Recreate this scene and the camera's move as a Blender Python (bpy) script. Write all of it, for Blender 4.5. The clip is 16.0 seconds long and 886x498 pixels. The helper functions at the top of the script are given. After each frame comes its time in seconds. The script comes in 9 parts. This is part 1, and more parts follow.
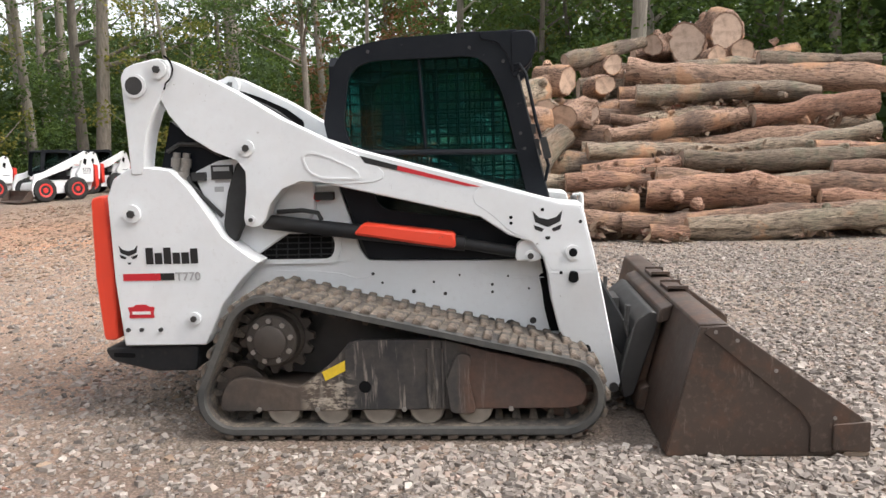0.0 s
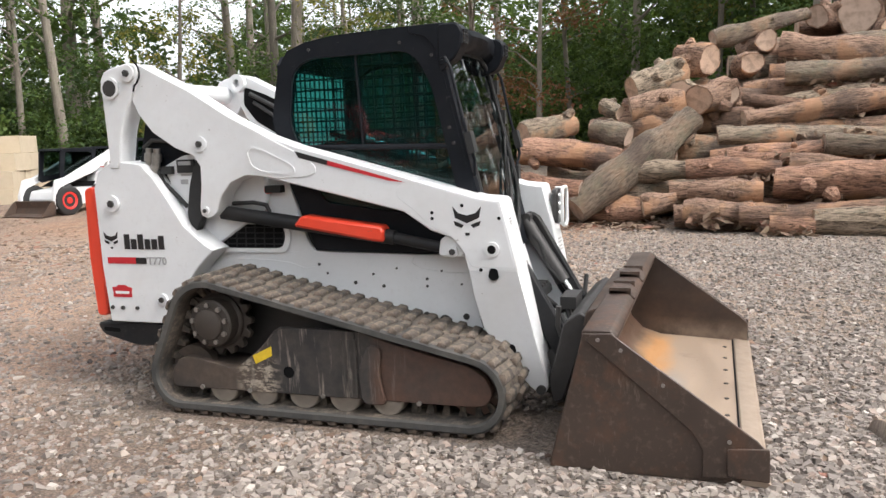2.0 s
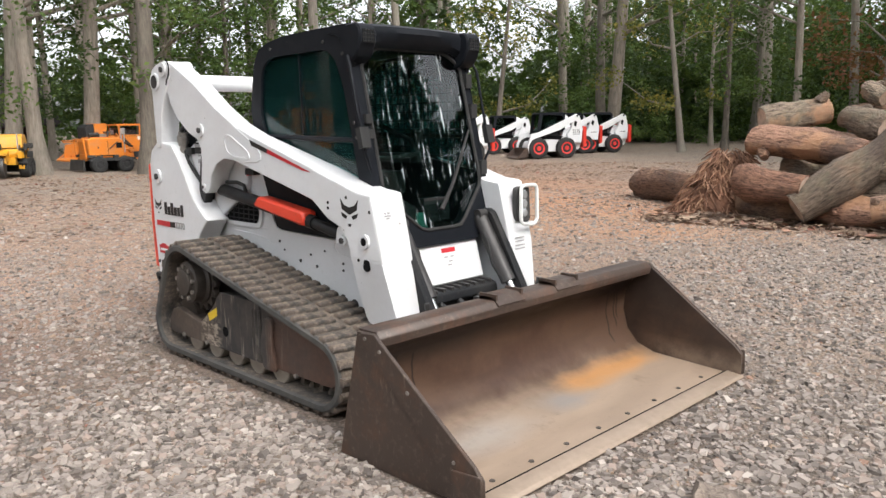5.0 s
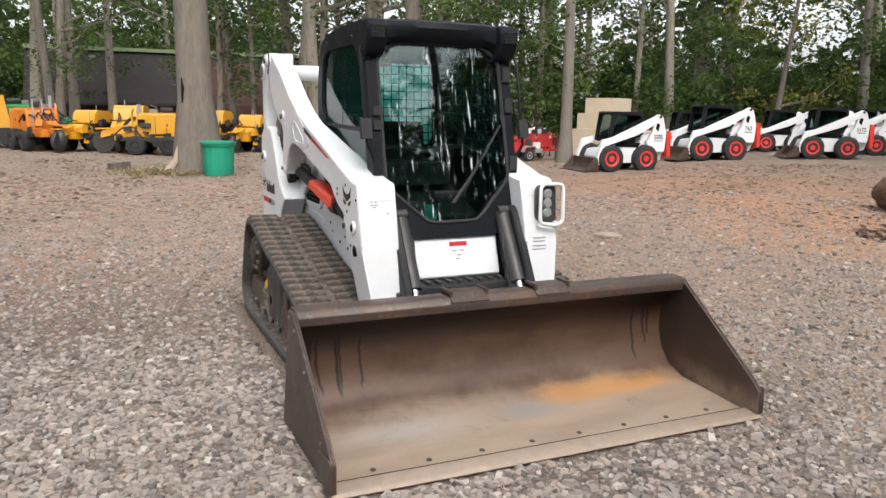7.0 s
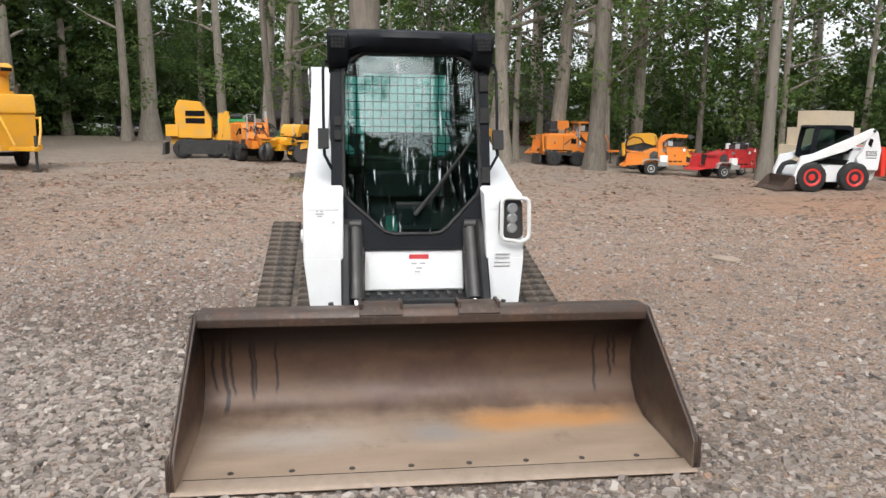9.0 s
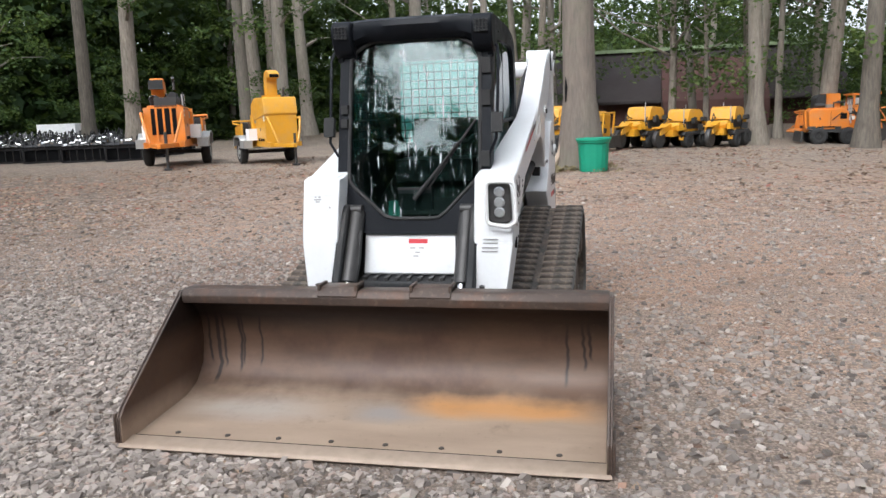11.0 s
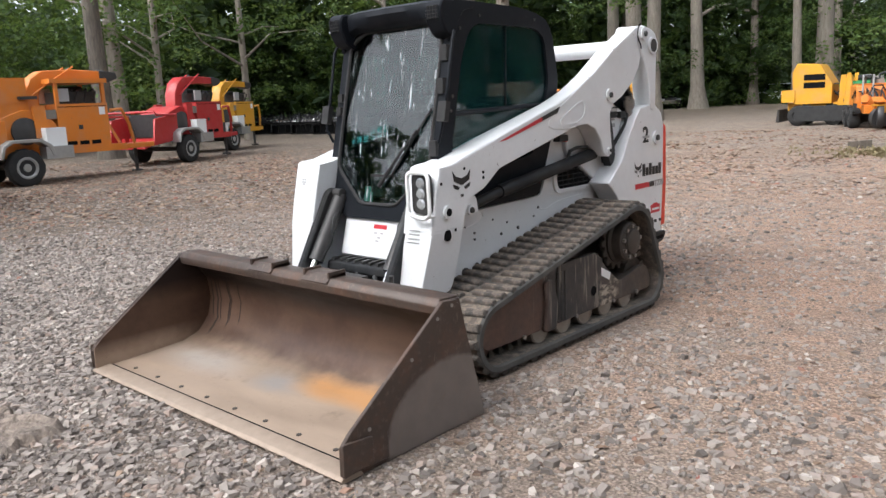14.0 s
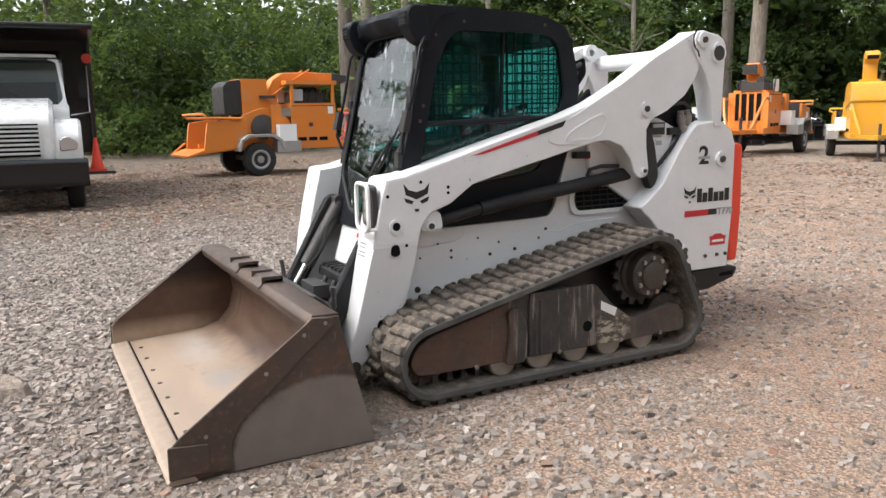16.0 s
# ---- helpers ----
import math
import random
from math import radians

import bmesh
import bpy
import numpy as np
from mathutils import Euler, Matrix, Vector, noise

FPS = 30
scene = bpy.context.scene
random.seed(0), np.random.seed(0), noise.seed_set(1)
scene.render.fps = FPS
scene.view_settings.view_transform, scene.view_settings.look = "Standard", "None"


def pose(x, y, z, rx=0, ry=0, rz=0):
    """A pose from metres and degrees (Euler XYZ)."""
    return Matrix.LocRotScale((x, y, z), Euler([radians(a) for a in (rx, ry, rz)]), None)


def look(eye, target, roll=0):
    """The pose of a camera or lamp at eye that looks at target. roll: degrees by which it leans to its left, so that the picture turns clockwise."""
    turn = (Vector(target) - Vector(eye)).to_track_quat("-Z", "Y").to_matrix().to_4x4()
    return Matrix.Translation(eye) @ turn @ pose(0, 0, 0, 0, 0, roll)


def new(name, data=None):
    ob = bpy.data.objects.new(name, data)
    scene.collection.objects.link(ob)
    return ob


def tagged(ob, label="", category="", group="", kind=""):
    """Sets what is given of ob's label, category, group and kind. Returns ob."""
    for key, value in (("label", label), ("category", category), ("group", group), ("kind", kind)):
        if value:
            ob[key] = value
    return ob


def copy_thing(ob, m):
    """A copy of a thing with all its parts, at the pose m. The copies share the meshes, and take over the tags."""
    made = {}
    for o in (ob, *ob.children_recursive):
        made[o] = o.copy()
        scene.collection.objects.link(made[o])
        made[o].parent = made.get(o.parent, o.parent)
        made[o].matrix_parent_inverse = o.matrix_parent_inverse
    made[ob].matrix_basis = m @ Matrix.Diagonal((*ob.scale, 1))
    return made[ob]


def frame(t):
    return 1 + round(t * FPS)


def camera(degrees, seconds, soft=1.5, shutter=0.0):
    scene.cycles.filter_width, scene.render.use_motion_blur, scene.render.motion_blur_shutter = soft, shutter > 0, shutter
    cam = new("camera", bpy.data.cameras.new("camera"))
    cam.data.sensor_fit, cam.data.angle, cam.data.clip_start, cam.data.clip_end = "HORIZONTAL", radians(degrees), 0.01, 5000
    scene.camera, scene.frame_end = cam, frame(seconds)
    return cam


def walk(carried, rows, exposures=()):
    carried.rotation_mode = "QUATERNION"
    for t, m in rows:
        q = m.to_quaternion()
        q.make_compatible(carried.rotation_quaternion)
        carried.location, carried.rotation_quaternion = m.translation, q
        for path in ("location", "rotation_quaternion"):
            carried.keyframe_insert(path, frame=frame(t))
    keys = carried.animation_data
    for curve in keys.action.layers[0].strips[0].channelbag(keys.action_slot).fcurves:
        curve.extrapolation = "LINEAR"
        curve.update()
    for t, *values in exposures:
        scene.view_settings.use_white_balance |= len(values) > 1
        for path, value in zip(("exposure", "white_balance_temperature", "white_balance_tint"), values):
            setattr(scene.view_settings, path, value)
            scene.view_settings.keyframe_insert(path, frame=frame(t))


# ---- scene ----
cam = camera(59.0, 16.0)
PATH = [
    (0, (0.405, -4.594, 1.438), (0.248, -2.617, 1.181), -1.8),
    (0.5, (0.623, -4.462, 1.45), (0.372, -2.495, 1.188), -0.9),
    (1, (0.985, -4.478, 1.437), (0.593, -2.534, 1.177), -1.2),
    (1.5, (1.384, -4.47, 1.454), (0.874, -2.554, 1.189), -1.8),
    (2, (1.796, -4.323, 1.454), (1.14, -2.454, 1.17), -2.3),
    (2.5, (2.222, -4.294, 1.453), (1.429, -2.484, 1.142), -1.9),
    (3, (2.559, -4.183, 1.473), (1.67, -2.424, 1.13), -1.4),
    (3.5, (2.842, -3.875, 1.47), (1.8, -2.206, 1.111), -1.5),
    (4, (3.244, -3.643, 1.44), (2.029, -2.09, 1.102), -2.0),
    (4.2, (3.391, -3.561, 1.47), (2.134, -2.04, 1.14), -1.7),
    (6.3, (4.446, -2.337, 1.511), (2.775, -1.294, 1.167), 0.0),
    (6.5, (4.523, -2.211, 1.514), (2.805, -1.248, 1.166), 0.3),
    (7, (4.79, -1.879, 1.529), (2.992, -1.076, 1.179), 0.8),
    (7.5, (4.861, -1.475, 1.506), (3.024, -0.767, 1.152), 1.3),
    (8, (4.926, -1.13, 1.518), (3.039, -0.57, 1.16), 0.6),
    (8.5, (5.123, -0.748, 1.544), (3.193, -0.34, 1.215), 0.1),
    (9, (5.082, -0.412, 1.521), (3.126, -0.15, 1.2), 0.7),
    (9.2, (5.058, -0.278, 1.541), (3.095, -0.086, 1.214), 0.6),
    (11.3, (5.004, 1.476, 1.485), (3.106, 0.949, 1.14), -2.6),
    (11.5, (5.001, 1.677, 1.524), (3.117, 1.103, 1.179), -2.8),
    (12, (4.825, 2.06, 1.481), (2.983, 1.36, 1.138), -2.4),
    (12.5, (4.632, 2.453, 1.476), (2.855, 1.602, 1.133), -2.6),
    (13, (4.46, 2.862, 1.519), (2.748, 1.887, 1.174), -2.8),
    (13.5, (4.12, 3.096, 1.491), (2.533, 1.933, 1.135), -2.1),
    (14, (3.818, 3.415, 1.476), (2.379, 2.077, 1.105), -2.6),
    (14.5, (3.485, 3.685, 1.473), (2.198, 2.197, 1.112), -3.0),
    (15, (3.088, 3.864, 1.491), (1.929, 2.268, 1.161), -2.7),
    (15.5, (2.74, 4.121, 1.485), (1.724, 2.432, 1.147), -1.8),
    (16, (2.403, 4.243, 1.454), (1.48, 2.501, 1.115), -1.0),
]
walk(cam, [(t, look(eye, target, roll)) for t, eye, target, roll in PATH], [(0.0, 1.64, 6500, 10), (2.5, 1.52, 6500, 10), (4.0, 1.46, 6500, 10), (6.5, 1.24, 6450, 10), (9.0, 1.13, 6350, 9), (11.5, 1.25, 6000, 9), (12.5, 1.31, 5950, 9), (14.5, 1.45, 6250, 10), (16.0, 1.62, 6450, 10)])

# ---------------------------------------------------------------- light
world = bpy.data.worlds.new("overcast_sky")
scene.world = world
world.use_nodes = True
wn, wl = world.node_tree.nodes, world.node_tree.links
sky = wn.new("ShaderNodeTexSky")
sky.sky_type = "NISHITA"
sky.sun_disc = False
sky.sun_elevation, sky.sun_rotation = radians(48), radians(100)
sky.air_density, sky.dust_density, sky.ozone_density = 1.0, 4.0, 1.0
pale = wn.new("ShaderNodeHueSaturation")
pale.inputs["Saturation"].default_value = 0.22
wl.new(sky.outputs[0], pale.inputs["Color"])
wl.new(pale.outputs[0], wn["Background"].inputs[0])
wn["Background"].inputs[1].default_value = 0.15

sun = new("sun", bpy.data.lights.new("sun", "SUN"))
sun.data.energy, sun.data.angle, sun.data.color = 0.48, radians(30), (1.0, 0.95, 0.88)
sun.matrix_world = look((math.cos(radians(-10)) * 20, math.sin(radians(-10)) * 20, 22.2), (0, 0, 0))

# ---------------------------------------------------------------- materials


class Mat:
    """A node material with a Principled shader and small helpers to wire it."""

    def __init__(self, name, rough=0.6, metal=0.0, coat=0.0):
        self.m = bpy.data.materials.new(name)
        self.m.use_nodes = True
        self.n, self.l = self.m.node_tree.nodes, self.m.node_tree.links
        self.b = self.n["Principled BSDF"]
        self.b.inputs["Roughness"].default_value = rough
        self.b.inputs["Metallic"].default_value = metal
        self.b.inputs["Coat Weight"].default_value = coat
        self.tc = self.n.new("ShaderNodeTexCoord")
        self.geo = self.n.new("ShaderNodeNewGeometry")

    def coord(self, kind="Object", scale=(1, 1, 1)):
        mp = self.n.new("ShaderNodeMapping")
        mp.inputs["Scale"].default_value = scale
        src = self.geo.outputs["Position"] if kind == "World" else self.tc.outputs[kind]
        self.l.new(src, mp.inputs["Vector"])
        return mp.outputs[0]

    def noise(self, scale, detail=4, rough=0.6, vec=None, distort=0.0):
        t = self.n.new("ShaderNodeTexNoise")
        t.inputs["Scale"].default_value, t.inputs["Detail"].default_value = scale, detail
        t.inputs["Roughness"].default_value, t.inputs["Distortion"].default_value = rough, distort
        self.l.new(vec if vec is not None else self.coord(), t.inputs["Vector"])
        return t.outputs["Fac"]

    def ramp(self, fac, *stops):
        r = self.n.new("ShaderNodeValToRGB")
        while len(r.color_ramp.elements) < len(stops):
            r.color_ramp.elements.new(0.5)
        for e, (p, c) in zip(r.color_ramp.elements, stops):
            e.position, e.color = p, (*c, 1) if not isinstance(c, (int, float)) else (c, c, c, 1)
        self.l.new(fac, r.inputs[0])
        return r.outputs[0]

    def mix(self, fac, a, b, mode="MIX"):
        x = self.n.new("ShaderNodeMix")
        x.data_type, x.blend_type = "RGBA", mode
        for sock, v in ((x.inputs[0], fac), (x.inputs[6], a), (x.inputs[7], b)):
            if isinstance(v, (int, float)):
                sock.default_value = v
            elif isinstance(v, tuple):
                sock.default_value = (*v, 1)
            else:
                self.l.new(v, sock)
        return x.outputs[2]

    def math(self, op, a, b=0.0, c=0.0):
        x = self.n.new("ShaderNodeMath")
        x.operation = op
        for sock, v in zip(x.inputs, (a, b, c)):
            if isinstance(v, (int, float)):
                sock.default_value = v
            else:
                self.l.new(v, sock)
        return x.outputs[0]

    def band(self, value, lo, hi, soft):
        """1 where lo < value < hi, with soft edges."""
        out = None
        for a, b in ((lo - soft, lo + soft), (hi + soft, hi - soft)):
            r = self.n.new("ShaderNodeMapRange")
            r.inputs[1].default_value, r.inputs[2].default_value = a, b
            self.l.new(value, r.inputs[0])
            out = r.outputs[0] if out is None else self.math("MULTIPLY", out, r.outputs[0])
        return out

    def xyz(self, kind="Object"):
        s = self.n.new("ShaderNodeSeparateXYZ")
        self.l.new(self.geo.outputs["Position"] if kind == "World" else self.tc.outputs[kind], s.inputs[0])
        return s.outputs

    def random(self):
        return self.n.new("ShaderNodeObjectInfo").outputs["Random"]

    def island(self):
        return self.geo.outputs["Random Per Island"]

    def color(self, c):
        if isinstance(c, tuple):
            self.b.inputs["Base Color"].default_value = (*c, 1)
        else:
            self.l.new(c, self.b.inputs["Base Color"])
        return self

    def rough(self, f):
        self.l.new(f, self.b.inputs["Roughness"])
        return self

    def bump(self, height, strength=0.3, distance=0.01):
        p = self.n.new("ShaderNodeBump")
        p.inputs["Strength"].default_value, p.inputs["Distance"].default_value = strength, distance
        self.l.new(height, p.inputs["Height"])
        self.l.new(p.outputs[0], self.b.inputs["Normal"])
        return self


def paint(name, c, dirt=(0.30, 0.24, 0.18), amount=0.5, rough=0.35, chip=(0.16, 0.12, 0.09), coat=0.2):
    """Worn machine paint: dust in broad stains, small chips, faint orange peel."""
    m = Mat(name, rough, 0.0, coat)
    broad = m.ramp(m.noise(2.2, 6, 0.65), (0.45, 0.0), (0.80, amount))
    fine = m.ramp(m.noise(38, 3), (0.55, 0.0), (0.80, amount * 0.6))
    base = m.mix(m.noise(9, 3), tuple(v * 0.93 for v in c), tuple(min(1, v * 1.04) for v in c))
    col = m.mix(m.math("MAXIMUM", broad, fine), base, dirt)
    chips = m.ramp(m.noise(21, 5, 0.7), (0.690, 0.0), (0.706, 0.85))
    m.color(m.mix(chips, col, chip))
    m.rough(m.ramp(m.noise(6, 4), (0.2, rough * 0.8), (0.8, min(1, rough * 1.5))))
    return m.bump(m.noise(90, 2), 0.04, 0.002).m


def plain(name, c, rough=0.6, metal=0.0, vary=0.18, scale=14, bump=0.15):
    m = Mat(name, rough, metal)
    n = m.noise(scale, 5, 0.65)
    m.color(m.mix(n, tuple(v * (1 - vary) for v in c), tuple(min(1, v * (1 + vary)) for v in c)))
    m.rough(m.ramp(m.noise(scale * 0.4, 3), (0.2, rough * 0.82), (0.85, min(1, rough * 1.2))))
    return m.bump(m.noise(scale * 5, 3), bump, 0.004).m


def glass(name, tint, gloss=1.45, film=0.0):
    """Clear tinted glass; film is the share of thin dust on it."""
    m = Mat(name, 0.02)
    out = m.n["Material Output"]
    clear, shine, fres, both = (m.n.new(k) for k in ("ShaderNodeBsdfTransparent", "ShaderNodeBsdfGlossy", "ShaderNodeFresnel", "ShaderNodeMixShader"))
    clear.inputs[0].default_value = (*tint, 1)
    shine.inputs["Roughness"].default_value = 0.015
    fres.inputs[0].default_value = gloss
    m.l.new(fres.outputs[0], both.inputs[0])
    m.l.new(clear.outputs[0], both.inputs[1])
    m.l.new(shine.outputs[0], both.inputs[2])
    top = both
    if film:
        dust, glow, dusty, top = (m.n.new(k) for k in ("ShaderNodeBsdfDiffuse", "ShaderNodeBsdfTranslucent", "ShaderNodeMixShader", "ShaderNodeMixShader"))
        dust.inputs[0].default_value = glow.inputs[0].default_value = (tint[0] * 0.62, tint[1], tint[2] * 0.98, 1)
        dusty.inputs[0].default_value = 0.94
        m.l.new(dust.outputs[0], dusty.inputs[1])
        m.l.new(glow.outputs[0], dusty.inputs[2])
        m.l.new(m.ramp(m.noise(2.5, 4), (0.3, film * 0.7), (0.7, film * 1.3)), top.inputs[0])
        m.l.new(both.outputs[0], top.inputs[1])
        m.l.new(dusty.outputs[0], top.inputs[2])
    m.l.new(top.outputs[0], out.inputs[0])
    m.n.remove(m.b)
    return m.m


def streaked_glass():
    """Tinted door glass with dried rain streaks."""
    m = Mat("door_glass", 0.02)
    out = m.n["Material Output"]
    clear, shine, fres, both = (m.n.new(k) for k in ("ShaderNodeBsdfTransparent", "ShaderNodeBsdfGlossy", "ShaderNodeFresnel", "ShaderNodeMixShader"))
    clear.inputs[0].default_value = (0.56, 0.74, 0.72, 1)
    shine.inputs["Roughness"].default_value = 0.02
    fres.inputs[0].default_value = 1.74
    m.l.new(fres.outputs[0], both.inputs[0])
    m.l.new(clear.outputs[0], both.inputs[1])
    m.l.new(shine.outputs[0], both.inputs[2])
    film, last = m.n.new("ShaderNodeBsdfDiffuse"), m.n.new("ShaderNodeMixShader")
    film.inputs[0].default_value = (0.72, 0.78, 0.80, 1)
    long = m.ramp(m.noise(11, 4, 0.75, m.coord("Object", (1, 3.0, 0.22)), 0.3), (0.570, 0.0), (0.645, 0.6))
    spot = m.ramp(m.noise(16, 5, 0.7, m.coord("Object", (1, 2.0, 0.5))), (0.47, 0.0), (0.58, 1.0))
    m.l.new(m.math("MULTIPLY", long, spot), last.inputs[0])
    m.l.new(both.outputs[0], last.inputs[1])
    m.l.new(film.outputs[0], last.inputs[2])
    m.l.new(last.outputs[0], out.inputs[0])
    m.n.remove(m.b)
    return m.m


WHITE = paint("white_paint", (0.715, 0.725, 0.735), amount=0.20, rough=0.38, coat=0.1)
BLACK = paint("black_paint", (0.014, 0.015, 0.017), dirt=(0.14, 0.12, 0.10), amount=0.22, rough=0.48, chip=(0.10, 0.09, 0.08), coat=0.0)
CAB_BLACK = paint("cab_black", (0.009, 0.0105, 0.014), dirt=(0.05, 0.05, 0.052), amount=0.18, rough=0.42, chip=(0.05, 0.05, 0.05), coat=0.0)
CAB_BLACK.node_tree.nodes["Principled BSDF"].inputs["Specular IOR Level"].default_value = 0.14
BLACK.node_tree.nodes["Principled BSDF"].inputs["Specular IOR Level"].default_value = 0.25
RED = paint("red_paint", (0.62, 0.035, 0.02), amount=0.10, rough=0.4)
ORANGE_RED = paint("orange_red_paint", (0.80, 0.06, 0.025), amount=0.06, rough=0.42)
DARK_STEEL = plain("dark_steel", (0.05, 0.048, 0.047), 0.5, 0.3, 0.35, 10)
CHROME = plain("chrome", (0.55, 0.55, 0.55), 0.2, 1.0, 0.1, 20, 0.03)
BOLT = plain("zinc_bolt", (0.30, 0.28, 0.26), 0.45, 0.7, 0.3, 60)
INK = plain("black_decal", (0.012, 0.012, 0.013), 0.5, 0, 0.1, 30, 0.02)
DECAL_RED = plain("red_decal", (0.50, 0.02, 0.03), 0.45, 0, 0.1, 30, 0.02)
DECAL_WHITE = plain("white_decal", (0.75, 0.75, 0.74), 0.5, 0, 0.08, 40, 0.02)
SILVER = plain("brushed_aluminium", (0.62, 0.63, 0.64), 0.42, 0.35, 0.1, 30, 0.03)
DECAL_GREY = plain("grey_decal", (0.35, 0.35, 0.35), 0.5, 0, 0.1, 40, 0.02)
YELLOW_TAG = plain("yellow_tag", (0.72, 0.50, 0.03), 0.6, 0, 0.35, 30, 0.05)
RUBBER_BLACK = plain("black_rubber", (0.022, 0.022, 0.022), 0.75, 0, 0.35, 18)
MESH_BLACK = plain("mesh_black", (0.012, 0.012, 0.013), 0.6, 0, 0.2, 30, 0.05)
SEAT_VINYL = plain("seat_vinyl", (0.02, 0.02, 0.021), 0.55, 0, 0.25, 30, 0.1)
# Near-black for dark parts and for sheets that paint shade into holes and gaps.
DARK_VOID = plain("dark_and_hole_shade", (0.007, 0.007, 0.0075), 0.95, 0, 0.3, 10)
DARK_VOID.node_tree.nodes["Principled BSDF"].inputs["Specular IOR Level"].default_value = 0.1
SMOKED_LENS = plain("smoked_lens", (0.05, 0.052, 0.055), 0.15, 0.3, 0.1, 30, 0.02)
LAMP_GLASS = plain("lamp_lens", (0.55, 0.57, 0.58), 0.12, 0.6, 0.1, 30, 0.02)
GLASS_TEAL = glass("teal_tinted_glass", (0.40, 0.68, 0.68), film=0.022)
GLASS_DARK = glass("dark_cab_glass", (0.46, 0.56, 0.54))
GLASS_DOOR = streaked_glass()
GLASS_REAR = glass("dusty_rear_glass", (0.72, 0.95, 0.90), film=0.62)


def track_rubber():
    """Black rubber under patchy dried mud, rubbed bare on the edges of the blocks."""
    m = Mat("dusty_track_rubber", 0.88)
    dust = m.ramp(m.noise(5.5, 8, 0.75), (0.40, 0.0), (0.56, 1.0))
    spots = m.ramp(m.noise(19, 5, 0.7), (0.44, 0.0), (0.60, 1.0))
    fine = m.noise(70, 4)
    mud = m.mix(fine, (0.125, 0.095, 0.072), (0.255, 0.205, 0.160))
    col = m.mix(m.math("MULTIPLY", dust, m.math("ADD", m.math("MULTIPLY", spots, 0.6), 0.4)), (0.040, 0.037, 0.035), mud)
    col = m.mix(m.ramp(m.noise(2.2, 4), (0.52, 0.0), (0.70, 0.5)), col, (0.075, 0.052, 0.040))
    return m.color(col).bump(m.math("ADD", fine, m.math("MULTIPLY", m.noise(22, 5, 0.7), 1.5)), 0.6, 0.012).m


def track_side():
    m = Mat("track_side_rubber", 0.8)
    dust = m.ramp(m.noise(5, 6, 0.7), (0.35, 0.0), (0.75, 0.75))
    col = m.mix(dust, (0.050, 0.050, 0.049), (0.13, 0.12, 0.105))
    return m.color(col).bump(m.noise(60, 3), 0.25, 0.004).m


def frame_steel():
    """Undercarriage steel: black paint worn to rust and dried mud, with pale scuffs."""
    m = Mat("undercarriage_steel", 0.62, 0.1)
    z = m.xyz()
    rust = m.ramp(m.noise(2.6, 6, 0.7), (0.42, 0.0), (0.56, 1.0))
    grit = m.noise(30, 4)
    wave = m.math("ADD", z[0], m.math("MULTIPLY", m.math("SUBTRACT", m.noise(3.0, 4), 0.5), 0.12))
    base = m.mix(rust, (0.033, 0.032, 0.033), m.mix(grit, (0.040, 0.036, 0.034), (0.082, 0.071, 0.063)))
    brown = m.math("MULTIPLY", m.band(wave, 0.20, 0.9, 0.03), m.ramp(m.noise(4, 4), (0.30, 0.35), (0.60, 1.0)))
    base = m.mix(brown, base, m.mix(grit, (0.058, 0.036, 0.028), (0.14, 0.075, 0.052)))
    tan = m.math("MULTIPLY", m.band(wave, -1.2, -0.42, 0.05), m.ramp(m.noise(4, 5), (0.35, 0.2), (0.62, 0.9)))
    base = m.mix(tan, base, m.mix(grit, (0.060, 0.044, 0.034), (0.145, 0.108, 0.084)))
    worn = m.math("MULTIPLY", m.band(z[0], -0.60, -0.38, 0.04), m.band(z[2], 0.10, 0.32, 0.04))
    worn = m.math("MULTIPLY", worn, m.ramp(m.noise(16, 5, 0.7, m.coord("Object", (1.0, 1.0, 2.6))), (0.46, 0.0), (0.56, 1.0)))
    base = m.mix(worn, base, (0.42, 0.36, 0.29))
    streak = m.ramp(m.noise(9, 5, 0.7, m.coord("Object", (3.0, 1.0, 0.25))), (0.55, 0.0), (0.68, 0.9))
    scuff = m.math("MULTIPLY", streak, m.band(z[0], -0.55, 0.25, 0.15))
    m.color(m.mix(scuff, base, (0.30, 0.26, 0.22)))
    return m.bump(m.noise(45, 4), 0.35, 0.004).m


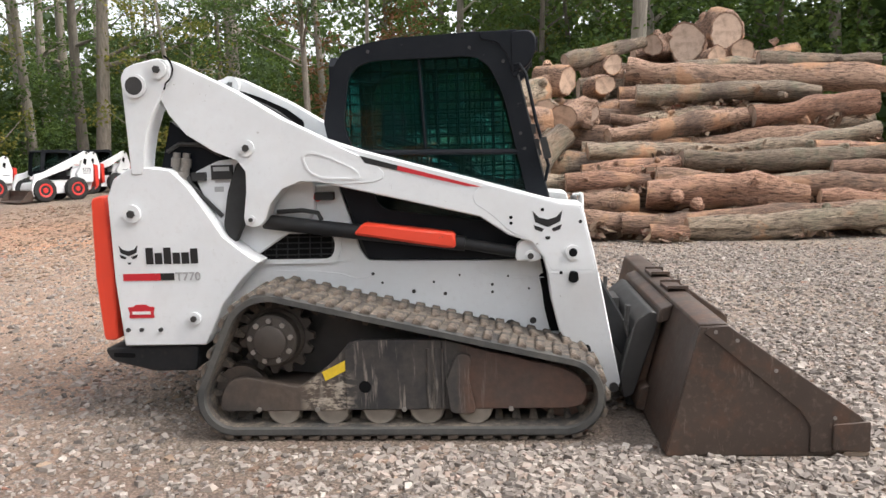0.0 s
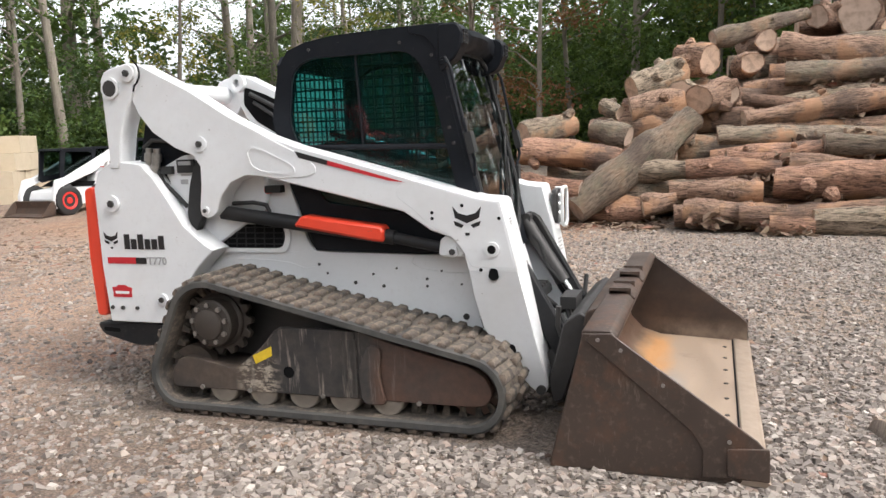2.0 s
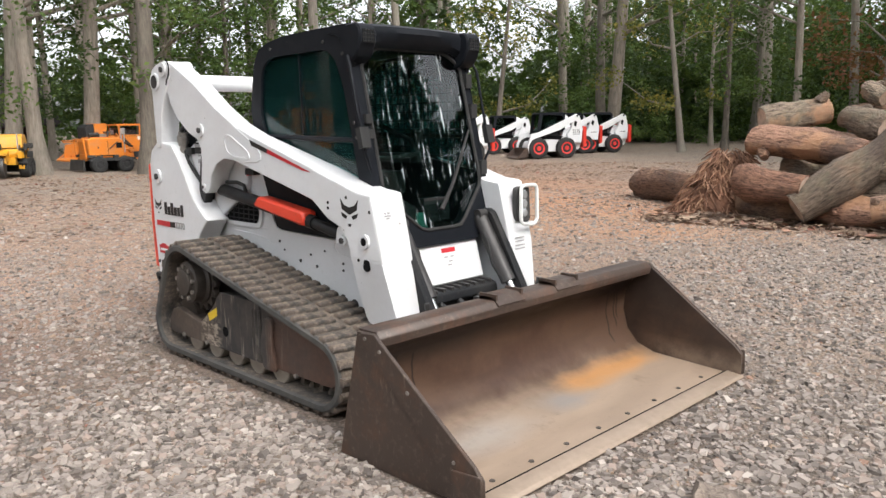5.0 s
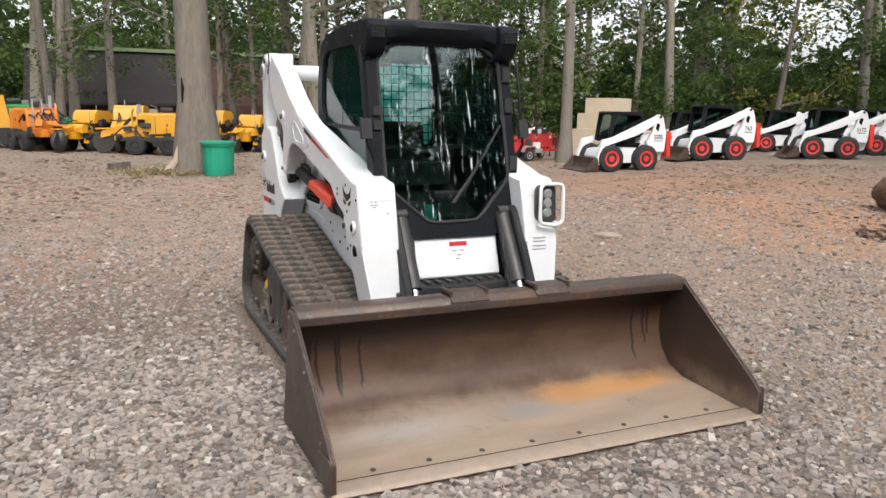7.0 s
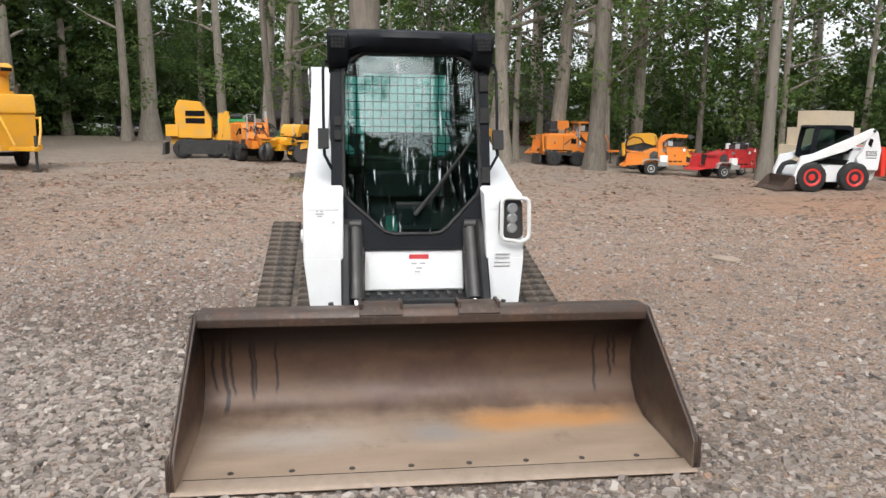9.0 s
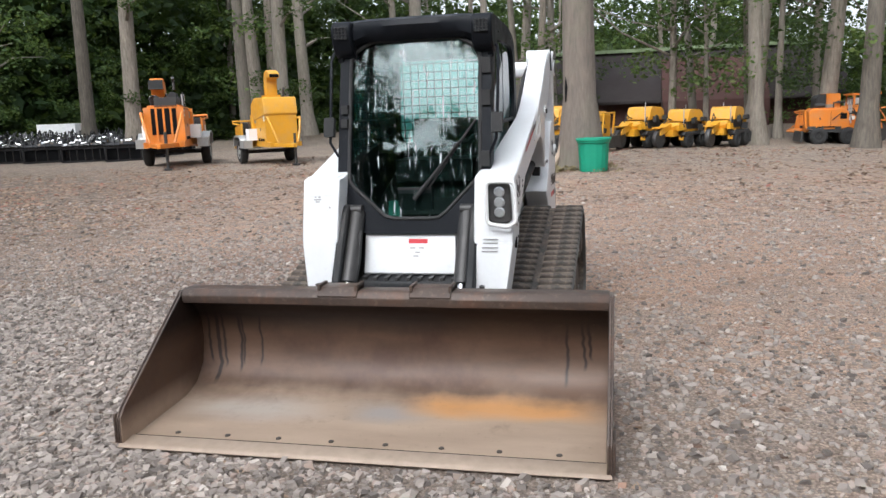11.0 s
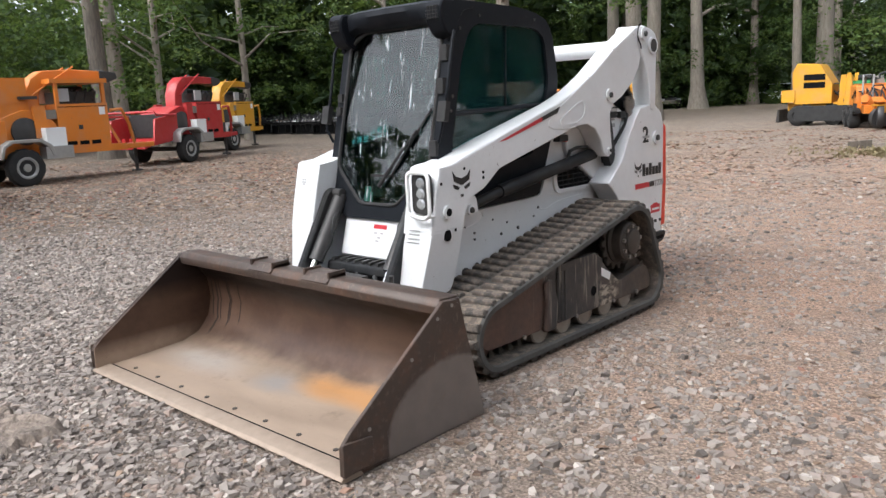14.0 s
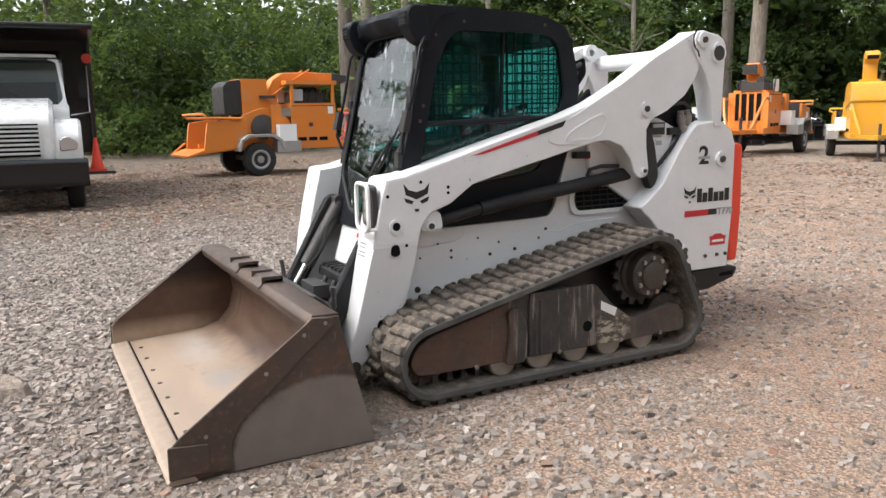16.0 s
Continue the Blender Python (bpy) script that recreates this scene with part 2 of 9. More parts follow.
def bucket_outside():
    """Worn brown paint: rubbed pale and dusty low on the flanks, oily dark above a scalloped edge."""
    m = Mat("bucket_brown_paint", 0.5, 0.15)
    p = m.xyz()
    big = m.noise(2.4, 6, 0.65)
    fine = m.noise(34, 4)
    col = m.mix(big, (0.036, 0.028, 0.025), (0.098, 0.066, 0.050))
    rust = m.ramp(m.noise(5.5, 5, 0.7), (0.50, 0.0), (0.66, 0.7))
    col = m.mix(rust, col, (0.115, 0.060, 0.038))
    # rubbed oval low on each flank
    dx = m.math("DIVIDE", m.math("SUBTRACT", p[0], 1.36), 0.40)
    dz = m.math("DIVIDE", m.math("SUBTRACT", p[2], 0.02), 0.33)
    d = m.math("ADD", m.math("MULTIPLY", dx, dx), m.math("MULTIPLY", dz, dz))
    d = m.math("ADD", d, m.math("MULTIPLY", m.math("SUBTRACT", m.noise(4, 4), 0.5), 0.5))
    rubbed = m.math("MULTIPLY", m.band(d, -1.0, 1.0, 0.06), m.band(p[1], 1.0, 2.0, 0.05))
    col = m.mix(m.math("MULTIPLY", rubbed, 0.85), col, m.mix(m.noise(9, 5), (0.15, 0.128, 0.115), (0.25, 0.215, 0.19)))
    col = m.mix(m.ramp(fine, (0.55, 0.0), (0.78, 0.45)), col, (0.19, 0.145, 0.11))
    scr = m.ramp(m.noise(13, 5, 0.75, m.coord("Object", (2.4, 1.0, 0.5))), (0.60, 0.0), (0.70, 0.6))
    m.color(m.mix(scr, col, (0.20, 0.155, 0.12)))
    m.rough(m.ramp(big, (0.3, 0.38), (0.7, 0.62)))
    return m.bump(fine, 0.25, 0.004).m


def bucket_inside():
    """Scoured bucket steel: brown rust film, pale polished floor, an orange rust bloom, grey polish and dark drips."""
    m = Mat("bucket_worn_steel", 0.48, 0.22)
    p = m.xyz()
    fine = m.noise(40, 5, 0.7)
    sweep = m.noise(5, 6, 0.65, m.coord("Object", (2.2, 0.5, 2.2)))
    blot = m.noise(2.6, 5, 0.68)
    wob = m.math("MULTIPLY", m.math("SUBTRACT", m.noise(3.0, 4, 0.6), 0.5), 0.30)
    film = m.mix(sweep, (0.040, 0.022, 0.015), (0.150, 0.088, 0.056))
    film = m.mix(m.ramp(blot, (0.50, 0.0), (0.66, 0.75)), film, (0.060, 0.030, 0.022))
    # shade under the folded lip, painted as a near-black band in the film
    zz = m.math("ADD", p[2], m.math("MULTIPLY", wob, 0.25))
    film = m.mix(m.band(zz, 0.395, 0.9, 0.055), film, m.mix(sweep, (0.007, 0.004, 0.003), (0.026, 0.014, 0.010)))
    floor = m.mix(sweep, (0.225, 0.16, 0.117), (0.47, 0.36, 0.27))
    wx = m.math("ADD", p[0], wob)
    flat = m.math("MULTIPLY", m.band(wx, 1.38, 2.4, 0.10), m.band(p[2], -0.3, 0.13, 0.05))
    col = m.mix(flat, film, floor)
    col = m.mix(m.math("MULTIPLY", m.math("MULTIPLY", flat, m.ramp(blot, (0.55, 0.0), (0.68, 0.6))), m.band(p[0], 1.2, 1.75, 0.1)), col, (0.105, 0.072, 0.054))
    def patch(x0, x1, y0, y1, soft, amount, colour):
        k = m.math("MULTIPLY", m.band(m.math("ADD", p[0], m.math("MULTIPLY", wob, 0.5)), x0, x1, soft), m.band(m.math("ADD", p[1], wob), y0, y1, soft * 2.2))
        k = m.math("MULTIPLY", k, m.ramp(sweep, (0.22, 0.55), (0.50, 1.0)))
        return m.mix(m.math("MULTIPLY", m.math("MULTIPLY", k, m.band(p[2], -0.3, 0.16, 0.04)), amount), col, colour)
    col = patch(1.46, 1.66, -0.95, -0.35, 0.07, 0.6, (0.40, 0.37, 0.345))
    col = patch(1.46, 1.62, -0.12, 0.20, 0.05, 0.75, (0.27, 0.255, 0.25))
    col = patch(1.375, 1.525, 0.18, 1.02, 0.05, 0.75, (0.54, 0.26, 0.085))
    # dried drips of oil from the lip
    for y0, low, w in ((-1.030, 0.19, 0.0055), (-0.975, 0.10, 0.0085), (-0.940, 0.17, 0.005), (-0.848, 0.15, 0.006), (-0.832, 0.18, 0.004), (-0.730, 0.18, 0.004), (0.915, 0.14, 0.005), (0.995, 0.21, 0.005), (1.025, 0.26, 0.005)):
        bend = m.math("MULTIPLY", m.math("SUBTRACT", m.noise(5.0, 2, 0.5, m.coord("Object", (0.5, 0.5, 1.4))), 0.5), 0.07)
        line = m.math("MULTIPLY", m.band(m.math("ADD", p[1], bend), y0 - w * 1.3, y0 + w * 1.3, 0.004), m.band(p[2], low, 0.56, 0.015))
        col = m.mix(m.math("MULTIPLY", line, 0.9), col, (0.012, 0.007, 0.006))
    # darker end plates, uneven by noise
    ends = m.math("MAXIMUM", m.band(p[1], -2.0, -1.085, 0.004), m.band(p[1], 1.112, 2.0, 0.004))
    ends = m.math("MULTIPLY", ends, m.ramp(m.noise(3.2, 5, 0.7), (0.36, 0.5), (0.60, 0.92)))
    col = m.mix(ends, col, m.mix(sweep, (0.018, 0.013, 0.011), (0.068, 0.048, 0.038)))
    col = m.mix(m.ramp(fine, (0.60, 0.0), (0.75, 0.35)), col, (0.09, 0.065, 0.05))
    m.color(col)
    m.rough(m.ramp(sweep, (0.3, 0.36), (0.7, 0.62)))
    return m.bump(fine, 0.18, 0.003).m


TRACK = track_rubber()
TRACK_SIDE = track_side()
FRAME_STEEL = frame_steel()
ROLLER_STEEL = plain("worn_roller_steel", (0.25, 0.215, 0.18), 0.55, 0.3, 0.35, 12)
GREASY_STEEL = plain("greasy_steel", (0.058, 0.048, 0.041), 0.55, 0.2, 0.45, 9, 0.3)
BUCKET_OUT = bucket_outside()
BUCKET_IN = bucket_inside()

# ---------------------------------------------------------------- mesh helpers


def thing(name, m=None, label="", category="", group="", kind=""):
    ob = new(name)
    ob.empty_display_size = 0.2
    if m is not None:
        ob.matrix_basis = m
    return tagged(ob, label, category, group, kind)


def part(name, bm, material, parent=None, label="", sharp=38, m=None):
    """Links a bmesh as one mesh object under parent."""
    me = bpy.data.meshes.new(name)
    bm.to_mesh(me)
    bm.free()
    for one in material if isinstance(material, (list, tuple)) else (material,):
        me.materials.append(one)
    me.shade_smooth()
    me.set_sharp_from_angle(angle=radians(sharp))
    ob = new(name, me)
    if parent is not None:
        ob.parent = parent
    if m is not None:
        ob.matrix_basis = m
    if label:
        tagged(ob, label)
    return ob


def soften(bm, faces, amount, segments=1):
    if amount > 0:
        edges = {e for f in faces for e in f.edges if len(e.link_faces) == 2 and e.calc_face_angle(0) > 0.5}
        bmesh.ops.bevel(bm, geom=list(edges), offset=amount, segments=segments, affect="EDGES", clamp_overlap=True)


def box(bm, c, s, bev=0.0, m=None, mat=0):
    """A box of size s round c, turned by m about its centre."""
    vs = []
    for i in (-0.5, 0.5):
        for j in (-0.5, 0.5):
            for k in (-0.5, 0.5):
                v = Vector((i * s[0], j * s[1], k * s[2]))
                vs.append(bm.verts.new((m @ v if m is not None else v) + Vector(c)))
    quads = ((0, 1, 3, 2), (4, 6, 7, 5), (0, 4, 5, 1), (2, 3, 7, 6), (0, 2, 6, 4), (1, 5, 7, 3))
    fs = [bm.faces.new([vs[i] for i in q]) for q in quads]
    for f in fs:
        f.material_index = mat
    soften(bm, fs, bev)
    return bm


def prism(bm, prof, y0, y1, bev=0.0, axis="y", mat=0, warp=None):
    """The outline prof, (x, z) pairs, pushed from y0 to y1 (or (y, z) along x, (x, y) along z)."""
    def put(a, b, d):
        p = {"y": (a, d, b), "x": (d, a, b), "z": (a, b, d)}[axis]
        return bm.verts.new(warp(Vector(p)) if warp else p)
    va, vb = [put(a, b, y0) for a, b in prof], [put(a, b, y1) for a, b in prof]
    fs = [bm.faces.new(va), bm.faces.new(vb[::-1])]
    for i in range(len(va)):
        j = (i + 1) % len(va)
        fs.append(bm.faces.new((va[j], va[i], vb[i], vb[j])))
    bmesh.ops.recalc_face_normals(bm, faces=fs)
    for f in fs:
        f.material_index = mat
    soften(bm, fs, bev)
    return bm


def basis(d):
    d = Vector(d).normalized()
    a = d.orthogonal().normalized()
    return a, d.cross(a)


def rod(bm, p0, p1, r0, r1=None, seg=14, bev=0.0, mat=0, hole=0.0):
    """A round bar from p0 to p1; hole: the radius of a bore."""
    p0, p1 = Vector(p0), Vector(p1)
    r1 = r0 if r1 is None else r1
    a, b = basis(p1 - p0)
    rings = [(p0, r0), (p1, r1)] + ([(p1, hole), (p0, hole)] if hole else [])
    vs = [[bm.verts.new(p + (a * math.cos(2 * math.pi * i / seg) + b * math.sin(2 * math.pi * i / seg)) * r) for i in range(seg)] for p, r in rings]
    fs = []
    loops = list(zip(vs, vs[1:] + vs[:1])) if hole else [(vs[0], vs[1])]
    for u, w in loops:
        for i in range(seg):
            j = (i + 1) % seg
            fs.append(bm.faces.new((u[i], u[j], w[j], w[i])))
    if not hole:
        fs += [bm.faces.new(vs[0][::-1]), bm.faces.new(vs[1])]
    for f in fs:
        f.material_index = mat
    if bev:
        soften(bm, fs, bev)
    return bm


def sweep(bm, pts, r, seg=8, closed=False, mat=0):
    """A tube along pts; r is one radius or one for each point."""
    pts = [Vector(p) for p in pts]
    n = len(pts)
    rs = r if isinstance(r, (list, tuple)) else [r] * n
    rings, side = [], None
    for i, p in enumerate(pts):
        d = (pts[(i + 1) % n] - pts[i - 1]) if closed or 0 < i < n - 1 else (pts[1] - pts[0] if i == 0 else pts[-1] - pts[-2])
        d.normalize()
        side = d.orthogonal().normalized() if side is None else (side - d * side.dot(d)).normalized()
        up = d.cross(side)
        rings.append([bm.verts.new(p + (side * math.cos(2 * math.pi * k / seg) + up * math.sin(2 * math.pi * k / seg)) * rs[i]) for k in range(seg)])
    for i in range(n if closed else n - 1):
        u, w = rings[i], rings[(i + 1) % n]
        for k in range(seg):
            bm.faces.new((u[k], u[(k + 1) % seg], w[(k + 1) % seg], w[k])).material_index = mat
    if not closed:
        bm.faces.new(rings[0][::-1]).material_index = mat
        bm.faces.new(rings[-1]).material_index = mat
    return bm


def lathe(bm, c, axis, prof, seg=24, mat=0):
    """prof, pairs of (distance along axis, radius), turned about the axis through c."""
    c, d = Vector(c), Vector(axis).normalized()
    a, b = basis(d)
    rings = [[bm.verts.new(c + d * h + (a * math.cos(2 * math.pi * i / seg) + b * math.sin(2 * math.pi * i / seg)) * max(r, 0.0005)) for i in range(seg)] for h, r in prof]
    fs = [bm.faces.new(rings[0][::-1]), bm.faces.new(rings[-1])]
    for u, w in zip(rings, rings[1:]):
        for i in range(seg):
            j = (i + 1) % seg
            fs.append(bm.faces.new((u[i], u[j], w[j], w[i])))
    for f in fs:
        f.material_index = mat
    return bm


def star(outline, centre, n):
    """n points of a closed outline, by their bearing from the centre."""
    out, c = [], Vector(centre)
    pts = [Vector(p) - c for p in outline]
    for i in range(n):
        d = Vector((math.cos(2 * math.pi * i / n), math.sin(2 * math.pi * i / n)))
        best = None
        for p, q in zip(pts, pts[1:] + pts[:1]):
            e = q - p
            det = d.x * -e.y + e.x * d.y
            if abs(det) < 1e-9:
                continue
            s = (p.x * -e.y + e.x * p.y) / det
            u = (d.x * p.y - d.y * p.x) / det
            if s > 0 and -1e-6 <= u <= 1 + 1e-6 and (best is None or s > best):
                best = s
        out.append(tuple(c + d * best))
    return out


def rounded(outline, r, seg=4):
    """A closed outline with its corners rounded by r."""
    out, n = [], len(outline)
    for i in range(n):
        p, a, b = Vector(outline[i]), Vector(outline[i - 1]), Vector(outline[(i + 1) % n])
        u, w = (a - p), (b - p)
        k = min(r, u.length * 0.45, w.length * 0.45)
        s, e = p + u.normalized() * k, p + w.normalized() * k
        for j in range(seg + 1):
            t = j / seg
            out.append(tuple(s * (1 - t) ** 2 + p * 2 * t * (1 - t) + e * t * t))
    return out


def frame_plate(bm, outer, inner, centre, y0, y1, n=64, put=None, bev=0.0):
    """A plate with a hole: outer and inner outlines sampled by bearing from the centre. put maps (a, b, depth) to space."""
    put = put or (lambda a, b, d: (a, d, b))
    o, i = star(outer, centre, n), star(inner, centre, n)
    loops = [[bm.verts.new(put(a, b, d)) for a, b in pts] for pts, d in ((o, y0), (o, y1), (i, y1), (i, y0))]
    fs = []
    for u, w in zip(loops, loops[1:] + loops[:1]):
        for k in range(n):
            j = (k + 1) % n
            fs.append(bm.faces.new((u[k], u[j], w[j], w[k])))
    bmesh.ops.recalc_face_normals(bm, faces=fs)
    return bm


def letters(text, size, m, material, parent, name="lettering", squeeze=1.0, depth=0.0015, label=""):
    """Built-in font text as a thin mesh."""
    cu = bpy.data.curves.new(name, "FONT")
    cu.body, cu.size, cu.extrude, cu.align_x, cu.align_y = text, size, depth, "CENTER", "CENTER"
    cu.offset = size * 0.018
    tmp = new(name, cu)
    dg = bpy.context.evaluated_depsgraph_get()
    me = bpy.data.meshes.new_from_object(tmp.evaluated_get(dg))
    bpy.data.objects.remove(tmp)
    bpy.data.curves.remove(cu)
    me.materials.clear()
    me.materials.append(material)
    ob = new(name, me)
    ob.parent = parent
    ob.matrix_basis = m @ Matrix.Diagonal((squeeze, 1, 1, 1))
    if label:
        tagged(ob, label)
    return ob


def ground_mat():
    """Compacted gravel and dirt: grey crushed stone, reddish dirt, sawdust by the logs, leaf litter towards the trees."""
    m = Mat("gravel_dirt", 0.92)
    pos = m.coord("World")
    p = m.xyz("World")
    big, mid, fine = m.noise(0.35, 5, 0.6, pos), m.noise(2.6, 6, 0.68, pos), m.noise(26, 5, 0.7, pos)
    grain = m.n.new("ShaderNodeTexVoronoi")
    grain.inputs["Scale"].default_value = 30
    m.l.new(pos, grain.inputs["Vector"])
    stone = m.mix(grain.outputs["Color"], (0.18, 0.150, 0.124), (0.50, 0.425, 0.355))
    stone = m.mix(0.45, stone, m.mix(fine, (0.21, 0.175, 0.145), (0.44, 0.372, 0.312)))
    dirt = m.mix(fine, (0.24, 0.165, 0.118), (0.45, 0.325, 0.24))
    dirt = m.mix(m.ramp(m.noise(1.1, 6, 0.7, m.coord("World", (0.5, 1.3, 1.0))), (0.42, 0.0), (0.62, 0.8)), dirt, m.mix(fine, (0.32, 0.245, 0.185), (0.51, 0.405, 0.31)))
    col = m.mix(m.ramp(m.math("ADD", m.math("MULTIPLY", big, 0.6), m.math("MULTIPLY", mid, 0.5)), (0.46, 0.0), (0.66, 0.85)), stone, dirt)
    def spot(cx, cy, rx, ry, soft=0.5):
        dx = m.math("DIVIDE", m.math("SUBTRACT", p[0], cx), rx)
        dy = m.math("DIVIDE", m.math("SUBTRACT", p[1], cy), ry)
        d = m.math("ADD", m.math("MULTIPLY", dx, dx), m.math("MULTIPLY", dy, dy))
        d = m.math("ADD", d, m.math("MULTIPLY", m.math("SUBTRACT", mid, 0.5), 1.5))
        r = m.n.new("ShaderNodeMapRange")
        r.inputs[1].default_value, r.inputs[2].default_value = 1.0 + soft, 1.0 - soft
        m.l.new(d, r.inputs[0])
        return r.outputs[0]
    saw = m.mix(fine, (0.52, 0.26, 0.125), (0.70, 0.41, 0.23))
    col = m.mix(m.math("MULTIPLY", spot(-3.2, 7.2, 3.4, 2.3), 0.9), col, saw)
    col = m.mix(m.math("MULTIPLY", spot(-7.5, 10.5, 5.5, 2.6), 0.92), col, m.mix(fine, (0.48, 0.22, 0.115), (0.64, 0.35, 0.20)))
    col = m.mix(m.math("MULTIPLY", spot(-11.0, 14.0, 9.0, 7.0, 0.8), 0.55), col, m.mix(fine, (0.30, 0.16, 0.10), (0.42, 0.25, 0.16)))
    col = m.mix(m.math("MULTIPLY", spot(-5.5, 2.2, 3.6, 2.6, 0.8), 0.30), col, (0.27, 0.165, 0.12))
    # warm trodden earth in ragged patches behind the loader
    earth = m.math("MULTIPLY", spot(-6.0, 1.0, 7.4, 10.0, 0.7), m.ramp(m.noise(0.9, 6, 0.72, m.coord("World", (1.0, 0.7, 1.0)), 0.6), (0.40, 0.25), (0.55, 1.0)))
    col = m.mix(earth, col, m.mix(fine, (0.34, 0.20, 0.137), (0.60, 0.405, 0.285)))
    col = m.mix(m.math("MULTIPLY", spot(-1.9, -2.2, 1.9, 1.0, 0.8), 0.7), col, m.mix(fine, (0.25, 0.125, 0.082), (0.46, 0.27, 0.19)))
    # shadowed gaps between crushed stones of the loading place, painted as darker grit
    gap_shade = m.math("MULTIPLY", spot(2.2, -2.2, 4.6, 3.3, 0.6), m.ramp(mid, (0.32, 0.35), (0.56, 0.85)))
    col = m.mix(gap_shade, col, m.mix(fine, (0.095, 0.078, 0.066), (0.24, 0.198, 0.168)))
    # leaf mould under southern trees, darkened for canopy shade; damp and scuffed gravel patches
    mould = m.mix(m.ramp(m.noise(6.5, 6, 0.75, m.coord("World", (1.0, 0.6, 1.0))), (0.36, 0.0), (0.62, 1.0)), (0.045, 0.033, 0.025), m.mix(fine, (0.11, 0.082, 0.062), (0.24, 0.18, 0.135)))
    col = m.mix(m.math("MULTIPLY", spot(0.0, -17.5, 17.5, 11.5, 0.35), 0.86), col, mould)
    col = m.mix(m.ramp(m.noise(0.75, 6, 0.72, m.coord("World", (1.0, 0.55, 1.0)), 0.5), (0.53, 0.0), (0.68, 0.62)), col, m.mix(fine, (0.115, 0.086, 0.068), (0.25, 0.19, 0.15)))
    col = m.mix(m.ramp(m.noise(1.9, 5, 0.7, m.coord("World", (0.6, 1.2, 1.0)), 0.4), (0.56, 0.0), (0.70, 0.55)), col, m.mix(fine, (0.30, 0.255, 0.205), (0.47, 0.41, 0.335)))
    # trampled litter: tan chips and dark leaf bits in small ragged flecks, away from the loader
    r0 = m.math("SQRT", m.math("ADD", m.math("MULTIPLY", p[0], p[0]), m.math("MULTIPLY", p[1], p[1])))
    away = m.band(m.math("ADD", r0, m.math("MULTIPLY", mid, 3.0)), 7.0, 90.0, 2.5)
    fleck = m.noise(4.5, 8, 0.82, m.coord("World", (1.0, 0.8, 1.0)), 0.4)
    col = m.mix(m.math("MULTIPLY", away, m.ramp(fleck, (0.54, 0.0), (0.60, 0.8))), col, m.mix(fine, (0.075, 0.052, 0.038), (0.19, 0.135, 0.10)))
    col = m.mix(m.math("MULTIPLY", away, m.ramp(fleck, (0.42, 0.68), (0.475, 0.0))), col, m.mix(fine, (0.40, 0.30, 0.225), (0.60, 0.475, 0.365)))
    # leaf litter beyond the yard
    r2 = m.math("SQRT", m.math("ADD", m.math("MULTIPLY", p[0], p[0]), m.math("MULTIPLY", p[1], p[1])))
    far = m.n.new("ShaderNodeMapRange")
    far.inputs[1].default_value, far.inputs[2].default_value = 24, 60
    m.l.new(m.math("ADD", r2, m.math("MULTIPLY", mid, 10)), far.inputs[0])
    col = m.mix(m.math("MULTIPLY", far.outputs[0], 0.8), col, m.mix(mid, (0.07, 0.055, 0.035), (0.19, 0.145, 0.09)))
    # raw orange sawdust and clay dragged out between the logs and the parked machines
    drag = m.ramp(m.noise(1.3, 6, 0.72, m.coord("World", (1.0, 0.45, 1.0)), 0.5), (0.36, 0.15), (0.52, 1.0))
    for cx, cy, rx, ry, k in ((-3.6, 8.3, 2.4, 1.1, 0.95), (-6.0, 8.7, 2.2, 0.9, 0.9), (-2.2, 6.2, 1.5, 1.0, 0.5), (-9.0, 10.5, 3.6, 2.6, 0.28), (-10.5, 13.0, 3.0, 2.6, 0.18)):
        col = m.mix(m.math("MULTIPLY", m.math("MULTIPLY", spot(cx, cy, rx, ry, 0.6), drag), k), col, m.mix(fine, (0.46, 0.20, 0.10), (0.70, 0.40, 0.235)))
    chips = m.ramp(m.noise(55, 3, 0.6, pos), (0.66, 0.0), (0.72, 0.5))
    cell = m.n.new("ShaderNodeTexVoronoi")
    cell.inputs["Scale"].default_value = 62
    m.l.new(pos, cell.inputs["Vector"])
    col = m.mix(m.ramp(cell.outputs["Distance"], (0.32, 0.0), (0.62, 0.5)), col, (0.075, 0.058, 0.046))
    col = m.mix(m.ramp(m.noise(5.5, 6, 0.75, pos), (0.52, 0.0), (0.68, 0.55)), col, (0.095, 0.072, 0.057))
    col = m.mix(chips, col, (0.36, 0.28, 0.21))
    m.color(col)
    h = m.math("SUBTRACT", fine, m.math("ADD", m.math("MULTIPLY", grain.outputs["Distance"], 0.7), m.math("MULTIPLY", cell.outputs["Distance"], 0.5)))
    h = m.math("ADD", h, m.math("MULTIPLY", m.noise(8, 5, 0.7, pos), 1.6))
    return m.bump(h, 0.9, 0.03).m


def stone_mat():
    m = Mat("crushed_stone", 0.88)
    c = m.ramp(m.island(), (0.0, (0.09, 0.076, 0.066)), (0.2, (0.19, 0.160, 0.140)), (0.5, (0.29, 0.250, 0.218)), (0.78, (0.375, 0.325, 0.284)), (0.90, (0.32, 0.24, 0.195)), (1.0, (0.53, 0.475, 0.42)))
    n = m.noise(60, 4, 0.7, m.coord("World"))
    m.color(m.mix(m.math("MULTIPLY", n, 0.35), c, (0.15, 0.125, 0.11), "MIX"))
    return m.bump(n, 0.4, 0.004).m


def chip_mat():
    m = Mat("wood_chips", 0.85)
    return m.color(m.ramp(m.island(), (0.0, (0.08, 0.05, 0.035)), (0.4, (0.20, 0.13, 0.09)), (0.85, (0.32, 0.235, 0.165)), (1.0, (0.24, 0.09, 0.065)))).m


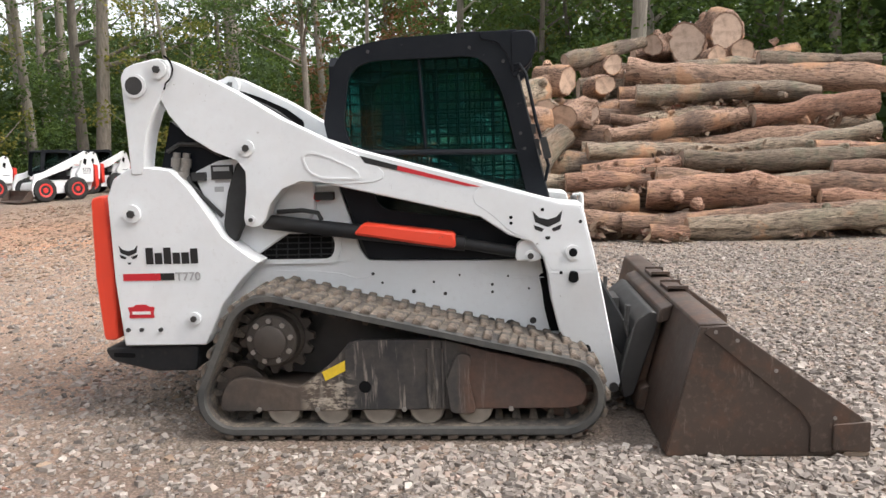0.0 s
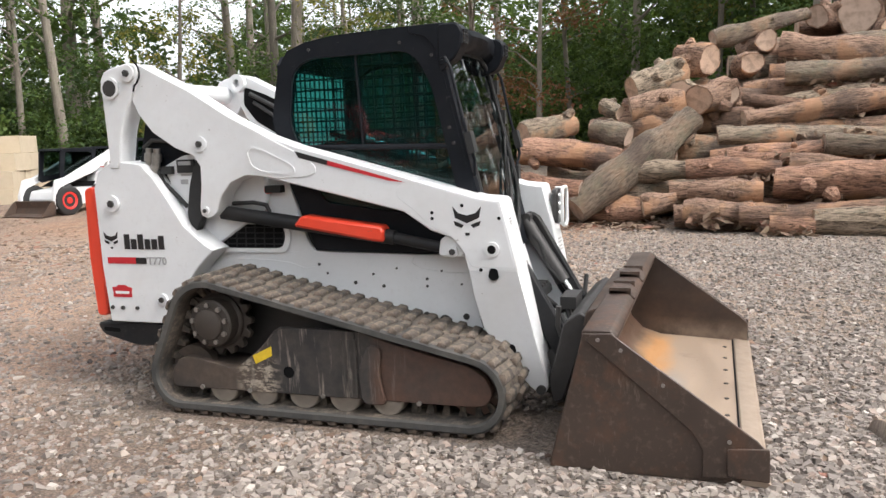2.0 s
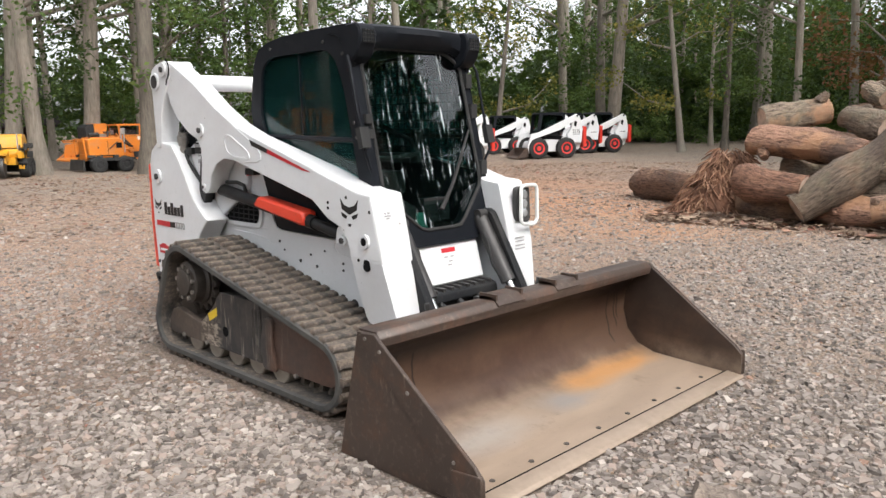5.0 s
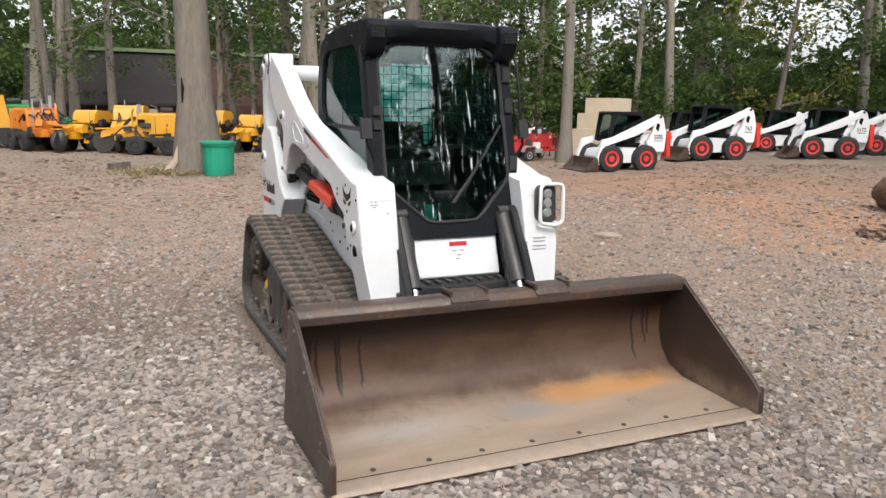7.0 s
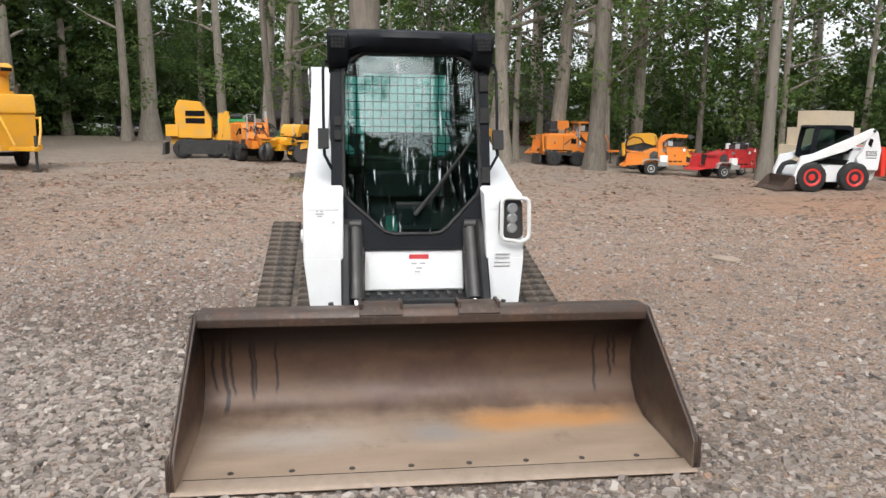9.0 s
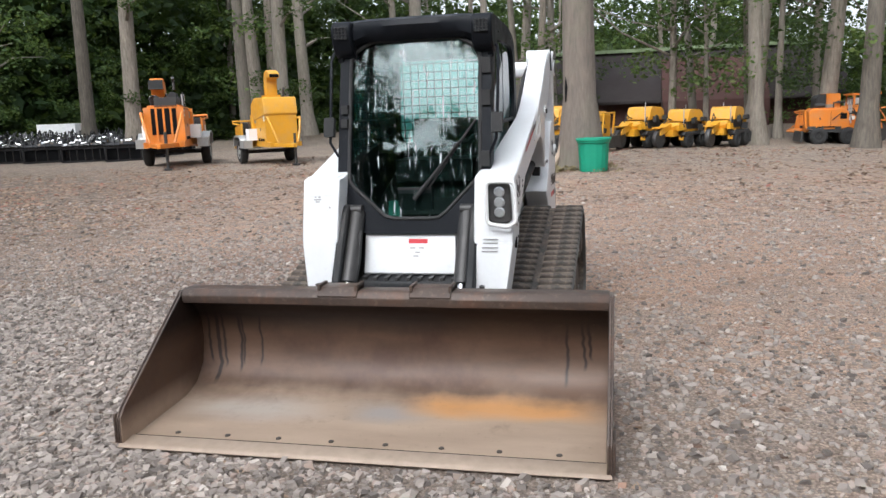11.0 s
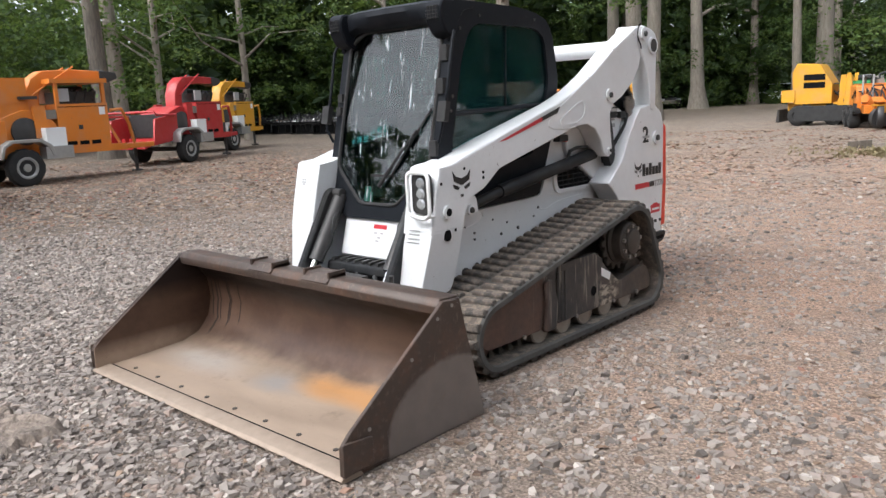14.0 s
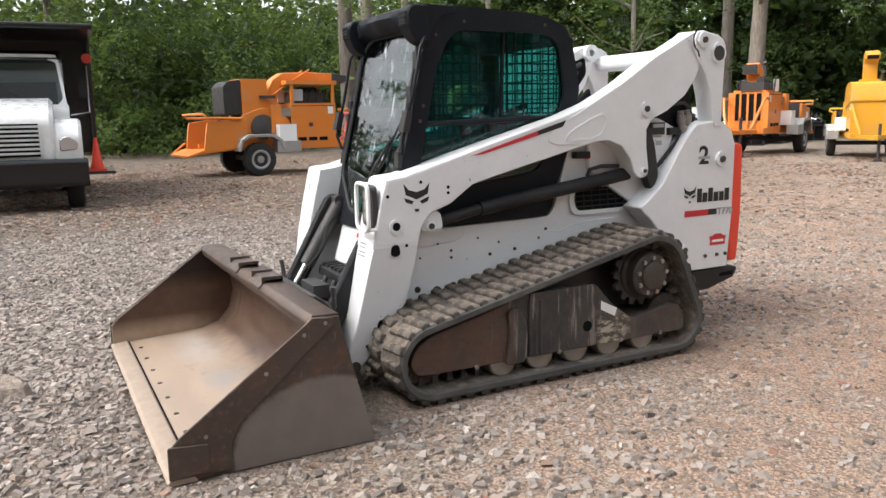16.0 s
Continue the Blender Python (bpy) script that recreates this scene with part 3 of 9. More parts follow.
def bark_mat(name, lo, hi, moss):
    """Furrowed bark running along the local x of a log."""
    m = Mat(name, 0.9)
    v = m.coord("Object", (3.2, 20, 20))
    fur = m.noise(1.9, 6, 0.72, v, 0.8)
    fine = m.noise(24, 4)
    rnd = m.random()
    col = m.mix(m.ramp(fur, (0.36, 0.0), (0.58, 1.0)), tuple(v2 * 0.22 for v2 in lo), m.mix(rnd, lo, hi))
    bare = m.ramp(m.noise(1.6, 4, 0.6), (0.56, 0.0), (0.64, 0.85))
    col = m.mix(m.ramp(m.noise(1.1, 5, 0.7), (0.52, 0.0), (0.66, 0.75)), col, m.mix(fine, (0.065, 0.045, 0.036), (0.16, 0.115, 0.09)))
    col = m.mix(m.math("MULTIPLY", bare, m.ramp(rnd, (0.15, 0.2), (0.5, 1.0))), col, m.mix(fine, (0.44, 0.215, 0.115), (0.64, 0.385, 0.225)))
    col = m.mix(m.math("MULTIPLY", m.ramp(m.noise(3.0, 5, 0.65), (0.52, 0.0), (0.70, 1.0)), moss), col, (0.17, 0.185, 0.125))
    m.color(col)
    return m.bump(m.math("ADD", fur, m.math("MULTIPLY", fine, 0.35)), 1.0, 0.06).m


def cut_mat():
    """Sawn end grain with rings, weathering by log."""
    m = Mat("sawn_end_grain", 0.8)
    p = m.xyz()
    r = m.math("SQRT", m.math("ADD", m.math("MULTIPLY", p[1], p[1]), m.math("MULTIPLY", p[2], p[2])))
    ring = m.math("SINE", m.math("MULTIPLY", m.math("ADD", r, m.math("MULTIPLY", m.noise(6, 3), 0.03)), 260.0))
    fresh = m.mix(m.random(), (0.46, 0.35, 0.28), (0.64, 0.45, 0.33))
    col = m.mix(m.math("MULTIPLY", m.math("ADD", ring, 1.0), 0.10), fresh, (0.14, 0.08, 0.05))
    stain = m.ramp(m.noise(7, 5, 0.7), (0.45, 0.0), (0.70, 0.65))
    m.color(m.mix(stain, col, (0.20, 0.145, 0.105)))
    return m.bump(m.noise(40, 4), 0.3, 0.005).m


def trunk_mat(name, lo, hi):
    m = Mat(name, 0.9)
    v = m.coord("Object", (9, 9, 1.4))
    fur = m.noise(1.6, 6, 0.7, v, 0.4)
    col = m.mix(m.ramp(fur, (0.33, 0.0), (0.68, 1.0)), lo, hi)
    col = m.mix(m.math("MULTIPLY", m.ramp(m.noise(0.8, 4), (0.5, 0.0), (0.7, 0.6)), m.random()), col, (0.13, 0.15, 0.09))
    col = m.mix(m.math("MULTIPLY", m.random(), 0.45), col, (0.30, 0.27, 0.23))
    m.color(col)
    return m.bump(fur, 0.8, 0.04).m


def leaf_mat(name, *stops):
    m = Mat(name, 0.55)
    broad = m.noise(0.22, 3, 0.6, m.coord("World"))
    f = m.math("ADD", m.math("MULTIPLY", m.island(), 0.55), m.math("MULTIPLY", broad, 0.75))
    f = m.math("SUBTRACT", f, 0.12)
    col = m.ramp(f, *stops)
    m.color(col)
    m.b.inputs["Specular IOR Level"].default_value = 0.25
    out = m.n["Material Output"]
    tr, mx = m.n.new("ShaderNodeBsdfTranslucent"), m.n.new("ShaderNodeMixShader")
    m.l.new(m.mix(0.5, col, (0.16, 0.22, 0.03)), tr.inputs[0])
    mx.inputs[0].default_value = 0.42
    m.l.new(m.b.outputs[0], mx.inputs[1])
    m.l.new(tr.outputs[0], mx.inputs[2])
    m.l.new(mx.outputs[0], out.inputs[0])
    return m.m


GROUND, STONE, CHIPS = ground_mat(), stone_mat(), chip_mat()
BARKS = (bark_mat("brown_bark", (0.27, 0.158, 0.108), (0.56, 0.36, 0.255), 0.12), bark_mat("grey_bark", (0.26, 0.198, 0.146), (0.52, 0.405, 0.295), 0.5), bark_mat("red_bark", (0.32, 0.165, 0.108), (0.62, 0.36, 0.245), 0.05))
CUT = cut_mat()
TRUNK = trunk_mat("grey_trunk_bark", (0.0850, 0.0706, 0.0553), (0.2550, 0.2167, 0.1742))
TRUNK_DARK = trunk_mat("dark_trunk_bark", (0.045, 0.038, 0.030), (0.15, 0.125, 0.10))
LEAF = leaf_mat("green_leaves", (0.0, (0.020, 0.044, 0.014)), (0.35, (0.050, 0.094, 0.027)), (0.65, (0.093, 0.150, 0.042)), (0.90, (0.150, 0.190, 0.056)), (1.0, (0.225, 0.215, 0.056)))
# Darker copy of the greens: some crowns' own tone, elsewhere painted wood shade.
LEAF_DARK = leaf_mat("dark_and_shaded_leaves", (0.0, (0.0105, 0.0235, 0.0100)), (0.5, (0.0258, 0.0500, 0.0185)), (1.0, (0.056, 0.083, 0.030)))
LEAF_AUTUMN = leaf_mat("turning_leaves", (0.0, (0.07, 0.085, 0.025)), (0.6, (0.16, 0.15, 0.035)), (1.0, (0.32, 0.24, 0.04)))
LEAF_RED = leaf_mat("russet_leaves", (0.0, (0.11, 0.035, 0.025)), (1.0, (0.26, 0.10, 0.06)))
ORANGE = paint("orange_machine_paint", (0.66, 0.195, 0.014), amount=0.42, rough=0.45)
YELLOW = paint("yellow_machine_paint", (0.64, 0.31, 0.012), amount=0.42, rough=0.42)
CHIPPER_RED = paint("chipper_red", (0.42, 0.016, 0.018), amount=0.2, rough=0.45)
GREEN_PLASTIC = plain("green_plastic", (0.012, 0.26, 0.155), 0.5, 0, 0.12, 6)
GREEN_PAINT = plain("green_machine_paint", (0.02, 0.20, 0.06), 0.5)
CREAM_BLOCK = plain("cream_concrete", (0.50, 0.42, 0.31), 0.85, 0, 0.15, 3)
TYRE = plain("tyre_rubber", (0.020, 0.020, 0.020), 0.85, 0, 0.4, 10)
RIM_RED = plain("red_rim", (0.62, 0.030, 0.025), 0.45, 0, 0.2, 8)
RIM_GREY = plain("grey_rim", (0.35, 0.35, 0.34), 0.4, 0.4)
TRUCK_WHITE = paint("truck_white", (0.78, 0.79, 0.79), amount=0.08, rough=0.25)
CONE_ORANGE = plain("cone_red", (0.75, 0.06, 0.03), 0.5)
SHINY_BLACK = plain("shiny_black_paint", (0.012, 0.012, 0.013), 0.22, 0, 0.3, 6)
ROOF_BROWN = plain("brown_roof", (0.020, 0.014, 0.013), 0.85, 0, 0.3, 2)
MOSS = plain("mossy_edge", (0.17, 0.22, 0.12), 0.9, 0, 0.3, 4)
SIDING = plain("brown_siding", (0.055, 0.022, 0.017), 0.85, 0, 0.3, 3)


def torn_bark_mat():
    m = Mat("red_brown_torn_bark", 0.95)
    c = m.ramp(m.island(), (0.0, (0.075, 0.036, 0.022)), (0.35, (0.17, 0.082, 0.048)), (0.75, (0.29, 0.150, 0.090)), (1.0, (0.42, 0.25, 0.155)))
    m.color(m.mix(m.ramp(m.noise(6, 5), (0.4, 0.0), (0.7, 0.6)), c, (0.10, 0.055, 0.036)))
    return m.bump(m.noise(50, 4), 0.5, 0.01).m


ROOT_RED = torn_bark_mat()


def stump_mat():
    m = Mat("weathered_stump", 0.9)
    grain = m.noise(3.0, 6, 0.7, m.coord("Object", (9, 9, 1.6)), 0.5)
    col = m.mix(m.ramp(grain, (0.36, 0.0), (0.62, 1.0)), (0.10, 0.078, 0.062), (0.36, 0.29, 0.235))
    m.color(m.mix(m.ramp(m.noise(4, 5), (0.45, 0.0), (0.7, 0.6)), col, (0.22, 0.185, 0.16)))
    return m.bump(grain, 0.9, 0.03).m


GREY_STUMP = stump_mat()

# ---------------------------------------------------------------- ground


def mesh_from(name, verts, faces, mats, smooth=False, mat_index=None):
    """A mesh object from numpy arrays: faces all with the same corner count."""
    me = bpy.data.meshes.new(name)
    k = faces.shape[1]
    me.vertices.add(len(verts))
    me.vertices.foreach_set("co", np.ascontiguousarray(verts, np.float32).ravel())
    me.loops.add(faces.size)
    me.loops.foreach_set("vertex_index", np.ascontiguousarray(faces, np.int32).ravel())
    me.polygons.add(len(faces))
    me.polygons.foreach_set("loop_start", np.arange(0, faces.size, k, dtype=np.int32))
    me.polygons.foreach_set("use_smooth", np.full(len(faces), smooth))
    for one in mats:
        me.materials.append(one)
    if mat_index is not None:
        me.polygons.foreach_set("material_index", np.asarray(mat_index, np.int32))
    me.update(calc_edges=True)
    return me


def ground_height(x, y):
    """Gentle unevenness, nil under the loader; a slight rise to the west, a dip to the north-west."""
    r = np.hypot(x - 0.3, y)
    amp = np.clip((r - 2.2) / 4, 0, 1)
    wave = 0.5 * np.sin(x * 0.9 + 1.3) * np.cos(y * 0.8) + 0.3 * np.sin(x * 2.3 - y * 1.9) + 0.2 * np.sin(y * 3.7 + x)
    lift = np.interp(np.degrees(np.arctan2(y, x)) % 360, (0, 118, 126, 133, 141, 150, 170, 185, 205, 225, 360), (0, 0, 0, -0.12, -0.26, -0.20, 0.05, 0.10, 0.08, 0, 0))
    return amp * 0.018 * wave + lift * np.clip((np.hypot(x, y) - 6) / 6, 0, 1)


near_axis = np.arange(-9, 9.01, 0.15)
out_axis = 9 * 1.16 ** np.arange(1, 27)
ax = np.concatenate([-out_axis[::-1], near_axis, out_axis])
gx, gy = np.meshgrid(ax, ax, indexing="ij")
gv = np.stack([gx, gy, ground_height(gx, gy)], -1).reshape(-1, 3)
n_ax = len(ax)
ii = (np.arange(n_ax - 1)[:, None] * n_ax + np.arange(n_ax - 1)[None, :]).ravel()
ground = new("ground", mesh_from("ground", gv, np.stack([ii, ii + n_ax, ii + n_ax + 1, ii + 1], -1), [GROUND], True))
tagged(ground, "gravel and dirt yard with wood chips", "ground", kind="structure")


def scatter(n, reach, keep, size, flat, seed):
    """Angular crushed stones lying on the ground."""
    g = np.random.default_rng(seed)
    r = reach * np.sqrt(g.random(n * 4))
    a = g.random(n * 4) * 2 * np.pi
    x, y = 1.0 + r * np.cos(a), r * np.sin(a)
    ok = keep(x, y, g)
    x, y = x[ok][:n], y[ok][:n]
    n = len(x)
    s = size[0] * np.exp(g.normal(0, size[1], n))
    s = np.minimum(s, size[0] * 1.9)
    # a battered block: eight corners, the upper ones drawn in
    base = np.array([[-0.8, -0.75, -0.7], [0.8, -0.75, -0.7], [0.8, 0.75, -0.7], [-0.8, 0.75, -0.7], [-0.62, -0.58, 0.8], [0.62, -0.58, 0.8], [0.62, 0.58, 0.8], [-0.62, 0.58, 0.8]], float)
    v = base[None] * (1 + g.uniform(-0.30, 0.30, (n, 8, 3))) + g.uniform(-0.20, 0.20, (n, 8, 3))
    v[:, :, 0] *= g.uniform(0.8, 1.5, (n, 1))
    v[:, :, 2] *= g.uniform(flat[0], flat[1], (n, 1))
    t, c = g.uniform(0, 6.283, n), g.uniform(-0.5, 0.5, n)
    ca, sa, cb, sb = np.cos(t)[:, None], np.sin(t)[:, None], np.cos(c)[:, None], np.sin(c)[:, None]
    X, Z = v[..., 0] * cb - v[..., 2] * sb, v[..., 0] * sb + v[..., 2] * cb
    v = np.stack([X * ca - v[..., 1] * sa, X * sa + v[..., 1] * ca, Z], -1) * s[:, None, None]
    v += np.stack([x, y, ground_height(x, y) + s * flat[0] * 0.45], -1)[:, None, :]
    f = np.array([[4, 5, 6], [4, 6, 7], [0, 1, 5], [0, 5, 4], [1, 2, 6], [1, 6, 5], [2, 3, 7], [2, 7, 6], [3, 0, 4], [3, 4, 7]])
    return v.reshape(-1, 3), (f[None] + np.arange(n)[:, None, None] * 8).reshape(-1, 3)


def clear_of_loader(x, y, g):
    under = (np.abs(y) < 0.97) & (x > -1.22) & (x < 1.12) & (np.abs(y) > 0.42)
    bucket_foot = (np.abs(y - 0.02) < 1.13) & (x > 1.08) & (x < 2.03)
    stump = np.hypot((x - 2.76) / 0.17, (y + 0.55) / 0.24) < 1
    return ~under & ~bucket_foot & ~stump


def patchy(x, y, g):
    n = 0.5 + 0.5 * np.sin(x * 1.1 + 2 * np.sin(y * 0.7)) * np.cos(y * 0.9 + np.sin(x * 0.6))
    heavy = np.clip(0.36 + 0.50 * np.sign(x + 0.4) * np.clip(np.abs(x + 0.4), 0, 1) + 0.3 * (n - 0.5), 0.13, 1)
    fade = np.clip((7.6 - np.hypot(x - 1, y)) / 3.2, 0.12, 1)
    side = np.clip(0.62 - 0.42 * (y - 0.2 + 0.5 * np.sin(1.3 * x + y)), 0.24, 1)
    return clear_of_loader(x, y, g) & (g.random(len(x)) < heavy * fade * side)


def fine_gravel(x, y, g):
    n = 0.5 + 0.5 * np.sin(x * 1.7 - 2 * np.sin(y * 0.9)) * np.cos(y * 1.3 + np.sin(x * 0.8))
    return clear_of_loader(x, y, g) & (g.random(len(x)) < (0.35 + 0.65 * n) * np.clip((10.5 - np.hypot(x - 1, y)) / 4, 0.1, 1))


def by_the_woods(x, y, g):
    edge = -5.5 - 0.35 * np.clip(x - 2, 0, 9) + 1.2 * np.sin(x * 0.9) + 0.7 * np.sin(x * 2.3 + y)
    return (y < edge) & (x > -16) & (g.random(len(x)) < np.clip((edge - y) / 4, 0.25, 1))


for nm, arg, mat, label in (("gravel", (98000, 7.0, patchy, (0.0142, 0.38), (0.42, 0.75), 3), STONE, "loose grey crushed stone"),
                            ("gravel", (24000, 13.0, lambda x, y, g: clear_of_loader(x, y, g) & (np.hypot(x - 1, y) > 4.2), (0.0170, 0.40), (0.35, 0.65), 4), STONE, "sparse crushed stone further out"),
                            ("gravel", (58000, 10.0, fine_gravel, (0.0078, 0.40), (0.40, 0.70), 12), STONE, "fine grey and brown grit"),
                            ("wood_chips", (30000, 19.0, clear_of_loader, (0.0155, 0.50), (0.15, 0.35), 5), CHIPS, "scattered wood chips and leaf bits"),
                            ("leaf_litter", (15000, 19.0, by_the_woods, (0.024, 0.5), (0.18, 0.40), 6), CHIPS, "brown leaf litter and bark bits near the woods"),
                            ("leaf_litter", (36000, 24.0, lambda x, y, g: (np.hypot(x - 1, y) > 8) & (x < 9) & (g.random(len(x)) < 0.3 + 0.7 * (np.sin(x * 1.3 + 2 * np.sin(y)) * np.sin(y * 1.1 + x * 0.4) > -0.2)), (0.030, 0.5), (0.10, 0.26), 14), CHIPS, "chips and leaf bits trodden into the yard")):
    sv, sf = scatter(*arg)
    tagged(new(nm, mesh_from(nm, sv, sf, [mat])), label, nm.replace("_", " "), kind="stuff")

# weathered stump broken off low, in front of the bucket
st = bmesh.new()
rings = []
for h, k in ((-0.05, 1.12), (0.03, 1.02), (0.085, 0.97), (0.110, 0.88), (0.098, 0.66), (0.112, 0.38), (0.095, 0.10)):
    ring = []
    for i in range(40):
        a = 2 * math.pi * i / 40
        w = 1 + 0.17 * math.sin(3 * a + 0.6) + 0.09 * math.sin(5 * a + 2) + 0.05 * math.sin(11 * a) + 0.035 * (-1) ** i
        slope = 0.75 - 0.30 * math.cos(a - 0.4)
        ring.append(st.verts.new((0.17 * k * w * math.cos(a), 0.25 * k * w * math.sin(a), h * slope + 0.014 * math.sin(7 * a + 9 * k) + 0.010 * math.sin(13 * a + 20 * k))))
    rings.append(ring)
for u, w in zip(rings, rings[1:]):
    for i in range(40):
        st.faces.new((u[i], u[(i + 1) % 40], w[(i + 1) % 40], w[i]))
st.faces.new(rings[-1])
tagged(part("tree_stump", st, GREY_STUMP, m=pose(2.76, -0.55, 0, 0, 0, 12) @ Matrix.Diagonal((1.25, 1.2, 0.72, 1))), "weathered pale stump broken off low in the gravel", "stump")

# ---------------------------------------------------------------- the compact track loader
loader = thing("compact_track_loader", label="white compact track loader with black cab on gravel", category="track loader")

# belt path: sprocket, rear idler, front idler
CIRCLES = ((-0.768, 0.507, 0.248), (-0.965, 0.215, 0.190), (0.680, 0.225, 0.200))


def belt_path(grow=0.0, step=0.02):
    """Points (x, z), tangent angle along the outside of the belt, clockwise seen from the right."""
    hull = []
    for x, z, r in CIRCLES:
        for i in range(240):
            a = 2 * math.pi * i / 240
            hull.append((x + (r + grow) * math.cos(a), z + (r + grow) * math.sin(a)))
    hull = sorted(set(hull))

    def chain(pts):
        out = []
        for p in pts:
            while len(out) > 1 and (out[-1][0] - out[-2][0]) * (p[1] - out[-2][1]) - (out[-1][1] - out[-2][1]) * (p[0] - out[-2][0]) <= 0:
                out.pop()
            out.append(p)
        return out
    loop = chain(hull)[:-1] + chain(hull[::-1])[:-1]
    total, marks = 0.0, []
    for p, q in zip(loop, loop[1:] + loop[:1]):
        marks.append((total, p, q))
        total += math.hypot(q[0] - p[0], q[1] - p[1])
    out = []
    n = max(8, round(total / step))
    for i in range(n):
        s = total * i / n
        at, p, q = [k for k in marks if k[0] <= s + 1e-9][-1]
        d = math.hypot(q[0] - p[0], q[1] - p[1])
        u = (s - at) / d
        out.append((p[0] + (q[0] - p[0]) * u, p[1] + (q[1] - p[1]) * u, math.atan2(q[1] - p[1], q[0] - p[0])))
    return out


Y_OUT, Y_IN = 0.900, 0.450


def belt(side):
    bm = bmesh.new()
    path = belt_path()
    rings = []
    for x, z, a in path:
        nx, nz = math.sin(a), -math.cos(a)
        rings.append([bm.verts.new((x - nx * d, side * y, z - nz * d)) for d, y in
                      ((0, Y_OUT - 0.012), (0.012, Y_OUT), (0.040, Y_OUT), (0.046, Y_OUT - 0.02), (0.046, Y_IN + 0.02), (0.040, Y_IN), (0.012, Y_IN), (0, Y_IN + 0.012))])
    fs = []
    for u, w in zip(rings, rings[1:] + rings[:1]):
        for k in range(8):
            f = bm.faces.new((u[k], u[(k + 1) % 8], w[(k + 1) % 8], w[k]))
            f.material_index = 1 if k in (0, 1, 2, 4, 5) else 0
            fs.append(f)
    # guide teeth on the inside
    inner = belt_path(-0.046, 0.0865)
    for x, z, a in inner:
        t, nrm = Vector((math.cos(a), 0, math.sin(a))), Vector((-math.sin(a), 0, math.cos(a)))
        for y in (side * 0.60, side * 0.745):
            vs = []
            for h, w, l in ((-0.004, 0.028, 0.022), (0.048, 0.016, 0.013)):
                for du, dv in ((-1, -1), (1, -1), (1, 1), (-1, 1)):
                    vs.append(bm.verts.new(Vector((x, y, z)) + nrm * h + t * l * du + Vector((0, w * dv, 0))))
            bm.faces.new(vs[4:])
            for k in range(4):
                bm.faces.new((vs[k], vs[(k + 1) % 4], vs[4 + (k + 1) % 4], vs[4 + k]))
    bmesh.ops.recalc_face_normals(bm, faces=bm.faces)
    return bm


def lug_mesh():
    """One tread block, 0.20 wide, tapered, its foot at z = 0."""
    bm = bmesh.new()
    vs = []
    for h, l, w in ((-0.003, 0.026, 0.104), (0.015, 0.022, 0.100), (0.021, 0.016, 0.094)):
        vs.append([bm.verts.new((l * a, w * b, h)) for a, b in ((-1, -1), (1, -1), (1, 1), (-1, 1))])
    for u, w in zip(vs, vs[1:]):
        for k in range(4):
            bm.faces.new((u[k], u[(k + 1) % 4], w[(k + 1) % 4], w[k]))
    bm.faces.new(vs[2])
    bmesh.ops.recalc_face_normals(bm, faces=bm.faces)
    me = bpy.data.meshes.new("tread_lug")
    bm.to_mesh(me)
    bm.free()
    me.materials.append(TRACK)
    return me


LUG = lug_mesh()


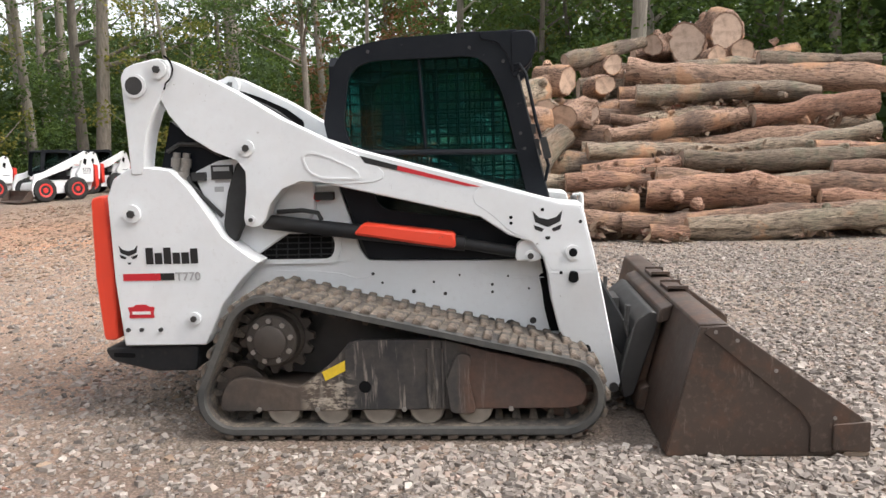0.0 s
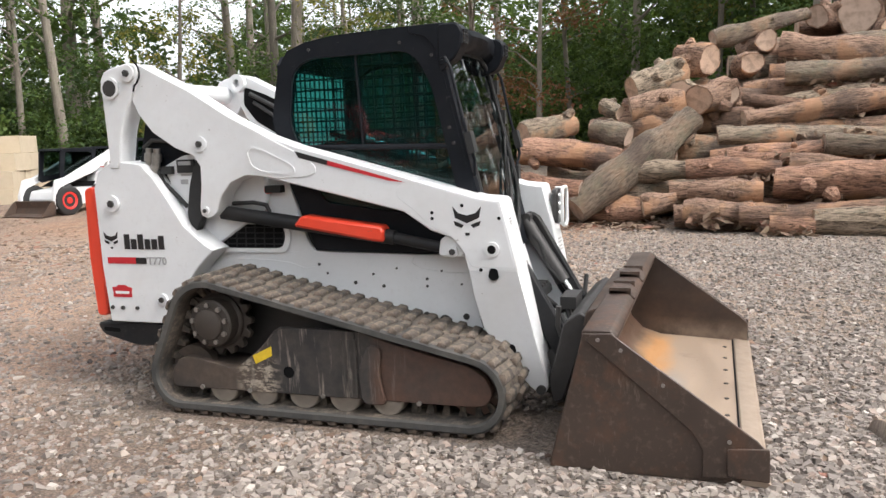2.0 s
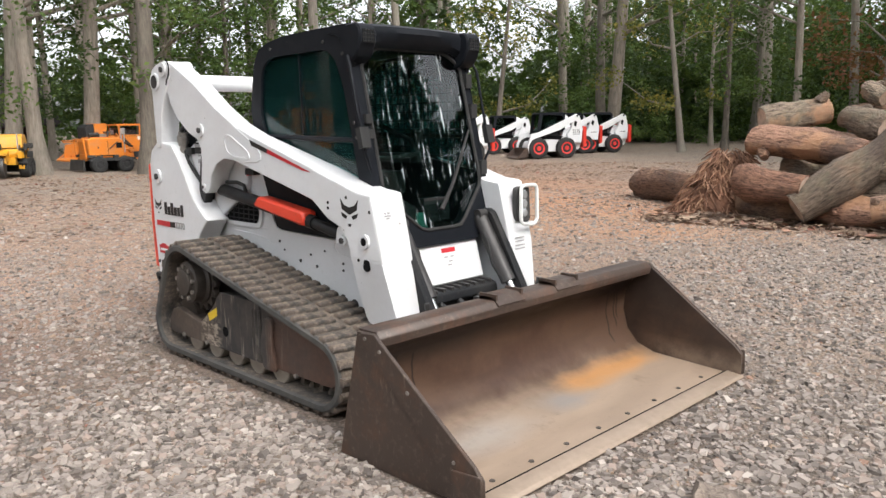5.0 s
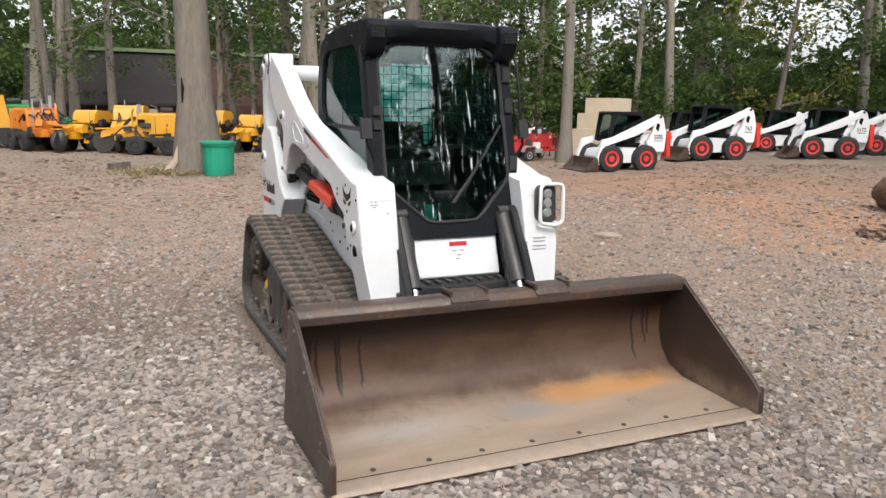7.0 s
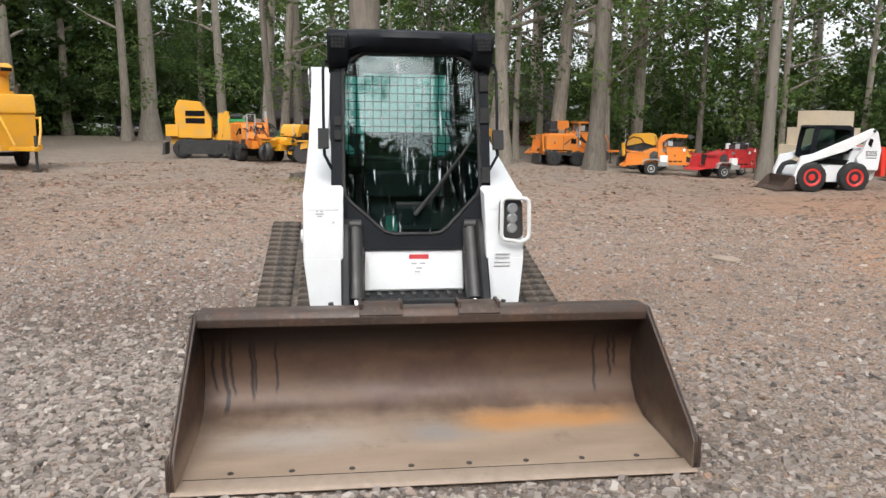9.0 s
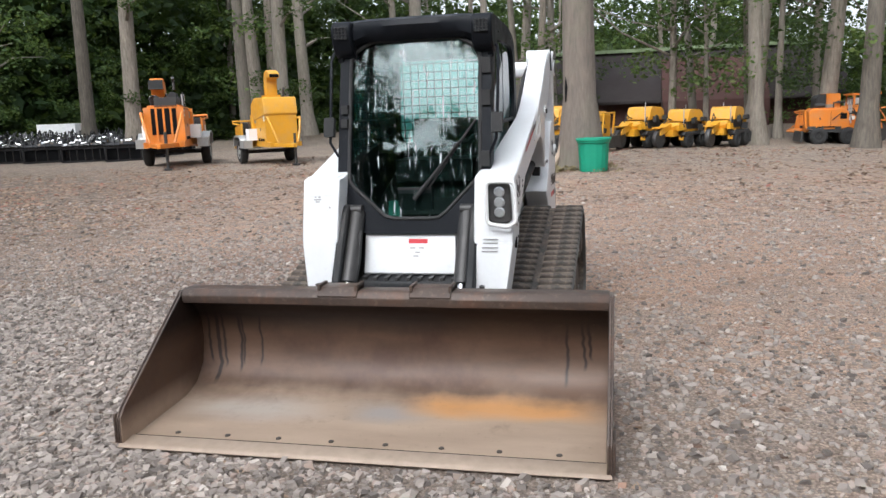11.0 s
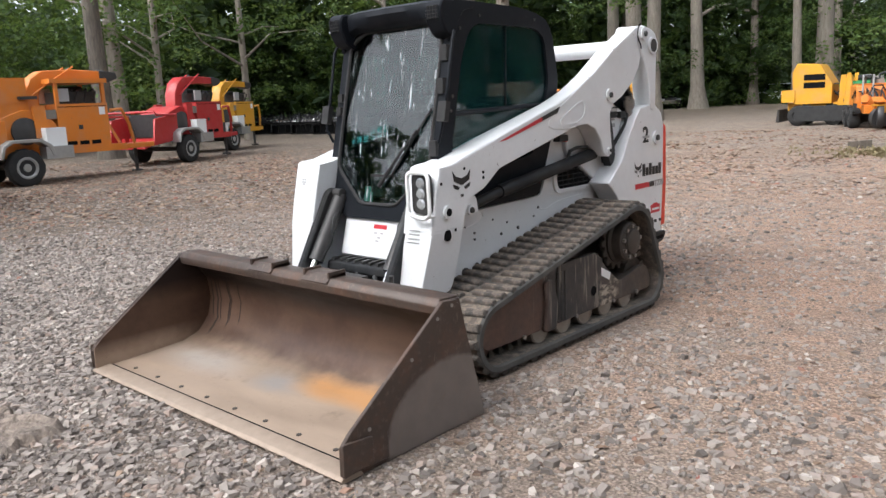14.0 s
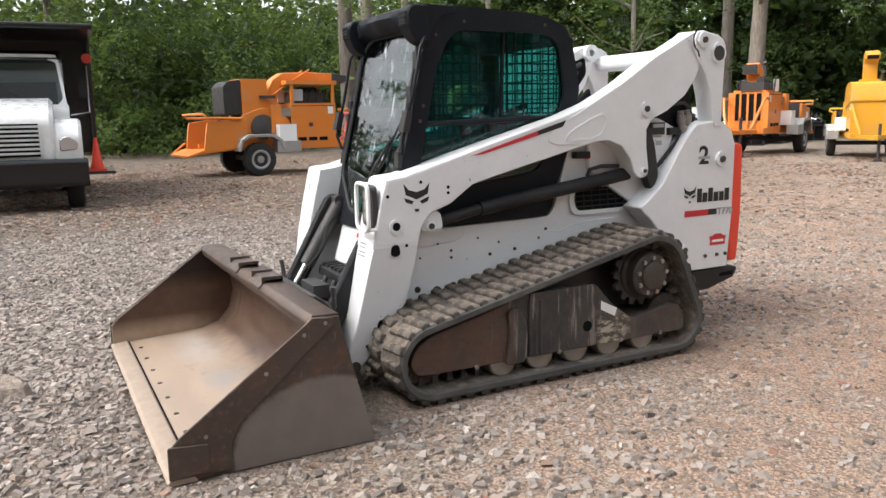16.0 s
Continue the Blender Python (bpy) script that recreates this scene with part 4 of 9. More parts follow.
def undercarriage(side):
    """One crawler: belt with lugs, frame, sprocket, rollers, idlers."""
    word = "left" if side > 0 else "right"
    b = part("rubber_track", belt(side), (TRACK, TRACK_SIDE), loader, "dusty black rubber track")
    n = len(belt_path(0, 0.0865))
    for i, (x, z, a) in enumerate(belt_path(0.0, 0.0865)):
        for j, y in enumerate((0.795, 0.560)):
            lug = new("tread_lug", LUG)
            lug.parent = b
            shift = 0.0 if j == 0 else 0.025
            t = Vector((math.cos(a), 0, math.sin(a)))
            nrm = Vector((math.sin(a), 0, -math.cos(a)))
            rot = Matrix((t, Vector((0, 1, 0)), nrm)).transposed().to_4x4()
            turn = pose(0, 0, 0, 0, 0, (3.5 if j else -3.5) * side)
            p = Vector((x, side * y, z)) + t * shift
            worn = random.Random(i * 7 + j * 3 + (1 if side > 0 else 0))
            lug.matrix_basis = Matrix.Translation(p + nrm * worn.uniform(-0.005, 0.001)) @ rot @ turn @ pose(0, 0, 0, worn.uniform(-1.5, 1.5), worn.uniform(-3, 3), worn.uniform(-2, 2)) @ Matrix.Diagonal((worn.uniform(0.9, 1.12), worn.uniform(0.95, 1.0), 1, 1))
    # frame
    plate = [(-1.045, 0.140), (-1.050, 0.215), (-1.000, 0.300), (-0.920, 0.318), (-0.640, 0.262), (-0.540, 0.330), (-0.455, 0.400), (-0.370, 0.500),
             (0.120, 0.498), (0.290, 0.445), (0.680, 0.352), (0.765, 0.300), (0.800, 0.220), (0.765, 0.160), (0.700, 0.150), (-0.980, 0.140)]
    bm = prism(bmesh.new(), rounded(plate, 0.03, 3), side * 0.845, side * 0.80, 0.004)
    prism(bm, [(-1.0, 0.18), (-0.95, 0.27), (-0.5, 0.25), (-0.36, 0.44), (0.10, 0.44), (0.66, 0.33), (0.66, 0.18)], side * 0.80, side * 0.52)
    fr = part("track_frame", bm, FRAME_STEEL, loader, "worn black track frame with rust and mud")
    bm = prism(bmesh.new(), rounded([(-0.40, 0.150), (-0.40, 0.46), (-0.31, 0.505), (0.085, 0.503), (0.085, 0.150)], 0.01, 2), side * 0.853, side * 0.843, 0.003)
    part("cover_plate", bm, FRAME_STEEL, fr, "scuffed cover plate")
    bm = prism(bmesh.new(), rounded([(0.12, 0.13), (0.10, 0.30), (0.16, 0.44), (0.235, 0.43), (0.215, 0.30), (0.25, 0.13)], 0.03, 3), side * 0.868, side * 0.843, 0.006)
    part("frame_gusset", bm, FRAME_STEEL, fr)
    for x in (0.015, 0.05, 0.085):
        part("frame_rib", rod(bmesh.new(), (x, side * 0.853, 0.16), (x, side * 0.853, 0.46), 0.009, seg=8), FRAME_STEEL, fr)
    bm = rod(bmesh.new(), (-0.303, side * 0.8535, 0.267), (-0.303, side * 0.8555, 0.267), 0.031, seg=20)
    part("frame_hole", bm, DARK_VOID, fr, "round dark hole")
    tag = prism(bmesh.new(), [(-0.075, -0.022), (0.070, -0.026), (0.075, 0.020), (-0.068, 0.026)], -0.001, 0.001)
    part("warning_tag", tag, YELLOW_TAG if side < 0 else DECAL_WHITE, fr, "torn yellow tie-down sticker" if side < 0 else "worn white sticker",
         m=Matrix.Translation((-0.447, side * 0.8475, 0.352)) @ pose(0, 0, 0, 0, -28, 0))
    for x in (-0.85, -0.55, -0.11, 0.42):
        part("frame_bolt", rod(bmesh.new(), (x, side * 0.843, 0.15), (x, side * 0.858, 0.15), 0.013, seg=6), BOLT, fr)
    # rollers and idlers
    roll = bmesh.new()
    lathe(roll, (0, -side * 0.15, 0), (0, side, 0), ((0.0, 0.04), (0.0, 0.088), (0.10, 0.088), (0.11, 0.06), (0.19, 0.06), (0.20, 0.088), (0.315, 0.088), (0.322, 0.080), (0.318, 0.066), (0.33, 0.03)), 20)
    first = part("track_roller", roll, ROLLER_STEEL, loader, "worn steel track roller", m=Matrix.Translation((-0.729, side * 0.66, 0.150)))
    for x in (-0.479, -0.238, 0.001, 0.241):
        copy = new("track_roller", first.data)
        copy.parent, copy.matrix_basis = loader, Matrix.Translation((x, side * 0.66, 0.150))
    for x, z, r in (CIRCLES[1], CIRCLES[2]):
        w = bmesh.new()
        q = r - 0.052
        lathe(w, (x, side * 0.54, z), (0, side, 0), ((0, 0.05), (0, q), (0.09, q), (0.10, q * 0.7), (0.15, q * 0.7), (0.16, q), (0.215, q), (0.22, q * 0.86), (0.21, q * 0.5), (0.22, 0.03)), 28)
        part("idler_wheel", w, FRAME_STEEL, loader, "mud-coated idler wheel")
    # sprocket and final drive
    x, z, r = CIRCLES[0]
    sp = bmesh.new()
    outline = []
    for i in range(15):
        for da, rr in ((-0.16, 0.165), (-0.07, 0.198), (0.07, 0.198), (0.16, 0.165)):
            a = 2 * math.pi * i / 15 + da
            outline.append((x + rr * math.cos(a), z + rr * math.sin(a)))
    prism(sp, outline, side * 0.72, side * 0.755, 0.003)
    spr = part("drive_sprocket", sp, GREASY_STEEL, loader, "toothed steel drive sprocket")
    hub = bmesh.new()
    lathe(hub, (x, side * 0.70, z), (0, side, 0), ((0, 0.15), (0.07, 0.15), (0.085, 0.135), (0.145, 0.13), (0.155, 0.12), (0.158, 0.085), (0.178, 0.082), (0.184, 0.07), (0.184, 0.0)), 28)
    part("final_drive", hub, GREASY_STEEL, spr, "greasy round final drive")
    for i in range(9):
        a = 2 * math.pi * i / 9 + 0.2
        p = (x + 0.104 * math.cos(a), z + 0.104 * math.sin(a))
        part("hub_bolt", rod(bmesh.new(), (p[0], side * 0.852, p[1]), (p[0], side * 0.872, p[1]), 0.014, seg=6), BOLT, spr)
    # dark motor housing behind the sprocket
    part("drive_housing", prism(bmesh.new(), rounded([(-1.02, 0.30), (-0.98, 0.66), (-0.72, 0.70), (-0.30, 0.58), (0.10, 0.50), (0.10, 0.3), (-0.5, 0.26)], 0.05, 3), side * 0.60, side * 0.44), DARK_STEEL, loader)


for s in (-1, 1):
    undercarriage(s)

# chassis ---------------------------------------------------------------
for s in (-1, 1):
    prof = [(-1.20, 0.36), (0.70, 0.34), (0.720, 0.40), (0.650, 0.60), (0.625, 0.835), (0.30, 0.832), (-0.335, 0.845), (-0.375, 0.90), (-0.478, 1.26), (-0.99, 1.26), (-1.16, 1.0)]
    bm = prism(bmesh.new(), rounded(prof, 0.02, 3), s * 0.435, s * 0.405, 0.004)
    body = part("chassis_side", bm, WHITE, loader, "white chassis side panel with dirt specks")
    # pressed seam lines and access plates
    for pts in ([(-0.84, 0.795), (-0.62, 0.79), (-0.49, 0.775), (-0.40, 0.745), (-0.33, 0.755)], [(-0.86, 0.835), (-0.66, 0.843), (-0.44, 0.838)], [(0.26, 0.815), (0.25, 0.785), (0.30, 0.755), (0.45, 0.735), (0.61, 0.735)]):
        part("pressed_seam", sweep(bmesh.new(), [(x, s * 0.435, z) for x, z in pts], 0.0035, 6), WHITE, body)
    for x, z, r in ((-0.42, 0.66, 0.008), (-0.26, 0.72, 0.007), (-0.09, 0.67, 0.011), (0.02, 0.72, 0.007), (0.08, 0.655, 0.010), (0.16, 0.755, 0.006), (0.335, 0.70, 0.008), (0.335, 0.66, 0.008), (0.42, 0.745, 0.006), (0.53, 0.675, 0.006), (-0.31, 0.77, 0.009), (0.325, 0.50, 0.020), (0.43, 0.475, 0.032), (0.55, 0.50, 0.018)):
        part("chassis_bolt", rod(bmesh.new(), (x, s * 0.432, z), (x, s * 0.440, z), r, seg=10), DARK_STEEL, body)
    # side grille in its frame
    gr = frame_plate(bmesh.new(), rounded([(-0.965, 0.835), (-0.975, 1.03), (-0.49, 1.02), (-0.47, 0.93), (-0.50, 0.835)], 0.05), rounded([(-0.935, 0.86), (-0.945, 1.005), (-0.52, 0.995), (-0.505, 0.93), (-0.53, 0.86)], 0.04), (-0.72, 0.93), s * 0.428, s * 0.452)
    grille = part("side_grille", gr, WHITE, loader, "louvred side air intake")
    # dark sheet on the panel paints the shade behind the grille bars
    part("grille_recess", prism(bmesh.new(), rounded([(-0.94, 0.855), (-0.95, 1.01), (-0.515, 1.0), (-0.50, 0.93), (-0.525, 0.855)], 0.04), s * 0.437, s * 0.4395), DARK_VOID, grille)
    for i in range(7):
        x = -0.90 + i * 0.062
        part("grille_bar", rod(bmesh.new(), (x, s * 0.444, 0.862), (x + 0.008, s * 0.444, 1.0), 0.004, seg=6), MESH_BLACK, grille)
    for i in range(4):
        z = 0.885 + i * 0.032
        part("grille_bar", rod(bmesh.new(), (-0.94, s * 0.446, z), (-0.512, s * 0.446, z), 0.004, seg=6), MESH_BLACK, grille)
    # dark recess between chassis and arm
    dk = prism(bmesh.new(), [(-0.475, 1.27), (-0.33, 0.848), (0.45, 0.835), (0.60, 0.90), (0.62, 1.20), (0.0, 1.30)], s * 0.425, s * 0.38)
    rec = part("side_recess", dk, CAB_BLACK, loader, "black cab side below the arm")
    if s < 0:
        for x0, x1 in ((-0.265, -0.155), (-0.13, 0.055)):
            part("side_label", prism(bmesh.new(), [(x0, 0.875), (x1, 0.875), (x1, 0.925), (x0, 0.925)], s * 0.4255, s * 0.427), DECAL_GREY, rec, "grey unreadable label")
        part("side_label", prism(bmesh.new(), [(0.17, 0.955), (0.27, 0.945), (0.27, 0.985), (0.17, 0.99)], s * 0.4255, s * 0.427), DECAL_GREY, rec)

core = bmesh.new()
prism(core, [(-1.55, 0.42), (-1.55, 1.25), (-1.1, 1.25), (-0.5, 1.15), (0.45, 0.80), (0.62, 0.55), (0.62, 0.26), (-1.2, 0.24)], -0.40, 0.40)
part("chassis_core", core, DARK_STEEL, loader, "dark inner chassis")
# engine hood behind the cab
hood = prism(bmesh.new(), rounded([(-1.62, 0.46), (-1.64, 1.22), (-1.50, 1.32), (-0.60, 1.30), (-0.60, 1.1)], 0.06), -0.47, 0.47, 0.01)
part("engine_hood", hood, WHITE, loader)
# red tailgate edge guards and rear bumper
tg = bmesh.new()
prism(tg, rounded([(-1.70, 0.455), (-1.695, 0.85), (-1.713, 1.244), (-1.785, 1.225), (-1.795, 0.80), (-1.775, 0.455)], 0.025), -0.585, 0.585, 0.008)
part("tailgate", tg, ORANGE_RED, loader, "orange-red tailgate edge")
bp = bmesh.new()
prism(bp, rounded([(-1.775, 0.415), (-1.24, 0.425), (-1.26, 0.285), (-1.50, 0.285), (-1.74, 0.345)], 0.03), -0.60, 0.60, 0.008)
bumper = part("rear_bumper", bp, BLACK, loader, "black steel rear bumper")
for s in (-1, 1):
    part("tie_down_slot", prism(bmesh.new(), rounded([(-1.72, 0.365), (-1.72, 0.39), (-1.60, 0.385), (-1.60, 0.36)], 0.01), s * 0.601, s * 0.6025), DARK_VOID, bumper)

# rear uprights, links, cross tube ---------------------------------------


def pin_boss(parent, x, z, y, s, r=0.040, label=""):
    """A white boss with a bolt head, standing on the outer face."""
    bm = rod(bmesh.new(), (x, s * (y - 0.006), z), (x, s * (y + 0.016), z), r, seg=20, bev=0.004)
    boss = part("pin_boss", bm, WHITE, parent, label)
    return boss


def bolt_head(parent, x, z, y, s, r=0.016):
    part("pin_bolt", rod(bmesh.new(), (x, s * y, z), (x, s * (y + 0.016), z), r, seg=6, bev=0.002), DARK_STEEL, parent)


for s in (-1, 1):
    fender = [(-1.642, 0.432), (-1.668, 0.78), (-1.672, 1.232), (-1.632, 1.326), (-1.551, 1.376), (-1.475, 1.385), (-1.324, 1.368), (-1.240, 1.283), (-1.158, 1.165), (-1.062, 1.012), (-0.933, 0.905), (-0.876, 0.872),
              (-0.975, 0.785), (-1.087, 0.652), (-1.160, 0.500), (-1.190, 0.432)]
    bm = prism(bmesh.new(), fender, s * 0.622, s * 0.46, 0.006)
    up = part("rear_upright", bm, WHITE, loader, "white rear upright with decals")
    link = [(-1.545, 1.848), (-1.520, 1.890), (-1.470, 1.912), (-1.345, 1.935), (-1.300, 1.925), (-1.285, 1.895), (-1.290, 1.830), (-1.335, 1.745), (-1.385, 1.665), (-1.425, 1.560), (-1.448, 1.455), (-1.468, 1.345), (-1.53, 1.345), (-1.535, 1.55)]
    bm = prism(bmesh.new(), link, s * 0.628, s * 0.49, 0.006)
    ln = part("rear_link", bm, WHITE, loader, "white rear link of the lift arm")
    bolt_head(pin_boss(ln, -1.343, 1.877, 0.628, s, 0.046), -1.343, 1.877, 0.640, s, 0.020)
    b = pin_boss(ln, -1.470, 1.800, 0.628, s, 0.060)
    part("tube_bore", rod(bmesh.new(), (-1.470, s * 0.6445, 1.800), (-1.470, s * 0.6455, 1.800), 0.046, seg=24), DARK_STEEL, b, "open end of the cross tube")
    bolt_head(pin_boss(up, -1.542, 1.142, 0.622, s, 0.048), -1.542, 1.142, 0.634, s, 0.022)
    bolt_head(pin_boss(up, -1.245, 0.578, 0.622, s, 0.034), -1.245, 0.578, 0.634, s, 0.017)
    for x, z in ((-1.615, 0.52), (-1.54, 0.52), (-1.435, 0.52)):
        bolt_head(up, x, z, 0.618, s, 0.012)
    # black flap between upright and arm
    flap = [(-1.030, 0.955), (-1.080, 1.055), (-1.045, 1.240), (-0.985, 1.400), (-0.930, 1.380), (-0.930, 1.150)]
    part("rubber_flap", prism(bmesh.new(), rounded(flap, 0.03), s * 0.560, s * 0.50, 0.008), RUBBER_BLACK, loader, "black rubber side flap")
    inner = [(-1.42, 1.36), (-1.35, 1.62), (-1.20, 1.50), (-1.00, 1.42), (-0.98, 1.25), (-1.05, 0.95), (-1.2, 1.2)]
    part("link_well", prism(bmesh.new(), inner, s * 0.505, s * 0.47), CAB_BLACK, loader, "dark bay behind the link")
    panel = [(-1.235, 1.345), (-1.10, 1.405), (-0.985, 1.415), (-1.00, 1.20), (-1.05, 1.00), (-1.16, 1.15)]
    pl = part("valve_panel", prism(bmesh.new(), rounded(panel, 0.02), s * 0.528, s * 0.503, 0.003), WHITE, loader, "white valve panel with hose couplers")
    part("socket_block", box(bmesh.new(), (-1.075, s * 0.535, 1.345), (0.115, 0.020, 0.075), 0.006), RUBBER_BLACK, pl, "black electric socket")
    part("socket_lid", box(bmesh.new(), (-1.075, s * 0.547, 1.362), (0.085, 0.012, 0.022), 0.004), DECAL_GREY, pl)
    part("panel_label", box(bmesh.new(), (-1.10, s * 0.5285, 1.255), (0.05, 0.002, 0.028)), DECAL_GREY, pl)
    part("panel_label", box(bmesh.new(), (-1.075, s * 0.5285, 1.295), (0.09, 0.002, 0.012)), DECAL_GREY, pl)
    part("block_plug", box(bmesh.new(), (-1.20, s * 0.540, 1.325), (0.075, 0.03, 0.045), 0.008), RUBBER_BLACK, pl)
    for k, (x, z) in enumerate(((-1.315, 1.40), (-1.262, 1.395), (-1.285, 1.325))):
        cb = bmesh.new()
        lathe(cb, (x, s * 0.548, z), (0.12, 0, 1), ((-0.07, 0.014), (-0.07, 0.020), (-0.02, 0.020), (-0.02, 0.028), (0.025, 0.028), (0.03, 0.020), (0.055, 0.020), (0.055, 0.012)), 12)
        part("hose_coupler", cb, BOLT, pl, "dull steel hydraulic coupler")
    for x0, z0 in ((-1.312, 1.34), (-1.26, 1.33), (-1.285, 1.27)):
        part("coupler_hose", sweep(bmesh.new(), [(x0, s * 0.548, z0), (x0 + 0.03, s * 0.552, z0 - 0.07), (x0 + 0.10, s * 0.545, z0 - 0.14), (x0 + 0.17, s * 0.53, z0 - 0.22)], 0.013), RUBBER_BLACK, pl)
    part("well_pipe", sweep(bmesh.new(), [(-1.37, s * 0.52, 1.46), (-1.30, s * 0.53, 1.50), (-1.18, s * 0.52, 1.49), (-1.08, s * 0.515, 1.435)], 0.012), DARK_STEEL, pl)
tube = rod(bmesh.new(), (-1.470, -0.60, 1.800), (-1.470, 0.60, 1.800), 0.058, seg=24)
part("cross_tube", tube, WHITE, loader, "white cross tube behind the cab")

# lift arms ---------------------------------------------------------------
for s in (-1, 1):
    upper = [(-1.330, 1.932), (-1.285, 1.922), (-0.973, 1.765), (-0.716, 1.606), (-0.516, 1.506), (-0.314, 1.434), (0.288, 1.262), (0.690, 1.146), (0.800, 1.132), (0.826, 1.022), (0.858, 0.890), (0.880, 0.775),
             (0.622, 0.775), (0.600, 0.865), (0.540, 0.945), (0.425, 0.985), (0.283, 1.082), (-0.004, 1.152), (-0.323, 1.228), (-0.440, 1.256), (-0.560, 1.284), (-0.640, 1.287), (-0.737, 1.250), (-0.805, 1.175), (-0.838, 1.090), (-0.865, 1.062),
             (-0.905, 1.052), (-0.942, 1.070), (-0.948, 1.110), (-0.928, 1.240), (-0.925, 1.345), (-0.967, 1.405), (-1.084, 1.452), (-1.228, 1.545), (-1.311, 1.648), (-1.352, 1.740), (-1.372, 1.830)]

    def taper(v, s=s):
        # broader towards the front, flush on the outside
        if abs(v.y) < 0.5:
            v.y = s * (0.475 - 0.085 * min(1, max(0, (v.x + 0.1) / 0.8)))
        return v
    bm = prism(bmesh.new(), upper, s * 0.605, s * 0.475, 0.006, warp=taper)
    arm = part("lift_arm", bm, WHITE, loader, "white lift arm")
    lean = lambda v, s=s: Vector((v.x, v.y - s * 0.135 * max(0, 0.80 - v.z), v.z))
    leg = [(0.622, 0.785), (0.640, 0.640), (0.680, 0.470), (0.800, 0.300), (0.905, 0.165), (0.950, 0.130), (0.990, 0.140), (1.000, 0.180), (0.880, 0.785)]
    bm = prism(bmesh.new(), leg, s * 0.607, s * 0.410, 0.006, warp=lean)
    fore = part("arm_leg", bm, WHITE, arm, "lower leg of the arm")
    part("leg_hole", rod(bmesh.new(), (0.80, s * 0.550, 0.36), (0.80, s * 0.552, 0.36), 0.045, seg=18), DARK_VOID, arm, "dark rust-rimmed hole")
    part("pivot_pin", rod(bmesh.new(), (0.965, s * 0.54, 0.155), (0.965, s * 0.30, 0.155), 0.024, seg=16), DARK_STEEL, arm)
    bolt_head(pin_boss(arm, -0.912, 1.466, 0.605, s, 0.042), -0.912, 1.466, 0.617, s, 0.019)
    bolt_head(pin_boss(arm, -0.908, 1.095, 0.605, s, 0.022), -0.908, 1.095, 0.615, s, 0.012)
    hb = pin_boss(arm, 0.751, 0.890, 0.605, s, 0.037)
    part("boss_bore", rod(bmesh.new(), (0.751, s * 0.6215, 0.890), (0.751, s * 0.6225, 0.890), 0.022, seg=18), DARK_VOID, hb)
    part("arm_slot", prism(bmesh.new(), rounded([(0.725, 0.745), (0.735, 0.795), (0.775, 0.790), (0.780, 0.740), (0.75, 0.728)], 0.015), s * 0.600, s * 0.6085), DARK_VOID, arm, "dark slot in the arm")
    cy = prism(bmesh.new(), rounded([(0.455, 0.845), (0.470, 0.940), (0.520, 0.960), (0.575, 0.935), (0.600, 0.845)], 0.03), s * 0.58, s * 0.50, 0.006)
    br = part("cylinder_bracket", cy, WHITE, arm)
    bolt_head(pin_boss(br, 0.537, 0.873, 0.580, s, 0.028), 0.537, 0.873, 0.590, s, 0.017)
    # welded casting at the rear of the arm with its stamped teardrop, and the thicker elbow plate
    rear_plate = upper[:5] + [(-0.42, 1.455), (-0.26, 1.378), (-0.205, 1.325), (-0.205, 1.292), (-0.25, 1.272), (-0.44, 1.264)] + upper[20:]
    part("arm_casting", prism(bmesh.new(), rear_plate, s * 0.6095, s * 0.604, 0.003), WHITE, arm, "welded rear casting of the arm")
    tear = rounded([(-0.63, 1.420), (-0.60, 1.445), (-0.53, 1.430), (-0.345, 1.340), (-0.315, 1.300), (-0.35, 1.288), (-0.52, 1.294), (-0.60, 1.330)], 0.03, 4)
    mid = (-0.48, 1.36)
    inner_t = [(mid[0] + (x - mid[0]) * 0.90, mid[1] + (z - mid[1]) * 0.84) for x, z in tear]
    part("arm_emboss", frame_plate(bmesh.new(), tear, inner_t, mid, s * 0.6135, s * 0.606, 48), WHITE, arm, "stamped teardrop rim")
    elbow = [(0.300, 1.252), (0.245, 1.195), (0.255, 1.150), (0.340, 1.090), (0.435, 1.000), (0.540, 0.955), (0.605, 0.872), (0.640, 0.795), (0.866, 0.795), (0.845, 0.890), (0.815, 1.020), (0.790, 1.125), (0.690, 1.136)]
    part("elbow_plate", prism(bmesh.new(), rounded(elbow, 0.02, 3), s * 0.6065, s * 0.600, 0.003), WHITE, arm, "thicker front plate of the arm")
    # black strip on the chassis that paints the shaded slit beside the arm leg
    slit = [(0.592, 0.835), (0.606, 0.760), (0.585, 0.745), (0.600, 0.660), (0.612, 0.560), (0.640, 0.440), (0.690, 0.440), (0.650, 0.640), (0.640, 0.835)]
    part("arm_slit", prism(bmesh.new(), slit, s * 0.4365, s * 0.4345), DARK_VOID, arm, "dark strip for the shaded gap beside the arm leg")
    for x, z in ((0.44, 1.045), (0.44, 1.075), (0.60, 1.11), (0.79, 1.045), (0.69, 0.785), (0.90, 0.255)):
        y = 0.6070 if z > 0.7 else 0.535
        part("arm_hole", rod(bmesh.new(), (x, s * y, z), (x, s * (y + 0.002), z), 0.009, seg=10), DARK_VOID, arm)
    # dark gap round the rear pin; a dark sheet paints the inner hollow's shade
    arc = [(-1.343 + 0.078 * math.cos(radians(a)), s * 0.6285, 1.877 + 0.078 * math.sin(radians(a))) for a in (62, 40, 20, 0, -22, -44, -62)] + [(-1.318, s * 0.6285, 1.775)]
